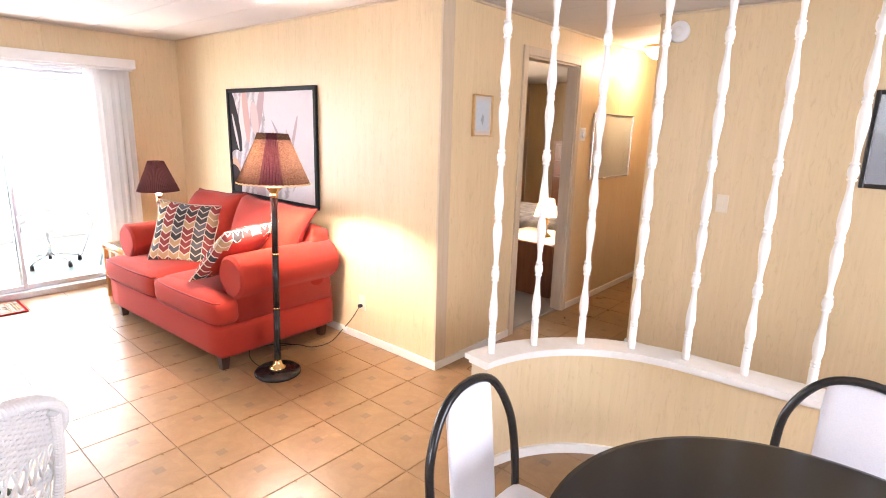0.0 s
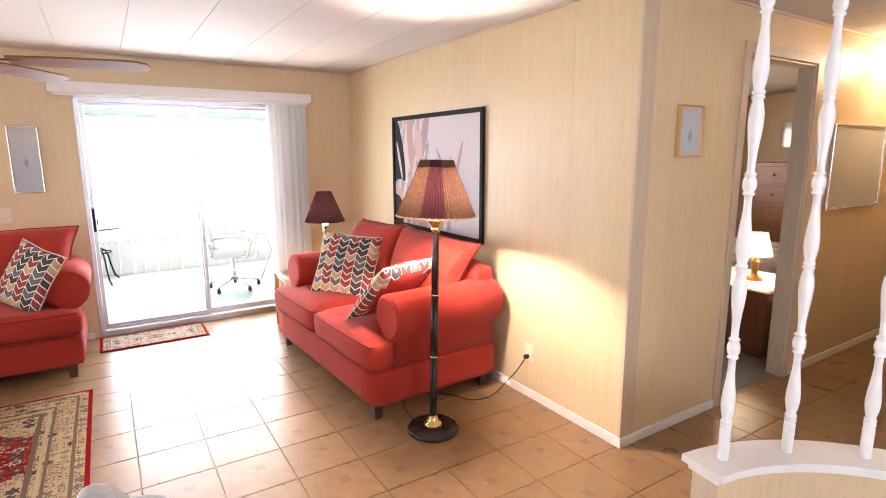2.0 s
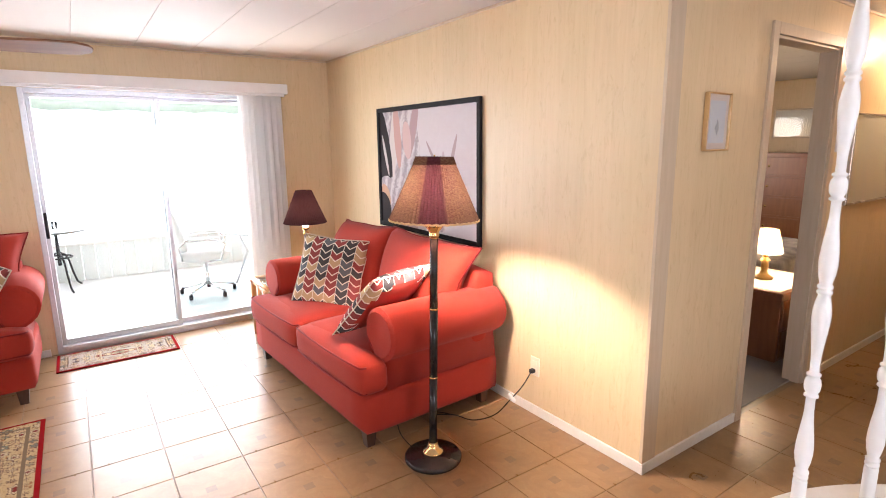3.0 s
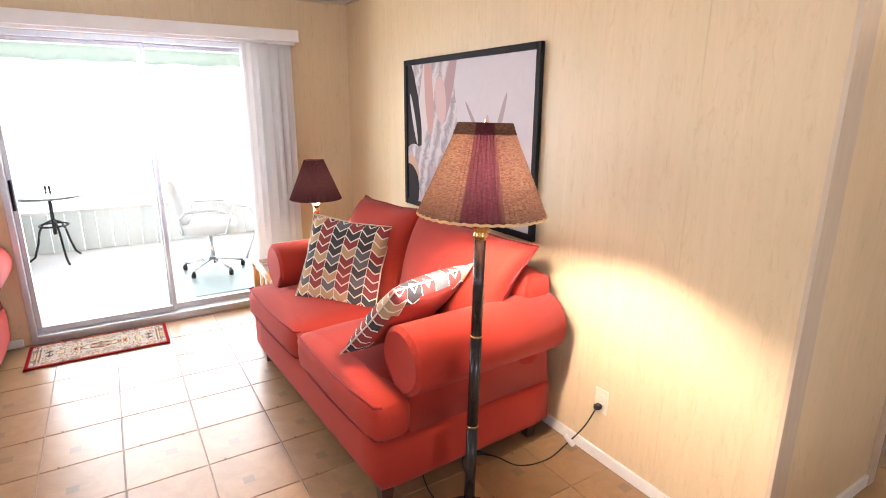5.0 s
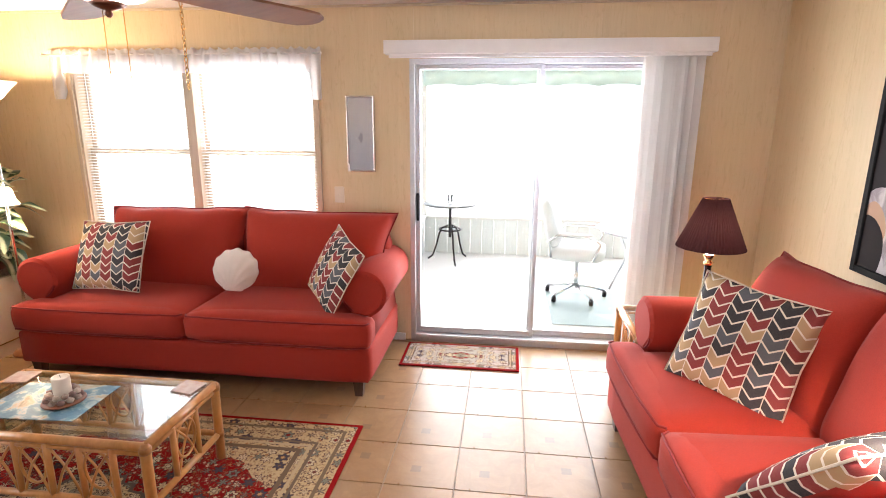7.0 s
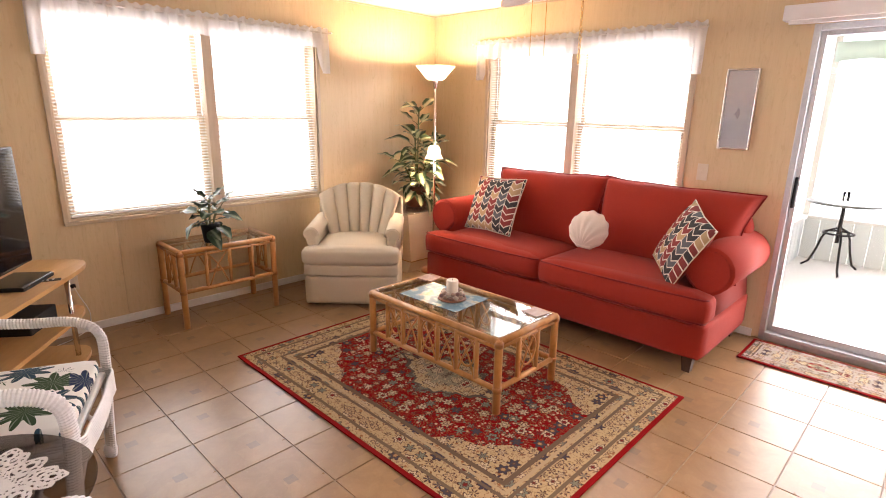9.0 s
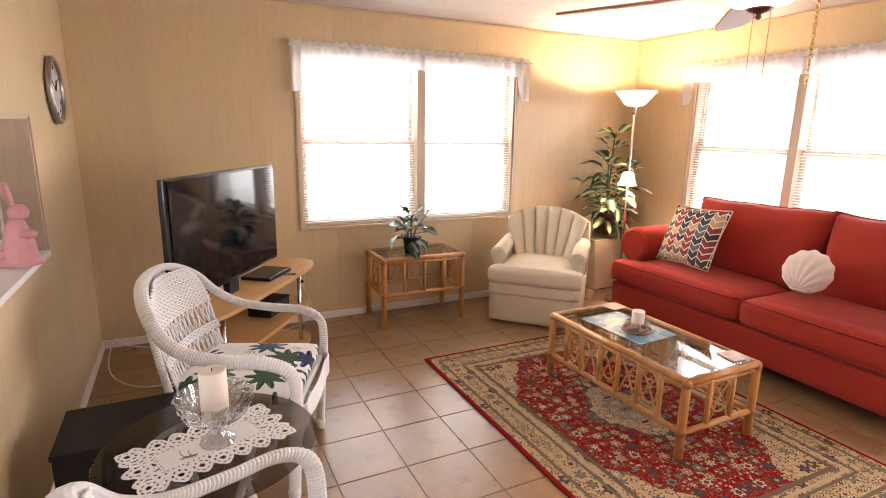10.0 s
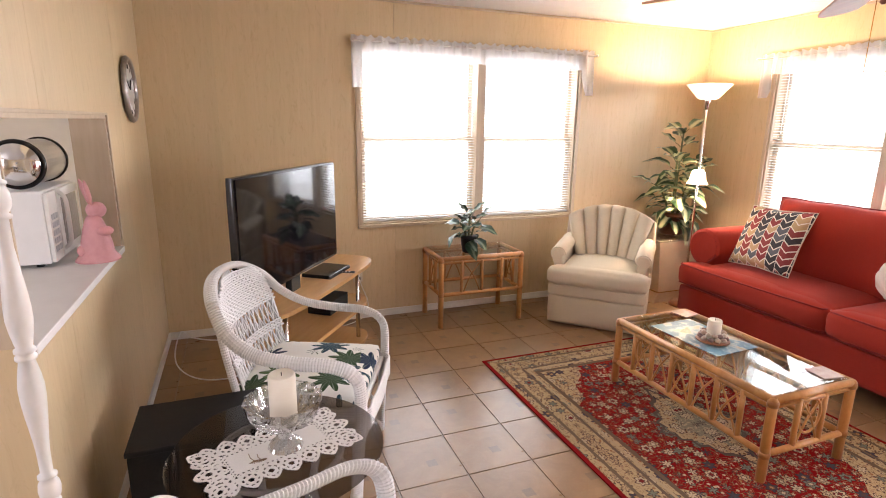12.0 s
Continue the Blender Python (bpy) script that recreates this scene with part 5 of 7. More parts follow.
# ---- cream armchair ----
def tub_chair(at, turn):
    """A barrel chair with a channelled fan back; faces -y."""
    c = thing("armchair", at, turn, "cream fabric tub armchair with a channelled shell back", "armchair")
    part("skirt", soft_box(bmesh.new(), 0.355, 0.345, 0.115, 0.018, 0.003, 10, Matrix.Translation((0, 0, 0.128)), wrinkle=0.003), CREAM, c, smooth=True)
    part("base_band", soft_box(bmesh.new(), 0.362, 0.352, 0.05, 0.022, 0.004, 10, Matrix.Translation((0, 0, 0.288))), CREAM, c, smooth=True)
    seat = part("seat_cushion", soft_box(bmesh.new(), 0.285, 0.30, 0.068, 0.04, 0.012, 12, Matrix.Translation((0, -0.06, 0.398)), crown=0.022), CREAM, c, smooth=True)
    part("cushion_front", soft_box(bmesh.new(), 0.368, 0.075, 0.068, 0.045, 0.008, 10, Matrix.Translation((0, -0.30, 0.397)), crown=0.006), CREAM, seat, smooth=True)
    # six channels that fan out over the back
    n, cols, rows = 6, 6, 14

    def back_at(u, g, bulge):
        top = 0.885 - 0.10 * abs(u) ** 2.4
        x = u * (0.215 + 0.125 * min(1.0, g) ** 0.75)
        y = 0.175 + 0.11 * g - 0.09 * u * u
        if g <= 1.0:
            z = 0.43 + (top - 0.43) * (1 - (1 - g) ** 1.25)
        else:
            z = top - 0.055 * (g - 1.0) * 4
            y += 0.10 * (g - 1.0) * 4
        return Vector((x, y - bulge, z + (0.3 * bulge if g > 0.9 else 0)))
    for i in range(n):
        bm, grid = bmesh.new(), []
        for j in range(rows + 1):
            g = 1.22 * j / rows
            line = []
            for k in range(cols + 1):
                f = k / cols
                u = -1 + 2 * (i + f) / n
                line.append(bm.verts.new(back_at(u, g, 0.030 * math.sqrt(max(0.0, 1 - (2 * f - 1) ** 2)))))
            for k in range(cols, -1, -1):
                u = -1 + 2 * (i + k / cols) / n
                p = back_at(u, min(g, 1.0), 0.0)
                line.append(bm.verts.new((p.x, p.y + 0.10, p.z - (0.055 if g > 1 else 0.02))))
            grid.append(line)
        m = len(grid[0])
        for p, q in zip(grid, grid[1:]):
            for k in range(m):
                bm.faces.new((p[k], p[(k + 1) % m], q[(k + 1) % m], q[k]))
        bm.faces.new(grid[0][::-1])
        bm.faces.new(grid[-1])
        bmesh.ops.recalc_face_normals(bm, faces=bm.faces)
        part("back_channel", bm, CREAM, c, smooth=True)
    bm, vs = bmesh.new(), []
    for i in range(29):
        u = -1 + 2 * i / 28
        p = back_at(u, 1.0, 0.0)
        vs.append((bm.verts.new((u * 0.35, 0.345 - 0.06 * u * u, 0.24)), bm.verts.new((u * 0.352, p.y + 0.085, 0.55)), bm.verts.new((p.x * 1.01, p.y + 0.105, p.z - 0.03))))
    for p, q in zip(vs, vs[1:]):
        for k in (0, 1):
            bm.faces.new((p[k], q[k], q[k + 1], p[k + 1]))
    ob = part("outer_back", bm, CREAM, c, smooth=True)
    ob.modifiers.new("thick", "SOLIDIFY").thickness = 0.03
    for s in (-1, 1):
        poly = [(0.0, 0.30), (0.0, 0.52)] + [(0.045 + 0.062 * math.cos(a), 0.545 + 0.058 * math.sin(a)) for a in (math.pi * (1.05 - 1.3 * i / 12) for i in range(13))] + [(0.075, 0.46), (0.08, 0.30)]
        bm = bmesh.new()
        prism(bm, [(s * (0.268 + x), z) for x, z in poly], -0.235, 0.24)
        bmesh.ops.recalc_face_normals(bm, faces=bm.faces)
        for f in [f for f in bm.faces if len(f.verts) > 6]:
            bmesh.ops.inset_region(bm, faces=[f], thickness=0.018, depth=0.014)
        for v in bm.verts:
            v.co.z += 0.06 * max(0.0, v.co.y) ** 1.3 * (v.co.z > 0.48) * 3
        arm = part("arm", bm, CREAM, c)
        for p in arm.data.polygons:
            p.use_smooth = len(p.vertices) <= 4
        ring = [(s * (0.313 + 0.056 * math.cos(a)), -0.238, 0.545 + 0.052 * math.sin(a)) for a in (math.pi * (1.05 - 1.3 * i / 14) for i in range(15))]
        part("piping", tube(bmesh.new(), ring, 0.005, 6), CREAM, arm, smooth=True)
    return c


tub_chair((-4.05, -2.305, 0), 135)


# ---- television and stand ----
def television(at, turn):
    c = thing("television", at, turn, "large flat black television switched off on its stand", "television")
    part("casing", soft_box(bmesh.new(), 0.535, 0.022, 0.302, 0.012, 0, 6, Matrix.Translation((0, 0.01, 0.40))), BLACK, c, smooth=False)
    part("rear_bulge", soft_box(bmesh.new(), 0.36, 0.03, 0.2, 0.025, 0, 6, Matrix.Translation((0, 0.05, 0.37))), BLACK_MATT, c, smooth=True)
    scr = nodes_of("screen_glass", 0.06, color=(0.006, 0.006, 0.008), spec=0.6)[0]
    part("screen", boxed(-0.518, 0.518, -0.0145, -0.012, 0.118, 0.688), scr, c, "dark glossy screen")
    part("stand_neck", boxed(-0.05, 0.05, 0.0, 0.04, 0.01, 0.12, bevel=0.004), BLACK_MATT, c)
    part("stand_foot", soft_box(bmesh.new(), 0.27, 0.12, 0.008, 0.007, 0, 6, Matrix.Translation((0, 0.01, 0.008))), BLACK, c)
    return c


def tv_stand(at, turn):
    c = thing("tv_stand", at, turn, "three-tier light wood television stand with metal posts", "stand")
    for z, w, d in ((0.05, 0.60, 0.20), (0.31, 0.60, 0.20), (0.575, 0.66, 0.22)):
        poly = [(w * math.copysign(abs(math.cos(a)) ** 0.35, math.cos(a)), d * math.copysign(abs(math.sin(a)) ** 0.6, math.sin(a))) for a in (2 * math.pi * i / 40 for i in range(40))]
        bm = bmesh.new()
        prism(bm, poly, 0, 0.022, Matrix.Translation((0, 0, z)) @ Matrix.Rotation(radians(90), 4, "X"))
        bmesh.ops.recalc_face_normals(bm, faces=bm.faces)
        part("shelf", bm, PINE, c)
    for x in (-0.45, 0.45):
        for y in (-0.13, 0.13):
            part("post", lathe(bmesh.new(), [(0.014, 0.0), (0.014, 0.555)], 14, Matrix.Translation((x, y, 0))), CHROME, c, smooth=True)
    return c


TVT = 180 + 54
tv_stand((-1.70, -2.06, 0), TVT)
television((-1.63, -1.885, 0.578), TVT + 2)
dvd = thing("dvd_player", (-1.84, -2.20, 0.578), TVT, "slim black disc player on the television stand", "player")
part("body", boxed(-0.14, 0.14, -0.10, 0.09, 0.002, 0.04, bevel=0.004), BLACK, dvd)
part("front_panel", boxed(-0.138, 0.138, -0.103, -0.100, 0.006, 0.036), BLACK_MATT, dvd)
rc = thing("remote_control", (-1.93, -2.17, 0.578), TVT + 20, "slim black remote control with small buttons", "remote")
part("body", boxed(-0.022, 0.022, -0.09, 0.09, 0.002, 0.022, bevel=0.005), BLACK_MATT, rc)
for i in range(6):
    for j in range(3):
        part("button", boxed(-0.014 + 0.011 * j, -0.008 + 0.011 * j, -0.06 + 0.022 * i, -0.05 + 0.022 * i, 0.0222, 0.024), ALU, rc)
rt = thing("router", (-1.86, -2.27, 0.313), TVT, "black set-top box with a short antenna on the lower shelf", "box")
part("body", boxed(-0.13, 0.13, -0.08, 0.08, 0.002, 0.10, bevel=0.006), BLACK_MATT, rt)
part("antenna", tube(bmesh.new(), [(-0.11, 0.07, 0.09), (-0.13, 0.08, 0.24)], 0.004, 6), BLACK_MATT, rt)


# ---- wicker chairs and glass table ----
def leaf_print():
    m, t, b = nodes_of("palm_print", 0.85, spec=0.15)
    v = coords(t)
    n = t.nodes.new("ShaderNodeTexVoronoi")
    n.inputs["Scale"].default_value = 6.2
    t.links.new(v, n.inputs["Vector"])
    s = t.nodes.new("ShaderNodeVectorMath")
    s.operation = "SUBTRACT"
    t.links.new(v, s.inputs[0])
    t.links.new(n.outputs["Position"], s.inputs[1])
    d = t.nodes.new("ShaderNodeSeparateXYZ")
    t.links.new(s.outputs[0], d.inputs[0])
    ang = maths(t, "ARCTAN2", d.outputs[1], d.outputs[0])
    fing = maths(t, "SINE", maths(t, "MULTIPLY", ang, 9.0))
    reach = maths(t, "MULTIPLY_ADD", fing, 0.13, 0.47)
    leaf = maths(t, "LESS_THAN", n.outputs["Distance"], reach)
    c = t.nodes.new("ShaderNodeSeparateColor")
    t.links.new(n.outputs["Color"], c.inputs[0])
    tone = steps(t, c.outputs[1], ((0, (0.03, 0.06, 0.025)), (0.28, (0.012, 0.024, 0.065)), (0.58, (0.09, 0.14, 0.055)), (0.76, (0.02, 0.05, 0.075))))
    rib = maths(t, "GREATER_THAN", maths(t, "SINE", maths(t, "MULTIPLY", ang, 18.0)), 0.85)
    tone = mixed(t, maths(t, "MULTIPLY", rib, 0.5), tone, (0.35, 0.40, 0.32))
    col = mixed(t, leaf, (0.74, 0.73, 0.68), tone)
    t.links.new(col, b.inputs["Base Color"])
    bump_of(t, b, noise_of(t, v, 220, 2), 0.3, 0.001)
    return m


PALM = leaf_print()


def wrapped(name, pts, r, parent, flat=1.75, pitch=0.0095):
    """A core bound with cane: a tube with fine rings."""
    fine = []
    P = [Vector(p) for p in pts]
    for a, b in zip(P, P[1:]):
        n = max(1, int((b - a).length / (pitch / 2)))
        fine += [a.lerp(b, i / n) for i in range(n)]
    fine.append(P[-1])
    rad = [r * (1.0 if i % 2 else 0.86) for i in range(len(fine))]
    return part(name, tube(bmesh.new(), fine, rad, 12, flat=flat), WICKER, parent)


def wicker_chair(at, turn):
    c = thing("wicker_chair", at, turn, "white woven wicker armchair with a leaf-print cushion", "chair", "wicker chairs")
    # bent rim: front leg, arm, arched back, arm, front leg
    half = [(0.275, -0.27, 0.0), (0.28, -0.285, 0.25), (0.285, -0.30, 0.46), (0.30, -0.285, 0.575), (0.315, -0.20, 0.625), (0.32, -0.05, 0.635), (0.315, 0.10, 0.66), (0.29, 0.21, 0.725), (0.235, 0.285, 0.825), (0.13, 0.335, 0.89)]
    path = [(-x, y, z) for x, y, z in half] + [(0, 0.345, 0.91)] + half[::-1]
    wrapped("arm_and_back_rim", spline(path, 7), 0.0165, c)
    for s in (-1, 1):
        wrapped("back_leg", [(s * 0.23, 0.25, 0.0), (s * 0.24, 0.235, 0.42)], 0.02, c, 1.0)
        wrapped("back_post", spline([(s * 0.245, 0.20, 0.40), (s * 0.262, 0.235, 0.62), (s * 0.235, 0.28, 0.80)], 5), 0.016, c, 1.0)
        for y, x in ((-0.27, 0.275), (0.25, 0.23)):
            part("foot", lathe(bmesh.new(), [(0.016, 0.0), (0.024, 0.006), (0.027, 0.035), (0.022, 0.055)], 14, Matrix.Translation((s * x, y, 0.0))), WICKER, c, smooth=True)
        part("side_rail", tube(bmesh.new(), [(s * 0.275, -0.28, 0.385), (s * 0.24, 0.235, 0.385)], 0.016, 8), WICKER, c, smooth=True)

    def at_back(u, z):
        w = 0.262 if z < 0.62 else 0.262 * math.sqrt(max(0.0, 1 - ((z - 0.62) / 0.29) ** 3)) + 0.004
        return Vector((u * w, 0.205 + 0.155 * (z - 0.40) / 0.57 - 0.05 * u * u, z))
    # close weave in bands with two open lattices between
    zs = []
    z = 0.42
    while z < 0.885:
        open_band = 0.47 < z < 0.555 or 0.60 < z < 0.69
        if not open_band:
            zs.append(z)
        z += 0.0095
    bm = bmesh.new()
    for i, z in enumerate(zs):
        pts = []
        for k in range(33):
            u = -1 + 2 * k / 32
            p = at_back(u, z)
            p.y += 0.004 * (1 if (k + i) % 2 else -1)
            pts.append(p)
        tube(bm, pts, 0.0052, 5)
    part("weave", bm, WICKER, c, "closely woven white cane", True)
    bm = bmesh.new()
    for k in range(17):
        u = -0.94 + 1.88 * k / 16
        top = 0.62 + 0.28 * max(0.0, 1 - abs(u) ** 2) ** 0.34
        tube(bm, [at_back(u if z < 0.62 else u * 1.0, z) for z in (0.40 + (top - 0.40) * j / 8 for j in range(9))], 0.0045, 5)
    part("rib", bm, WICKER, c, "upright canes", True)
    for z0, z1 in ((0.47, 0.555), (0.60, 0.69)):
        bm = bmesh.new()
        n = 15
        for k in range(n):
            u = -0.95 + 1.9 * k / (n - 1)
            for s in (-1, 1):
                v = u + s * 0.13
                if -1 < v < 1:
                    tube(bm, [at_back(u, z0 - 0.004), at_back(v, z1 + 0.004)], 0.0042, 5)
        part("lattice", bm, WICKER, c, "open crossed cane lattice", True)
    # seat apron and woven sides
    for j in range(9):
        z = 0.335 + 0.0105 * j
        part("apron_cane", tube(bmesh.new(), spline([(-0.235, 0.22, z), (-0.28, -0.27, z), (-0.15, -0.325, z - 0.01), (0.15, -0.325, z - 0.01), (0.28, -0.27, z), (0.235, 0.22, z)], 6), 0.0062, 5), WICKER, c, smooth=True)
    part("seat", boxed(-0.265, 0.265, -0.30, 0.235, 0.385, 0.41, bevel=0.01), WICKER, c)
    for s in (-1, 1):
        part("brace", tube(bmesh.new(), spline([(s * 0.27, -0.27, 0.15), (s * 0.16, -0.30, 0.30), (s * 0.02, -0.31, 0.335)], 6), 0.010, 7), WICKER, c, smooth=True)
        part("brace", tube(bmesh.new(), spline([(s * 0.277, -0.26, 0.14), (s * 0.268, -0.12, 0.30), (s * 0.255, 0.02, 0.34)], 6), 0.010, 7), WICKER, c, smooth=True)
    return c


def seat_pad(at, turn):
    ob = link("seat_pad", soft_box(bmesh.new(), 0.262, 0.262, 0.035, 0.03, 0.008, 10, crown=0.012), PALM, smooth=True)
    ob.matrix_basis = pose(*at, 0, 0, turn)
    return tagged(ob, "white chair cushion printed with green and blue palm leaves", "cushion", "palm cushions")


wk = wicker_chair((-1.595, -1.155, 0), -114)
seat_pad((-1.618, -1.145, 0.446), -114)
copy_thing(wk, pose(-1.54, 0.205, 0, 0, 0, -66))
seat_pad((-1.563, 0.195, 0.446), -66)

gt = thing("side_table", (-1.43, -0.515, 0), 0, "round smoked glass side table on pale bent legs", "table")
g = part("glass_top", lathe(bmesh.new(), [(0.33, 0.50), (0.335, 0.505), (0.33, 0.51)], 48), make_pane("smoked_glass", (0.55, 0.52, 0.50)), gt)
g.visible_shadow = False
part("ring", tube(bmesh.new(), [(0.2 * math.cos(a), 0.2 * math.sin(a), 0.488) for a in (2 * math.pi * i / 32 for i in range(32))], 0.010, 8, True), WICKER, gt, smooth=True)
for k in range(4):
    a = radians(30 + 90 * k)
    part("leg", tube(bmesh.new(), spline([(0.2 * math.cos(a), 0.2 * math.sin(a), 0.49), (0.12 * math.cos(a), 0.12 * math.sin(a), 0.28), (0.25 * math.cos(a), 0.25 * math.sin(a), 0.0)], 6), 0.013, 8), WICKER, gt, smooth=True)
bx = thing("black_cabinet", (-1.165, -0.835, 0), 0, "low black cabinet standing against the wall", "cabinet")
part("body", boxed(-0.20, 0.20, -0.155, 0.155, 0.0, 0.46, bevel=0.006), BLACK_MATT, bx)
part("top", boxed(-0.205, 0.205, -0.16, 0.16, 0.461, 0.48, bevel=0.004), BLACK_MATT, bx)


def doily(at, turn):
    """A lace runner: plain linen in the middle, petals with eyelets round it."""
    root = thing("lace_doily", at, turn, "white lace doily runner with scalloped edges", "doily")
    thread = surface("lace_thread", (0.84, 0.82, 0.78), (0.76, 0.74, 0.70), 200, 0.9, 0.5)
    cell, solid, verts, bm = 0.0031, set(), {}, bmesh.new()
    lobes = []
    for k in range(7):
        x = -0.186 + 0.062 * k
        for side in (-1, 1):
            lobes.append((x, side * (0.098 + 0.004 * (k % 2)), 0.5 * math.pi * side, 0.034))
    for k in range(3):
        for side in (-1, 1):
            lobes.append((side * (0.212 - 0.010 * abs(k - 1)), -0.066 + 0.066 * k, 0.0 if side > 0 else math.pi, 0.036))
    for sx in (-1, 1):
        for sy in (-1, 1):
            lobes.append((sx * 0.212, sy * 0.100, math.atan2(sy, sx), 0.032))
    for i in range(-86, 86):
        for j in range(-50, 50):
            x, y = (i + 0.5) * cell, (j + 0.5) * cell
            u, v = abs(x), abs(y)
            inner = max(u - 0.150, v - 0.052)
            ok = inner < 0
            if not ok and inner < 0.011:
                ok = math.sin(x * 420) * math.sin(y * 420) < 0.25
            elif not ok and u < 0.222 and v < 0.108:
                ok = math.sin(math.hypot(u - 0.18, v) * 330) > -0.35 or math.sin(x * 150 + y * 170) > 0.75
            for cx, cy, ang, r in lobes:
                dx, dy = x - cx, y - cy
                p = (dx * math.cos(ang) + dy * math.sin(ang)) / 1.18
                q = -dx * math.sin(ang) + dy * math.cos(ang)
                d = math.hypot(p, q * (1.0 + 0.5 * max(0.0, p / r))) / r
                if d < 1.0:
                    ok = d > 0.74 or 0.26 < d < 0.56 or (d >= 0.56 and math.sin(math.atan2(q, p) * 8) > 0.2)
            if ok:
                solid.add((i, j))
    for i, j in sorted(solid):
        q = []
        for a, b in ((i, j), (i + 1, j), (i + 1, j + 1), (i, j + 1)):
            if (a, b) not in verts:
                verts[a, b] = bm.verts.new((a * cell, b * cell, 0.0))
            q.append(verts[a, b])
        bm.faces.new(q)
    ob = part("lace", bm, thread, root)
    ob.modifiers.new("thread", "SOLIDIFY").thickness = 0.0014
    brown = surface("brown_embroidery", (0.26, 0.17, 0.10), (0.18, 0.11, 0.06), 200, 0.9, 0.4)
    for x0, y0, h in ((0.085, 0.0, 0.045), (0.065, 0.012, 0.034)):
        bm = bmesh.new()
        tube(bm, [(x0, y0 - h * 0.5, 0.0012), (x0 + 0.004, y0, 0.0012), (x0, y0 + h * 0.5, 0.0012)], 0.0011, 5)
        for k in range(6):
            a = radians(20 + 28 * k)
            tube(bm, [(x0, y0 + h * 0.5, 0.0012), (x0 + 0.017 * math.cos(a), y0 + h * 0.5 + 0.013 * math.sin(a), 0.0012)], 0.0013, 5)
        part("embroidered_palm", bm, brown, root, "small brown embroidered palm tree")
    return root


doily((-1.425, -0.50, 0.5125), 19.5)


def crystal_bowl(at):
    """A footed cut-glass bowl with facets and a scalloped rim."""
    bm, n, rings = bmesh.new(), 48, []
    prof = [(0.055, 0.0), (0.05, 0.012), (0.022, 0.035), (0.02, 0.055), (0.05, 0.075), (0.095, 0.10), (0.115, 0.14), (0.12, 0.165), (0.112, 0.165), (0.106, 0.14), (0.085, 0.108), (0.04, 0.088), (0.004, 0.084)]
    for j, (r, z) in enumerate(prof):
        ring = []
        for i in range(n):
            a = 2 * math.pi * i / n
            k = 1 + (0.02 * (1 if (i // 2 + j) % 2 else -1) if 3 < j < 8 else 0.02 * math.cos(12 * a))
            dz = 0.003 * abs(math.sin(6 * a)) if j in (7, 8) else 0
            ring.append(bm.verts.new((r * k * math.cos(a), r * k * math.sin(a), z + dz)))
        rings.append(ring)
    for a, b in zip(rings, rings[1:]):
        for i in range(n):
            bm.faces.new((a[i], a[(i + 1) % n], b[(i + 1) % n], b[i]))
    bm.faces.new(rings[0][::-1])
    bm.faces.new(rings[-1])
    ob = link("crystal_bowl", bm, make_pane("bowl_crystal", (0.96, 0.97, 0.97), 0.34))
    ob.location = at
    return tagged(ob, "footed cut-crystal bowl holding a candle", "bowl")


crystal_bowl((-1.45, -0.50, 0.5150))
candle((-1.45, -0.50, 0.600), 0.042, 0.165, "white pillar candle standing in the crystal bowl")


# ---- ceiling fan ----
def ceiling_fan(at, first):
    c = thing("ceiling_fan", at, first, "ceiling fan with five wooden blades and a bronze housing", "fan")
    bronze = surface("bronze", (0.16, 0.06, 0.035), (0.10, 0.035, 0.02), 30, 0.3, 0.05, metallic=0.7)
    blade_wood = surface("fan_blade_wood", (0.27, 0.12, 0.05), (0.19, 0.08, 0.035), 22, 0.55, 0.06, (0.12, 1, 1))
    part("canopy", lathe(bmesh.new(), [(0.02, 0.335), (0.05, 0.355), (0.07, 0.395), (0.072, 0.408)], 28), bronze, c, smooth=True)
    part("downrod", lathe(bmesh.new(), [(0.013, 0.10), (0.013, 0.345)], 12), bronze, c, smooth=True)
    part("motor_housing", lathe(bmesh.new(), [(0.07, -0.012), (0.10, -0.006), (0.12, 0.02), (0.12, 0.06), (0.08, 0.11), (0.03, 0.12)], 36), bronze, c, smooth=True)
    part("glass_bowl", lathe(bmesh.new(), [(0.03, -0.072), (0.08, -0.06), (0.11, -0.038), (0.118, -0.012)], 36), MILK, c, "lit white glass bowl", True)
    part("finial", lathe(bmesh.new(), [(0.004, -0.105), (0.01, -0.098), (0.007, -0.09), (0.03, -0.082), (0.042, -0.074), (0.03, -0.07)], 24), bronze, c, smooth=True)
    for k in range(5):
        m = pose(0, 0, 0, 0, 0, 72 * k)
        bm = bmesh.new()
        poly = [(0.17, -0.045), (0.30, -0.058), (0.55, -0.066), (0.63, -0.06), (0.67, -0.035), (0.68, 0.0), (0.67, 0.035), (0.63, 0.06), (0.55, 0.066), (0.30, 0.058), (0.17, 0.045)]
        prism(bm, poly, -0.004, 0.004, m @ pose(0, 0, -0.016, -10, 0, 0) @ Matrix.Rotation(radians(90), 4, "X"))
        bmesh.ops.recalc_face_normals(bm, faces=bm.faces)
        b = part("blade", bm, blade_wood, c)
        bm = bmesh.new()
        box(bm, 0.09, 0.21, -0.02, 0.02, -0.02, -0.013, 0.003, m)
        part("blade_iron", bm, bronze, b)
    for dx in (-0.03, 0.035):
        part("pull_chain", tube(bmesh.new(), [(dx, 0.01, -0.08), (dx, 0.01, -0.30)], 0.0012, 5), BRASS, c)
    return c


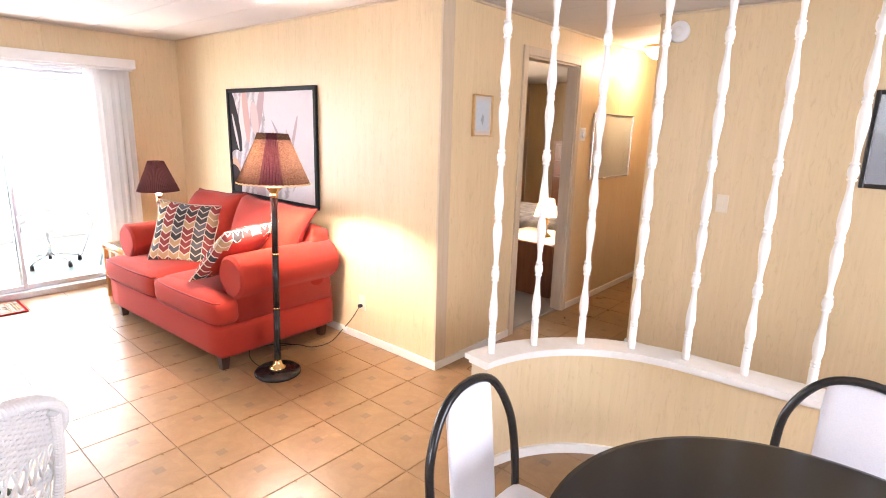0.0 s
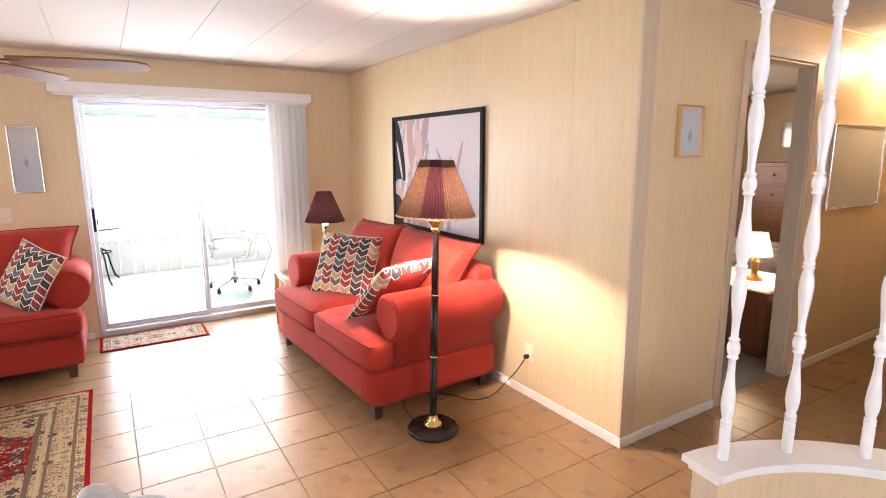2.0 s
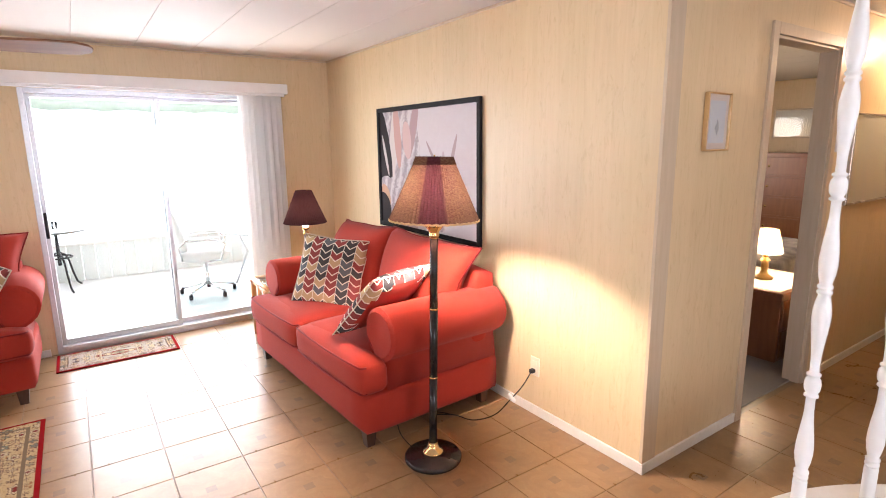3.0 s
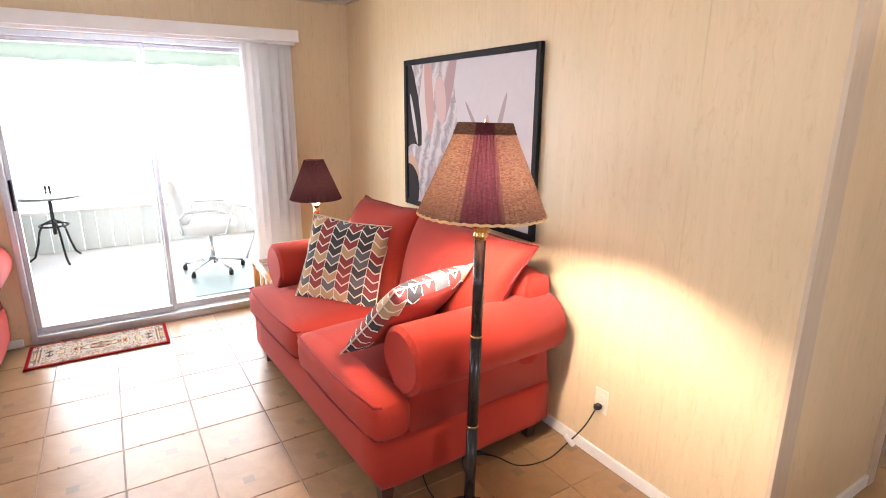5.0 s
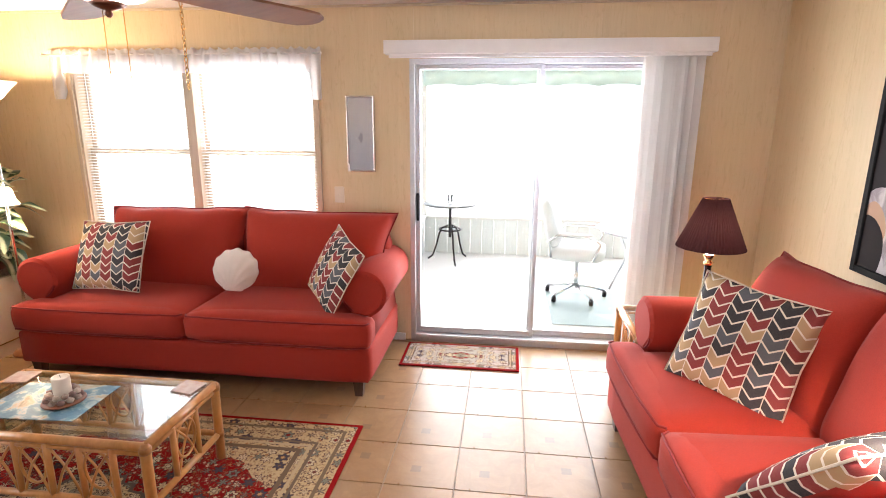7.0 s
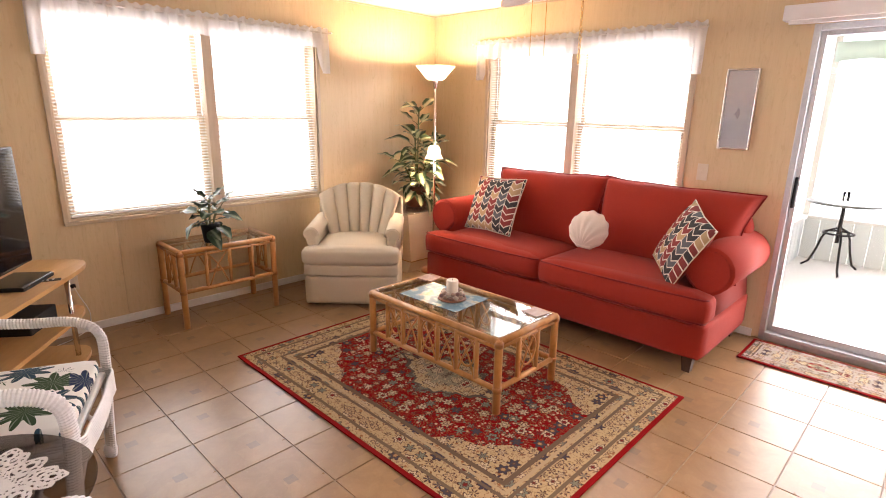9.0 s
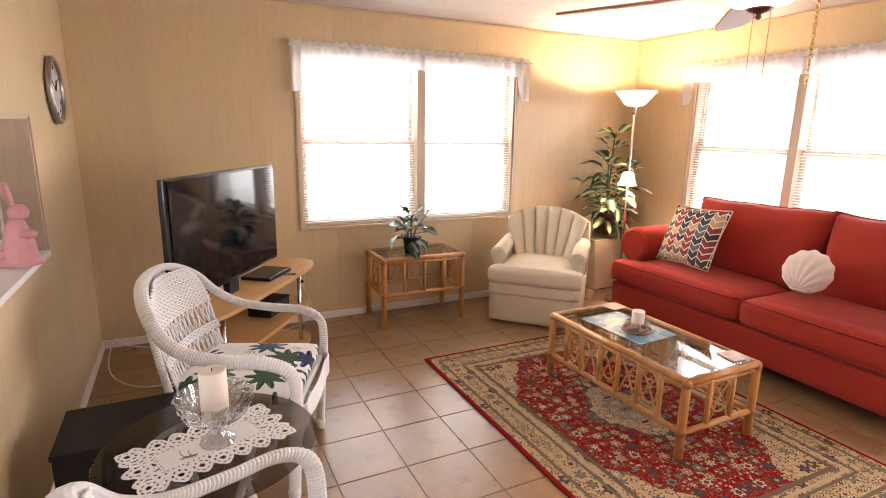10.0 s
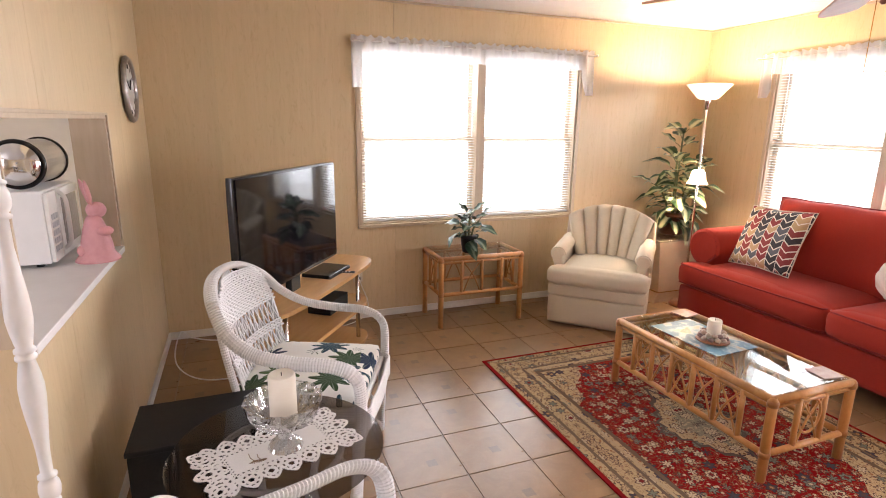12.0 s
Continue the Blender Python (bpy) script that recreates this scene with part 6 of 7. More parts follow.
ceiling_fan((-3.05, 0.05, 1.966), 80)
sc = thing("hanging_chain", (-4.42, -0.60, 0), 0, "pale decorative chain hanging from a ceiling hook", "chain")
part("hook", tube(bmesh.new(), [(0, 0, 2.375), (0, 0, 2.35), (0.01, 0, 2.34), (0.012, 0, 2.35)], 0.003, 6), BRASS, sc)
for i in range(22):
    z = 2.33 - 0.026 * i
    ring = [(0.008 * math.cos(a) * (i % 2), 0.008 * math.cos(a) * (1 - i % 2), z + 0.016 * math.sin(a)) for a in (2 * math.pi * j / 12 for j in range(12))]
    part("link", tube(bmesh.new(), ring, 0.0028, 5, True), BRASS, sc, smooth=True)


# ---- pictures, clock, plates ----
def abstract_art():
    m, t, b = nodes_of("abstract_art", 0.7, spec=0.15)
    v = coords(t)
    s = t.nodes.new("ShaderNodeSeparateXYZ")
    t.links.new(v, s.inputs[0])
    x, z = s.outputs[0], s.outputs[2]
    w = noise_of(t, v, 3.2, 3, 0.5, 0.8)
    w2 = noise_of(t, v, 9.0, 4, 0.6, 2.2)
    col = mixed(t, w2, (0.60, 0.565, 0.575), (0.55, 0.50, 0.51))

    def blob(cx, cz, rx, rz, lean, k=0.5):
        dx, dz = maths(t, "SUBTRACT", x, cx), maths(t, "SUBTRACT", z, cz)
        dx = maths(t, "ADD", dx, maths(t, "MULTIPLY", dz, lean))
        wob = maths(t, "MULTIPLY", maths(t, "SUBTRACT", w, 0.5), k)
        return maths(t, "LESS_THAN", maths(t, "ADD", maths(t, "ADD", maths(t, "POWER", maths(t, "ABSOLUTE", maths(t, "DIVIDE", dx, rx)), 2.0), maths(t, "POWER", maths(t, "ABSOLUTE", maths(t, "DIVIDE", dz, rz)), 2.0)), wob), 1.0)
    strokes = maths(t, "SINE", maths(t, "ADD", maths(t, "MULTIPLY", maths(t, "ADD", x, maths(t, "MULTIPLY", z, -0.35)), 60.0), maths(t, "MULTIPLY", w2, 9.0)))
    grey = mixed(t, maths(t, "MULTIPLY_ADD", strokes, 0.5, 0.5), (0.58, 0.54, 0.54), (0.33, 0.29, 0.30))
    pink = (0.50, 0.31, 0.27)
    tan = (0.50, 0.33, 0.22)
    black = (0.025, 0.02, 0.02)
    for mask, c in ((blob(-0.34, 0.1, 0.30, 0.62, 0.15, 0.9), grey), (blob(-0.13, 0.3, 0.05, 0.22, -0.3, 0.6), (0.40, 0.28, 0.28)), (blob(-0.22, -0.30, 0.10, 0.2, 0.5, 0.8), (0.46, 0.36, 0.37)), (blob(-0.45, 0.10, 0.06, 0.5, -0.2), (0.58, 0.52, 0.49)), (blob(-0.36, 0.26, 0.05, 0.26, 0.1, 0.8), pink), (blob(-0.22, 0.22, 0.06, 0.14, 0.1), (0.56, 0.40, 0.38)), (blob(-0.60, 0.16, 0.125, 0.36, 0.22, 0.5), black), (blob(-0.555, 0.10, 0.02, 0.16, 0.3, 0.2), (0.50, 0.45, 0.43)), (blob(-0.55, -0.16, 0.12, 0.10, 0.0), grey), (blob(-0.57, -0.22, 0.07, 0.09, 0.3), tan), (blob(-0.62, -0.36, 0.13, 0.16, 0.0), black), (blob(-0.33, -0.12, 0.19, 0.07, 0.25), grey), (blob(0.22, -0.28, 0.17, 0.16, -0.5), grey), (blob(0.16, 0.06, 0.018, 0.15, 0.75, 0.15), (0.36, 0.28, 0.29)), (blob(0.36, 0.08, 0.02, 0.17, -0.35, 0.15), (0.40, 0.31, 0.31)), (blob(0.27, 0.02, 0.02, 0.12, 0.1, 0.15), (0.46, 0.37, 0.38))):
        col = mixed(t, mask, col, c)
    t.links.new(col, b.inputs["Base Color"])
    return m


def washed_print(name, top, bottom, ink):
    m, t, b = nodes_of(name, 0.25)
    v = coords(t)
    s = t.nodes.new("ShaderNodeSeparateXYZ")
    t.links.new(v, s.inputs[0])
    n = noise_of(t, v, 8, 4, 0.6, 1.0)
    col = mixed(t, ramp_of(t, maths(t, "ADD", maths(t, "MULTIPLY", s.outputs[2], 2.2), n), ((0.35, (0, 0, 0)), (0.75, (1, 1, 1)))), bottom, top)
    blot = maths(t, "LESS_THAN", maths(t, "ADD", maths(t, "ADD", maths(t, "ABSOLUTE", maths(t, "MULTIPLY", s.outputs[0], 1.6)), maths(t, "ABSOLUTE", maths(t, "ADD", s.outputs[2], 0.03))), maths(t, "MULTIPLY", n, 0.09)), 0.085)
    col = mixed(t, maths(t, "MULTIPLY", blot, 0.6), col, ink)
    t.links.new(col, b.inputs["Base Color"])
    return m


def picture(name, axis, at, face, a, b, lo, hi, w, mat_frame, art, label, mount=0.0, mount_mat=None):
    """A framed picture on a wall; its local front is -y."""
    u, z = (a + b) / 2, (lo + hi) / 2
    turn = {("y", -1): 0, ("y", 1): 180, ("x", 1): 90, ("x", -1): -90}[axis, face]
    pos = (u, at, z) if axis == "y" else (at, u, z)
    c = thing(name, pos, turn, label, "picture")
    hx, hz, d = (b - a) / 2, (hi - lo) / 2, 0.026
    for nm, x0, x1, z0, z1 in (("frame_side", -hx, -hx + w, -hz, hz), ("frame_side", hx - w, hx, -hz, hz), ("frame_rail", -hx + w, hx - w, hz - w, hz), ("frame_rail", -hx + w, hx - w, -hz, -hz + w)):
        part(nm, boxed(x0, x1, -d, -0.002, z0, z1, bevel=0.004), mat_frame, c)
    if mount:
        part("mount", boxed(-hx + w, hx - w, -0.012, -0.004, -hz + w, hz - w), mount_mat, c)
    part("print", boxed(-hx + w + mount, hx - w - mount, -0.0145, -0.0125, -hz + w + mount, hz - w - mount), art, c)
    if name == "painting":
        return c
    g = part("glazing", boxed(-hx + w, hx - w, -0.0185, -0.0175, -hz + w, hz - w), PANE, c)
    g.visible_shadow = False
    return c


GOLD = surface("gilt", (0.72, 0.50, 0.26), (0.60, 0.40, 0.18), 60, 0.3, 0.1, metallic=0.8)
SILVER = surface("silver_frame", (0.70, 0.66, 0.62), (0.60, 0.56, 0.52), 60, 0.25, 0.05, metallic=0.8)
MOUNT = surface("pink_mount", (0.70, 0.58, 0.55), (0.66, 0.54, 0.51), 60, 0.7)
picture("painting", "y", N, -1, -4.48, -3.135, 0.935, 1.878, 0.034, surface("ebony_frame", (0.012, 0.011, 0.011), (0.018, 0.016, 0.016), 60, 0.6, 0.05, spec=0.12), abstract_art(), "large abstract painting of dark and pink shapes in a black frame")
picture("picture", "x", H, 1, 3.01, 3.215, 1.545, 1.812, 0.009, GOLD, washed_print("small_print", (0.62, 0.64, 0.72), (0.60, 0.62, 0.70), (0.22, 0.24, 0.30)), "small gilt-framed print with a pink mount", 0.028, MOUNT)
picture("picture", "x", H, 1, 4.74, 5.60, 1.165, 1.758, 0.012, SILVER, washed_print("hall_print", (0.66, 0.62, 0.56), (0.58, 0.52, 0.46), (0.40, 0.36, 0.34)), "large pale print behind glass in a silver frame")
picture("picture", "x", W, 1, -0.102, 0.098, 1.27, 1.79, 0.012, SILVER, washed_print("tall_print", (0.60, 0.53, 0.54), (0.50, 0.47, 0.52), (0.24, 0.20, 0.26)), "tall narrow print of pale shapes in a silver frame")
picture("picture", "y", NOOK_N, -1, 0.085, 0.60, 1.33, 1.86, 0.025, BLACK, washed_print("nook_print", (0.5, 0.5, 0.55), (0.3, 0.3, 0.35), (0.1, 0.1, 0.12)), "dark-framed print on the panelled wall")


def wall_clock(at):
    c = thing("wall_clock", at, -90, "round silver wall clock with black Roman numerals", "clock")
    back = Matrix.Rotation(radians(90), 4, "X")
    part("rim", lathe(bmesh.new(), [(0.150, 0.002), (0.172, 0.008), (0.176, 0.02), (0.165, 0.034), (0.148, 0.03), (0.146, 0.016)], 48, back, caps=False), surface("pewter", (0.42, 0.39, 0.36), (0.30, 0.28, 0.26), 50, 0.3, 0.1, metallic=0.8), c, smooth=True)
    part("dial", lathe(bmesh.new(), [(0.15, 0.004), (0.15, 0.017)], 48, back), surface("clock_dial", (0.70, 0.68, 0.64), (0.64, 0.62, 0.58), 20, 0.4), c)
    ink = BLACK_MATT
    for i, word in enumerate(("XII", "I", "II", "III", "IIII", "V", "VI", "VII", "VIII", "IX", "X", "XI")):
        cu = bpy.data.curves.new("numeral", "FONT")
        cu.body, cu.size, cu.align_x, cu.align_y, cu.extrude = word, 0.034, "CENTER", "CENTER", 0.0006
        cu.materials.append(ink)
        ob = new("numeral", cu)
        ob.parent = c
        a = radians(90 - 30 * i)
        ob.matrix_basis = Matrix.Translation((0.118 * math.cos(a), -0.0185, 0.118 * math.sin(a))) @ Matrix.Rotation(radians(90), 4, "X") @ Matrix.Rotation(a - radians(90), 4, "Z")
    for ang, ln, w in ((35, 0.065, 0.006), (300, 0.10, 0.004)):
        a = radians(90 - ang)
        part("hand", tube(bmesh.new(), [(0, -0.021, 0), (ln * math.cos(a), -0.021, ln * math.sin(a))], w / 2, 6), ink, c)
    return c


wall_clock((E, -2.33, 1.68))


def wall_plate(name, axis, at, face, u, z, kind, label, plug=False):
    turn = {("y", -1): 0, ("y", 1): 180, ("x", 1): 90, ("x", -1): -90}[axis, face]
    c = thing(name, (u, at, z) if axis == "y" else (at, u, z), turn, label, kind)
    ivory = surface("ivory_plate", (0.72, 0.65, 0.52), (0.68, 0.60, 0.47), 20, 0.35, 0.02)
    part("plate", boxed(-0.036, 0.036, -0.007, -0.001, -0.058, 0.058, bevel=0.003), ivory, c)
    if kind == "switch":
        part("toggle", boxed(-0.005, 0.005, -0.018, -0.007, -0.004, 0.012, bevel=0.002), ivory, c)
    else:
        for s in (-1, 1):
            part("socket", boxed(-0.017, 0.017, -0.0095, -0.0072, s * 0.022 - 0.013, s * 0.022 + 0.013, bevel=0.001), ivory, c)
    if plug:
        part("plug", soft_box(bmesh.new(), 0.014, 0.016, 0.012, 0.006, 0, 5, Matrix.Translation((0, -0.026, -0.022))), BLACK_MATT, c, "black plug", True)
    return c


wall_plate("light_switch", "x", W, 1, -0.176, 1.10, "switch", "ivory light switch on the panelled wall")
wall_plate("power_outlet", "y", N, -1, -2.637, 0.30, "outlet", "ivory outlet with a black plug above the baseboard", True)
wall_plate("power_outlet", "y", S, 1, -2.185, 0.36, "outlet", "ivory outlet with a black plug under the window", True)
wall_plate("light_switch", "y", NOOK_N, -1, -0.60, 1.16, "switch", "ivory light switch beside the hall")


def cable(pts, r, mat, label):
    ob = link("cable", tube(bmesh.new(), spline(pts, 8), r, 6), mat, smooth=True)
    return tagged(ob, label, "cable")


cable([(-2.637, N - 0.03, 0.278), (-2.64, N - 0.10, 0.20), (-2.67, N - 0.17, 0.12), (-2.72, N - 0.24, 0.03), (-2.78, 2.36, 0.006), (-2.90, 2.30, 0.006), (-2.96, 2.18, 0.006), (-2.80, 2.10, 0.006), (-2.66, 2.02, 0.006), (-2.60, 1.98, 0.02)], 0.0035, BLACK_MATT, "black lamp cord from the outlet across the tiles")
cable([(-2.90, 2.30, 0.007), (-3.0, 2.22, 0.007), (-3.06, 2.05, 0.007), (-3.0, 1.98, 0.007), (-2.86, 1.93, 0.007), (-2.70, 1.92, 0.007)], 0.003, BLACK_MATT, "loose black cord on the tiles")
cable([(-2.185, S + 0.03, 0.34), (-2.20, S + 0.09, 0.28), (-2.24, S + 0.10, 0.16), (-2.22, S + 0.08, 0.05), (-2.12, S + 0.10, 0.006), (-1.98, S + 0.16, 0.006)], 0.003, VINYL, "thin white cord hanging from the outlet")
cable([(-1.30, -2.70, 0.006), (-1.10, -2.78, 0.006), (-0.98, -2.76, 0.05), (-0.93, -2.70, 0.12), (-0.90, -2.55, 0.05), (-0.93, -2.38, 0.006), (-1.05, -2.18, 0.006), (-1.22, -2.12, 0.006), (-1.40, -2.20, 0.006)], 0.0045, VINYL, "looped white cord on the floor in the corner")
INLINE = tagged(link("cord_switch", soft_box(bmesh.new(), 0.03, 0.012, 0.01, 0.008, 0, 5, pose(-2.665, N - 0.16, 0.135, 0, 40, 20)), VINYL, smooth=True), "white in-line switch on the lamp cord", "switch")


# ---- curved half wall with turned spindles ----
CX, CY, RAD = -0.30, 1.965, 0.755
HALF_TOP = 0.565


def rail_at(s):
    """A point and outward normal along the half wall, s in metres from its free end."""
    a0 = radians(172)
    length = RAD * (a0 - radians(90))
    if s < length:
        a = a0 - s / RAD
        return Vector((CX + RAD * math.cos(a), CY + RAD * math.sin(a), 0)), Vector((math.cos(a), math.sin(a), 0))
    k = s - length
    return Vector((CX + k, CY + RAD + 0.06 * k, 0)), Vector((-0.06, 1, 0)).normalized()


RAIL_LEN = RAD * radians(82) + 1.55


def swept(w0, w1, z0, z1, s0=0.0, s1=RAIL_LEN, n=48):
    bm, rows = bmesh.new(), []
    for i in range(n + 1):
        p, o = rail_at(s0 + (s1 - s0) * i / n)
        rows.append([bm.verts.new(p + o * w + Vector((0, 0, z))) for w, z in ((w0, z0), (w1, z0), (w1, z1), (w0, z1))])
    for a, b in zip(rows, rows[1:]):
        for k in range(4):
            bm.faces.new((a[k], a[(k + 1) % 4], b[(k + 1) % 4], b[k]))
    bm.faces.new(rows[0][::-1])
    bm.faces.new(rows[-1])
    bmesh.ops.recalc_face_normals(bm, faces=bm.faces)
    return bm


hw = structure(new("half_wall"), "curved low panelled wall with a white cap")
part("panel", swept(-0.035, 0.035, 0.0, HALF_TOP - 0.03), PANELLING, hw, "pale wood-grain panel")
part("end_post", swept(-0.042, 0.042, 0.0, HALF_TOP - 0.03, -0.016, 0.0, 2), CASING, hw)
part("cap", swept(-0.075, 0.075, HALF_TOP - 0.012, HALF_TOP + 0.012, -0.03, RAIL_LEN), WHITE, hw, "white painted cap")
part("cap_moulding", swept(-0.055, 0.055, HALF_TOP - 0.03, HALF_TOP - 0.012, -0.022, RAIL_LEN), WHITE, hw)
part("shoe_moulding", swept(-0.05, 0.05, 0.001, 0.05, 0.0, RAIL_LEN), WHITE, hw)


def spindle_mesh(z0, z1):
    """A turned baluster that runs to the ceiling: vases, beads and coves."""
    half = (z1 - 0.12 - z0 - 0.125) / 6
    prof = [(0.0205, z0), (0.0215, z0 + 0.004), (0.0215, z0 + 0.105), (0.018, z0 + 0.112)]
    double_ring = ((0.0165, -0.014), (0.022, -0.010), (0.022, -0.004), (0.0165, 0.0), (0.022, 0.004), (0.022, 0.010), (0.0165, 0.014))
    ball = ((0.0135, -0.036), (0.021, -0.032), (0.021, -0.027), (0.0155, -0.024), (0.0225, -0.014), (0.0245, 0.0), (0.0225, 0.014), (0.0155, 0.024), (0.021, 0.027), (0.021, 0.032), (0.0135, 0.036))
    vase = ((0.023, 0.035), (0.0265, 0.055), (0.0262, 0.075), (0.023, 0.105), (0.0175, 0.140), (0.0140, 0.170))
    for i in range(7):
        z = z0 + 0.125 + half * i
        knop = ball if i % 2 else double_ring
        prof += [(r, z + q) for r, q in knop]
        if i < 6:
            k = half / 0.24
            prof += [(r, z + (half - q * k if i % 2 else q * k)) for r, q in (vase[::-1] if i % 2 else vase)]
    prof += [(0.018, z1 - 0.105), (0.0215, z1 - 0.098), (0.0215, z1)]
    bm = lathe(bmesh.new(), [(r * 0.80, z) for r, z in prof], 16)
    me = bpy.data.meshes.new("spindle")
    bm.to_mesh(me)
    bm.free()
    me.materials.append(WHITE)
    for p in me.polygons:
        p.use_smooth = True
    return me


SPINDLE = spindle_mesh(HALF_TOP + 0.012, CEIL)
for i in range(11):
    p, o = rail_at(0.065 + 0.242 * i)
    ob = new("spindle", SPINDLE)
    ob.parent = hw
    ob.location = (p.x, p.y, 0)
# the short stub beside the pass-through
st2 = structure(new("half_wall_kitchen"), "short curved stub of half wall with one white spindle")


def stub(w0, w1, z0, z1):
    bm, rows = bmesh.new(), []
    P = spline([(-0.79, -0.497, 0), (-0.87, -0.36, 0), (-0.94, -0.18, 0), (-0.985, 0.01, 0)], 6)
    for i, p in enumerate(P):
        d = (P[min(i + 1, len(P) - 1)] - P[max(i - 1, 0)]).normalized()
        o = Vector((-d.y, d.x, 0))
        rows.append([bm.verts.new(p + o * w + Vector((0, 0, z))) for w, z in ((w0, z0), (w1, z0), (w1, z1), (w0, z1))])
    for a, b in zip(rows, rows[1:]):
        for k in range(4):
            bm.faces.new((a[k], a[(k + 1) % 4], b[(k + 1) % 4], b[k]))
    bm.faces.new(rows[0][::-1])
    bm.faces.new(rows[-1])
    bmesh.ops.recalc_face_normals(bm, faces=bm.faces)
    return bm


part("panel", stub(-0.035, 0.035, 0.0, 0.376), PANELLING, st2)
part("cap", stub(-0.075, 0.075, 0.376, 0.400), WHITE, st2)
ob = new("spindle", spindle_mesh(0.400, CEIL))
ob.parent = st2
ob.location = (-0.975, -0.04, 0)

# ---- dining corner ----
dt = thing("dining_table", (0.32, 1.36, 0), 0, "round black lacquered dining table on a pedestal", "table")
part("tabletop", lathe(bmesh.new(), [(0.53, 0.705), (0.555, 0.71), (0.56, 0.725), (0.555, 0.738), (0.54, 0.741)], 72), BLACK, dt, smooth=False)
part("pedestal", lathe(bmesh.new(), [(0.05, 0.03), (0.05, 0.66), (0.14, 0.704)], 28), BLACK, dt, smooth=True)
for k in range(4):
    a = radians(45 + 90 * k)
    part("foot", tube(bmesh.new(), spline([(0.03 * math.cos(a), 0.03 * math.sin(a), 0.14), (0.2 * math.cos(a), 0.2 * math.sin(a), 0.07), (0.34 * math.cos(a), 0.34 * math.sin(a), 0.02)], 5), 0.02, 10), BLACK, dt, smooth=True)


def cafe_chair(at, turn):
    """A bent black tube chair with a pale padded back; faces -y."""
    c = thing("dining_chair", at, turn, "black bent-tube dining chair with a pale upholstered back", "chair", "dining chairs")
    pale = make_fabric("pale_damask", (0.72, 0.72, 0.76), 0.9, 0.6)
    hoop = spline([(-0.20, 0.20, 0.42), (-0.20, 0.215, 0.58), (-0.185, 0.235, 0.73), (-0.11, 0.25, 0.85), (0.0, 0.255, 0.885), (0.11, 0.25, 0.85), (0.185, 0.235, 0.73), (0.20, 0.215, 0.60), (0.20, 0.20, 0.42)], 6)
    part("back_hoop", tube(bmesh.new(), hoop, 0.0135, 10), BLACK, c, smooth=True)
    part("back_pad", soft_box(bmesh.new(), 0.098, 0.012, 0.215, 0.011, 0.004, 8, pose(0, 0.235, 0.65, -6)), pale, c, smooth=True)
    part("seat", soft_box(bmesh.new(), 0.21, 0.21, 0.03, 0.025, 0.008, 8, Matrix.Translation((0, 0, 0.45))), pale, c, smooth=True)
    for s in (-1, 1):
        for y0, y1 in ((-0.17, -0.21), (0.19, 0.24)):
            part("leg", tube(bmesh.new(), [(s * 0.18, y0, 0.43), (s * 0.20, y1, 0.0)], 0.012, 10), BLACK, c, smooth=True)
    return c


dc = cafe_chair((-0.305, 1.352, 0), -90 + 180)
copy_thing(dc, pose(0.31, 1.92, 0, 0, 0, 0))

# ---- hall and bedroom ----
hl = thing("ceiling_light", (-1.62, 5.41, CEIL), 0, "lit round white glass ceiling light in the hall", "light")
part("pan", lathe(bmesh.new(), [(0.13, -0.02), (0.14, -0.012), (0.14, -0.001)], 36), BRASS, hl, smooth=True)
part("glass", lathe(bmesh.new(), [(0.01, -0.115), (0.06, -0.108), (0.105, -0.08), (0.125, -0.045), (0.128, -0.02)], 36), MILK, hl, "lit white glass", True)
sm = thing("smoke_alarm", (-1.0, NOOK_N, 2.25), 0, "round white smoke alarm high on the wall", "alarm")
part("body", lathe(bmesh.new(), [(0.065, 0.002), (0.068, 0.02), (0.055, 0.034), (0.02, 0.038)], 32, Matrix.Rotation(radians(90), 4, "X")), VINYL, sm, smooth=True)
part("sensor_ring", lathe(bmesh.new(), [(0.03, 0.036), (0.032, 0.04), (0.028, 0.042)], 24, Matrix.Rotation(radians(90), 4, "X")), WHITE, sm, smooth=True)
th = thing("thermostat", (H, 4.56, 1.57), 90, "small ivory thermostat on the hall wall", "thermostat")
part("base", boxed(-0.045, 0.045, -0.012, -0.001, -0.055, 0.055, bevel=0.004), VINYL, th)
part("dial", lathe(bmesh.new(), [(0.03, 0.012), (0.028, 0.028), (0.01, 0.03)], 24, Matrix.Rotation(radians(90), 4, "X")), WHITE, th, smooth=True)
dr = structure(new("door_hall_end"), "pale grey flush door standing slightly open")
dr.matrix_basis = pose(-1.80, 6.30, 0, 0, 0, 8)
leafd = part("door_leaf", boxed(0, 0.60, 0.0, 0.035, 0.012, 2.04, bevel=0.003), surface("door_paint", (0.66, 0.62, 0.57), (0.61, 0.57, 0.52), 14, 0.4, 0.05), dr)
part("knob", lathe(bmesh.new(), [(0.012, 0.0), (0.012, 0.025), (0.027, 0.04), (0.024, 0.058), (0.006, 0.062)], 20, pose(0.515, 0, 0.95, 90, 0, 0)), BRASS, leafd, smooth=True)
for z in (0.25, 1.0, 1.8):
    part("hinge", boxed(-0.008, 0.004, -0.006, 0.006, z - 0.045, z + 0.045), BRASS, leafd)
nd = structure(new("door_bedroom"), "tan wooden door folded back into the bedroom")
nd.matrix_basis = pose(H - 0.15, 3.61, 0, 0, 0, -95)
leafb = part("door_leaf", boxed(0, 0.76, 0.0, 0.035, 0.012, 2.09, bevel=0.003), CASING, nd)
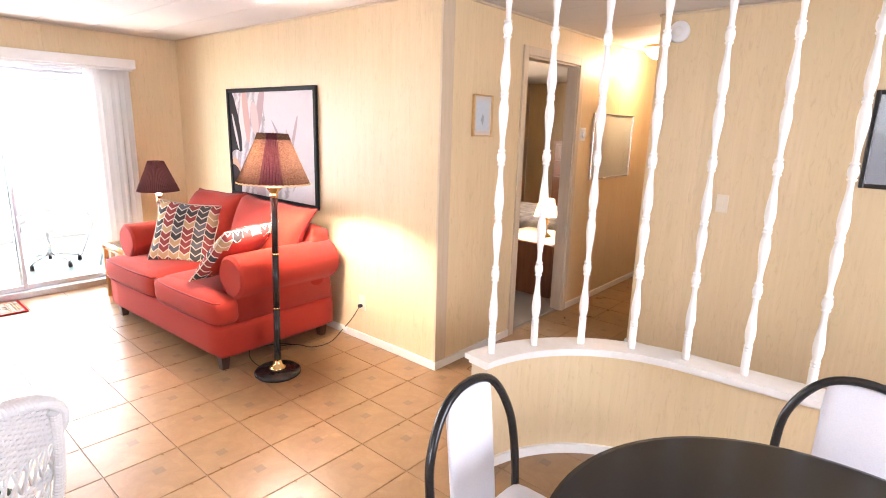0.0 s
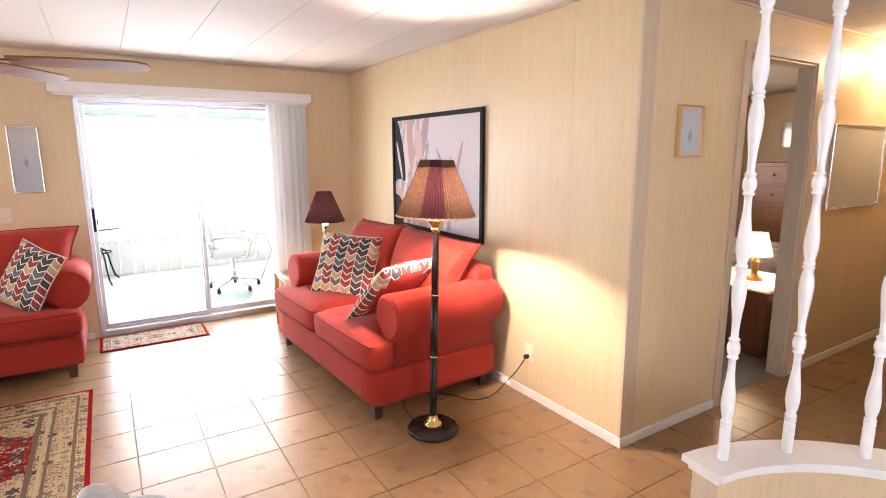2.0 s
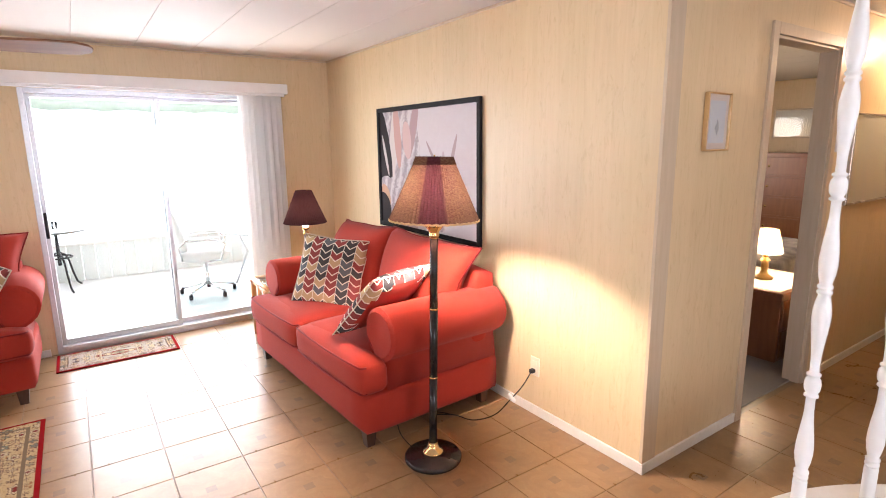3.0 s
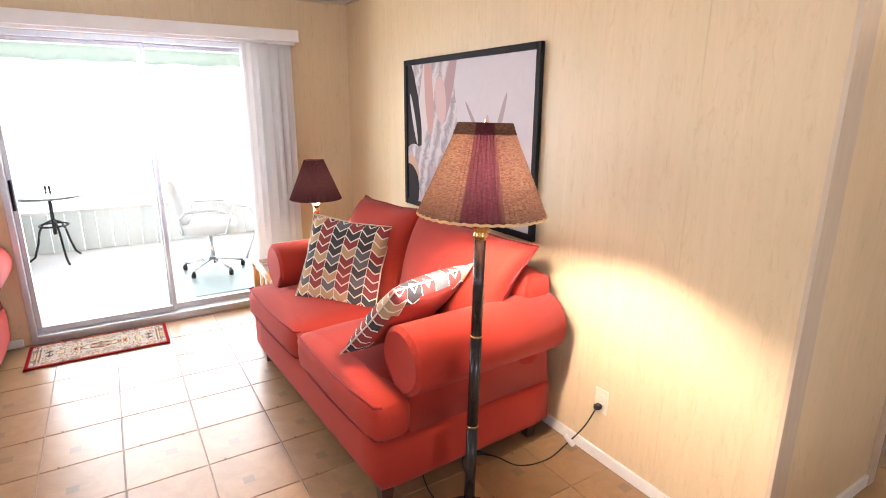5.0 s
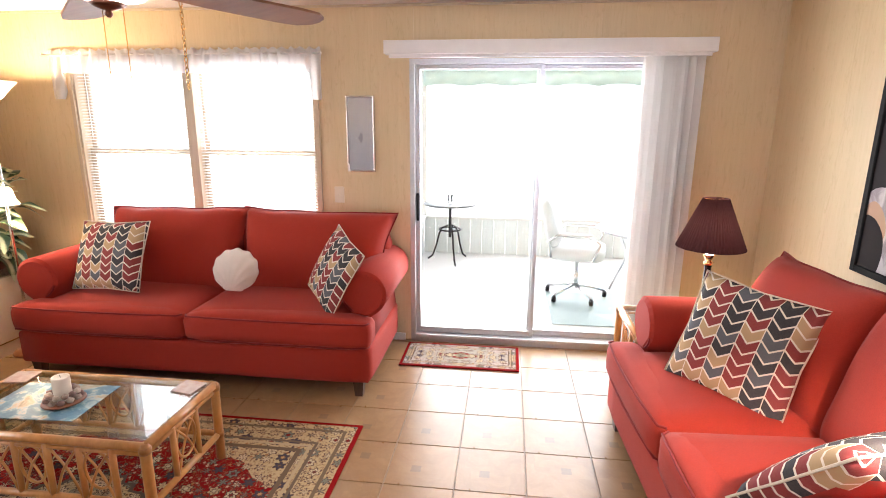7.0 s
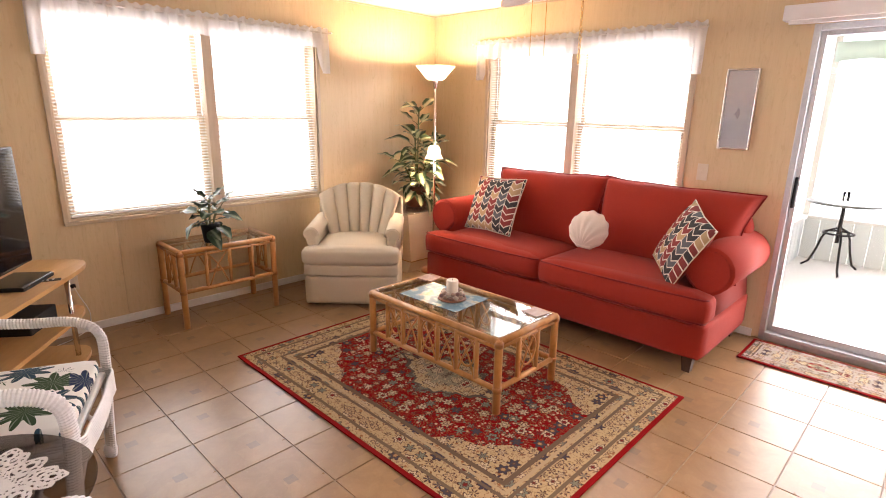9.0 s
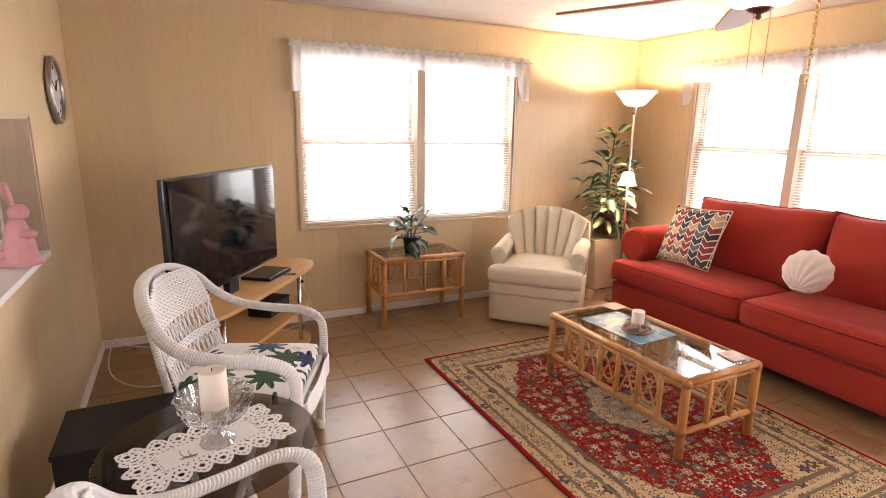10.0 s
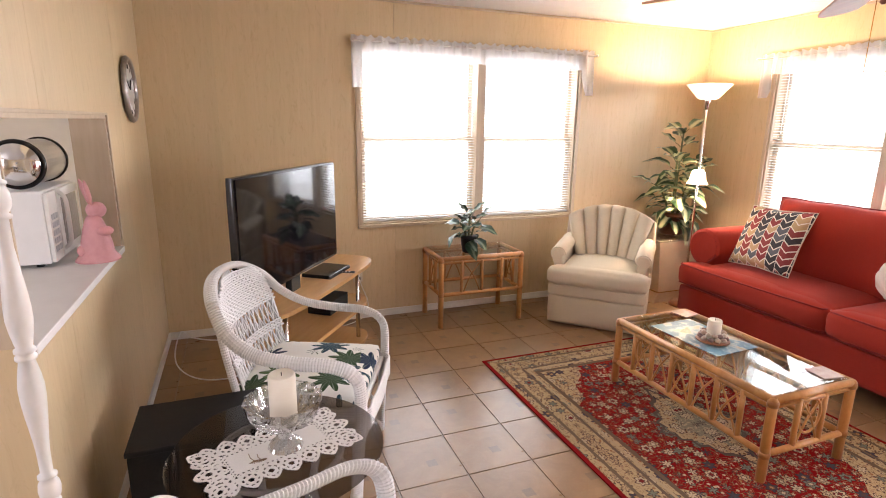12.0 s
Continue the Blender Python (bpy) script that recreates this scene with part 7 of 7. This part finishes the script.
part("knob", lathe(bmesh.new(), [(0.012, 0.0), (0.012, 0.025), (0.027, 0.04), (0.024, 0.058), (0.006, 0.062)], 20, pose(0.70, 0, 0.95, 90, 0, 0)), BRASS, leafb, smooth=True)

ns = thing("night_stand", (-2.50, 4.98, 0.008), 0, "reddish brown wooden cabinet with a pale runner on top", "cabinet")
part("carcass", boxed(-0.36, 0.36, -0.36, 0.36, 0.0, 0.50, bevel=0.004), BROWNWOOD, ns)
part("top", boxed(-0.375, 0.375, -0.375, 0.375, 0.50, 0.52, bevel=0.004), BROWNWOOD, ns)
for z in (0.13, 0.36):
    dw = part("drawer", boxed(0.361, 0.372, -0.33, 0.33, z - 0.1, z + 0.1, bevel=0.003), BROWNWOOD, ns)
    part("knob", lathe(bmesh.new(), [(0.008, 0), (0.014, 0.02)], 12, pose(0.372, 0, z, 0, 90, 0)), BRASS, dw, smooth=True)
flat_thing("table_runner", (-2.50, 4.98, 0.5285), 0, 0.34, 0.34, surface("cream_linen", (0.74, 0.66, 0.52), (0.68, 0.60, 0.46), 120, 0.9, 0.3), "cream cloth runner on the bedroom cabinet", "cloth", 0.004)
table_lamp("table_lamp", (-2.42, 4.95, 0.533), 0.8, SHADE_CREAM, surface("turned_yellow_wood", (0.62, 0.36, 0.10), (0.52, 0.28, 0.07), 30, 0.35), "turned yellow wooden lamp with a lit cream shade", 0.115, 0.07, 0.21, 0.39, [(0.08, 0), (0.085, 0.02), (0.04, 0.05), (0.028, 0.08), (0.035, 0.13), (0.03, 0.17), (0.045, 0.185), (0.03, 0.2), (0.028, 0.215)])
ch = thing("chest_of_drawers", (-3.62, 8.33, 0.008), 0, "tall reddish brown wooden chest of drawers", "chest")
part("carcass", boxed(-0.55, 0.55, -0.22, 0.22, 0.0, 1.42, bevel=0.006), BROWNWOOD, ch)
for i in range(5):
    dw = part("drawer", boxed(-0.51, 0.51, -0.238, -0.221, 0.10 + 0.26 * i, 0.33 + 0.26 * i, bevel=0.006), BROWNWOOD, ch)
    for x in (-0.25, 0.25):
        part("knob", lathe(bmesh.new(), [(0.008, 0), (0.016, 0.02)], 12, pose(x, -0.238, 0.215 + 0.26 * i, 90)), BRASS, dw, smooth=True)
bd = thing("bed", (-3.55, 6.35, 0.008), 0, "made bed with a white and grey floral cover", "bed")
FLORAL = surface("floral_cover", (0.66, 0.63, 0.60), (0.20, 0.20, 0.24), 7, 0.9, 0.2)
part("mattress", soft_box(bmesh.new(), 0.95, 0.72, 0.14, 0.06, 0.01, 10, Matrix.Translation((0, 0, 0.40))), FLORAL, bd, smooth=True)
part("base", boxed(-0.93, 0.93, -0.70, 0.70, 0.02, 0.27, bevel=0.01), BROWNWOOD, bd)
for y in (-0.34, 0.34):
    tagged(link("bed_pillow", soft_box(bmesh.new(), 0.20, 0.30, 0.08, 0.07, 0.02, 8, pose(-4.20, 6.35 + y, 0.62, 0, 10, 0)), FLORAL, smooth=True), "floral pillow lying on the bed", "pillow")
picture("picture", "y", 8.6, -1, -4.10, -3.45, 1.62, 2.0, 0.02, CASING, washed_print("bedroom_print", (0.55, 0.48, 0.44), (0.6, 0.5, 0.42), (0.3, 0.25, 0.22)), "faded landscape print on the bedroom wall")

# ---- kitchen behind the pass-through ----
structure(link("counter", boxed(E - 0.012, -0.08, -1.731, -0.502, 0.917, 0.944, bevel=0.003), VINYL), "white laminate counter through the opening")
structure(link("counter_base", boxed(E + 0.145, -0.12, -2.28, -0.52, 0.0, 0.916), WHITE), "white counter base")
structure(link("counter", boxed(E + 0.141, 0.1, -2.3, -1.732, 0.917, 0.944, bevel=0.003), VINYL), "white laminate counter through the opening")
mw = thing("microwave", (-0.40, -1.585, 0.945), -90, "white microwave oven on the counter", "microwave")
part("body", boxed(-0.21, 0.21, -0.25, 0.24, 0.014, 0.305, bevel=0.008), VINYL, mw)
mdoor = part("door", boxed(-0.095, 0.208, -0.268, -0.251, 0.020, 0.298, bevel=0.005), VINYL, mw)
part("window", boxed(-0.055, 0.165, -0.2705, -0.2685, 0.06, 0.262), surface("microwave_window", (0.34, 0.32, 0.30), (0.44, 0.42, 0.40), 90, 0.2), mdoor, "grey meshed window")
part("handle", tube(bmesh.new(), spline([(-0.078, -0.265, 0.05), (-0.085, -0.292, 0.08), (-0.085, -0.296, 0.17), (-0.085, -0.292, 0.26), (-0.078, -0.265, 0.29)], 5), 0.009, 8), VINYL, mdoor, smooth=True)
panel = part("control_panel", boxed(-0.208, -0.099, -0.266, -0.251, 0.020, 0.298, bevel=0.004), WHITE, mw)
for i in range(5):
    for j in range(3):
        part("button", boxed(-0.192 + 0.028 * j, -0.170 + 0.028 * j, -0.2685, -0.2662, 0.06 + 0.032 * i, 0.082 + 0.032 * i), ALU, panel)
for x in (-0.17, 0.17):
    for y in (-0.2, 0.2):
        part("foot", lathe(bmesh.new(), [(0.015, 0), (0.015, 0.016)], 10, Matrix.Translation((x, y, 0))), BLACK_MATT, mw)
bb = thing("bread_box", (-0.565, -1.60, 1.2505), 90, "rounded steel bread box with black bands on the microwave", "box")
STEEL = surface("brushed_steel", (0.60, 0.61, 0.63), (0.52, 0.53, 0.55), 90, 0.3, 0.03, (0.05, 1, 1), metallic=1.0)
prof = [(0.090 * math.cos(a), 0.098 + 0.090 * math.sin(a)) for a in (2 * math.pi * i / 36 for i in range(36))]
part("body", prism(bmesh.new(), prof, -0.15, 0.15, Matrix.Rotation(radians(90), 4, "Z")), STEEL, bb, smooth=False)
for k in (-1, 1):
    part("band", tube(bmesh.new(), [(k * 0.15, 0.09 * math.cos(a), 0.098 + 0.09 * math.sin(a)) for a in (2 * math.pi * i / 36 for i in range(36))], 0.008, 8, True), BLACK, bb, "black plastic band", True)
    part("end_dome", lathe(bmesh.new(), [(0.087, 0.15), (0.080, 0.168), (0.055, 0.18), (0.004, 0.185)], 32, Matrix.Translation((0, 0, 0.098)) @ pose(0, 0, 0, 0, 90 * k, 0)), CHROME, bb, "polished domed end", True)
PINKP = surface("pink_plaster", (0.66, 0.34, 0.34), (0.58, 0.27, 0.28), 40, 0.6, 0.3)


def rabbit_figure(at, turn):
    """A seated rabbit figurine on a skirted base, as one plain shape."""
    bm = bmesh.new()
    lathe(bm, [(0.075, 0), (0.07, 0.01), (0.055, 0.03), (0.05, 0.07), (0.038, 0.12), (0.028, 0.15), (0.02, 0.165)], 20)
    for x, y, z, sx, sy, sz in ((0, -0.012, 0.185, 0.028, 0.034, 0.03), (-0.035, -0.02, 0.11, 0.018, 0.03, 0.018), (0.035, -0.02, 0.11, 0.018, 0.03, 0.018), (0, 0.045, 0.04, 0.022, 0.022, 0.022)):
        bmesh.ops.create_uvsphere(bm, u_segments=14, v_segments=10, radius=1, matrix=Matrix.Translation((x, y, z)) @ Matrix.Diagonal((sx, sy, sz, 1)))
    for s in (-1, 1):
        bmesh.ops.create_uvsphere(bm, u_segments=12, v_segments=10, radius=1, matrix=pose(s * 0.016, 0.012, 0.25, -12, s * 10, 0) @ Matrix.Diagonal((0.011, 0.008, 0.05, 1)))
    ob = link("rabbit_figurine", bm, PINKP, smooth=True)
    ob.matrix_basis = pose(*at, 0, 0, turn) @ Matrix.Scale(1.14, 4)
    return tagged(ob, "pink plaster rabbit figurine on the counter", "figurine")


rabbit_figure((-0.79, -1.47, 0.9445), -60)


# ---- floor tiles ----
TX, TY, PX0, PY0_ = 0.3225, 0.3275, -2.236, -1.132


def tile_piece(bm, x, y, hx, hy):
    top = [bm.verts.new((x + sx * (hx - 0.002), y + sy * (hy - 0.002), 0.0)) for sx, sy in ((-1, -1), (1, -1), (1, 1), (-1, 1))]
    low = [bm.verts.new((x + sx * hx, y + sy * hy, -0.004)) for sx, sy in ((-1, -1), (1, -1), (1, 1), (-1, 1))]
    bm.faces.new(top)
    for i in range(4):
        j = (i + 1) % 4
        bm.faces.new((low[i], low[j], top[j], top[i]))


def lay_tiles():
    hx, hy = TX / 2 - 0.002, TY / 2 - 0.002
    bm = bmesh.new()
    tile_piece(bm, 0, 0, hx, hy)
    shared = bpy.data.meshes.new("tile")
    bm.to_mesh(shared)
    bm.free()
    shared.materials.append(TILE)
    floor = bpy.data.objects["floor"]
    rest, spots = bmesh.new(), []
    i0, i1 = int((W - PX0) / TX) - 1, int((EAST - PX0) / TX) + 1
    j0, j1 = int((S - PY0_) / TY) - 1, int((6.6 - PY0_) / TY) + 1
    for i in range(i0, i1 + 1):
        for j in range(j0, j1 + 1):
            x, y = PX0 + (i + 0.5) * TX, PY0_ + (j + 0.5) * TY
            ax, bx, ay, by = max(x - hx, W), min(x + hx, EAST), max(y - hy, S), min(y + hy, 6.6)
            if bx - ax < 0.02 or by - ay < 0.02 or (x < H - 0.1 and y > N + 0.12):
                continue
            full = bx - ax > 2 * hx - 1e-4 and by - ay > 2 * hy - 1e-4
            near = math.hypot(x + 2.9, y + 0.3)
            spots.append((near if full else 99, x, y, (ax + bx) / 2, (ay + by) / 2, (bx - ax) / 2, (by - ay) / 2))
    spots.sort()
    for k, (near, x, y, mx, my, sx, sy) in enumerate(spots):
        if k < 290 and near < 90:
            ob = new("tile", shared)
            ob.parent = floor
            ob.location = (x, y, 0)
            if (k * 7) % 4:
                ob.rotation_euler = (0, 0, math.pi * ((k * 7) % 2))
        else:
            tile_piece(rest, mx, my, sx, sy)
    far = part("floor_tiles", rest, TILE_FAR, floor)
    far["kind"] = "stuff"


lay_tiles()
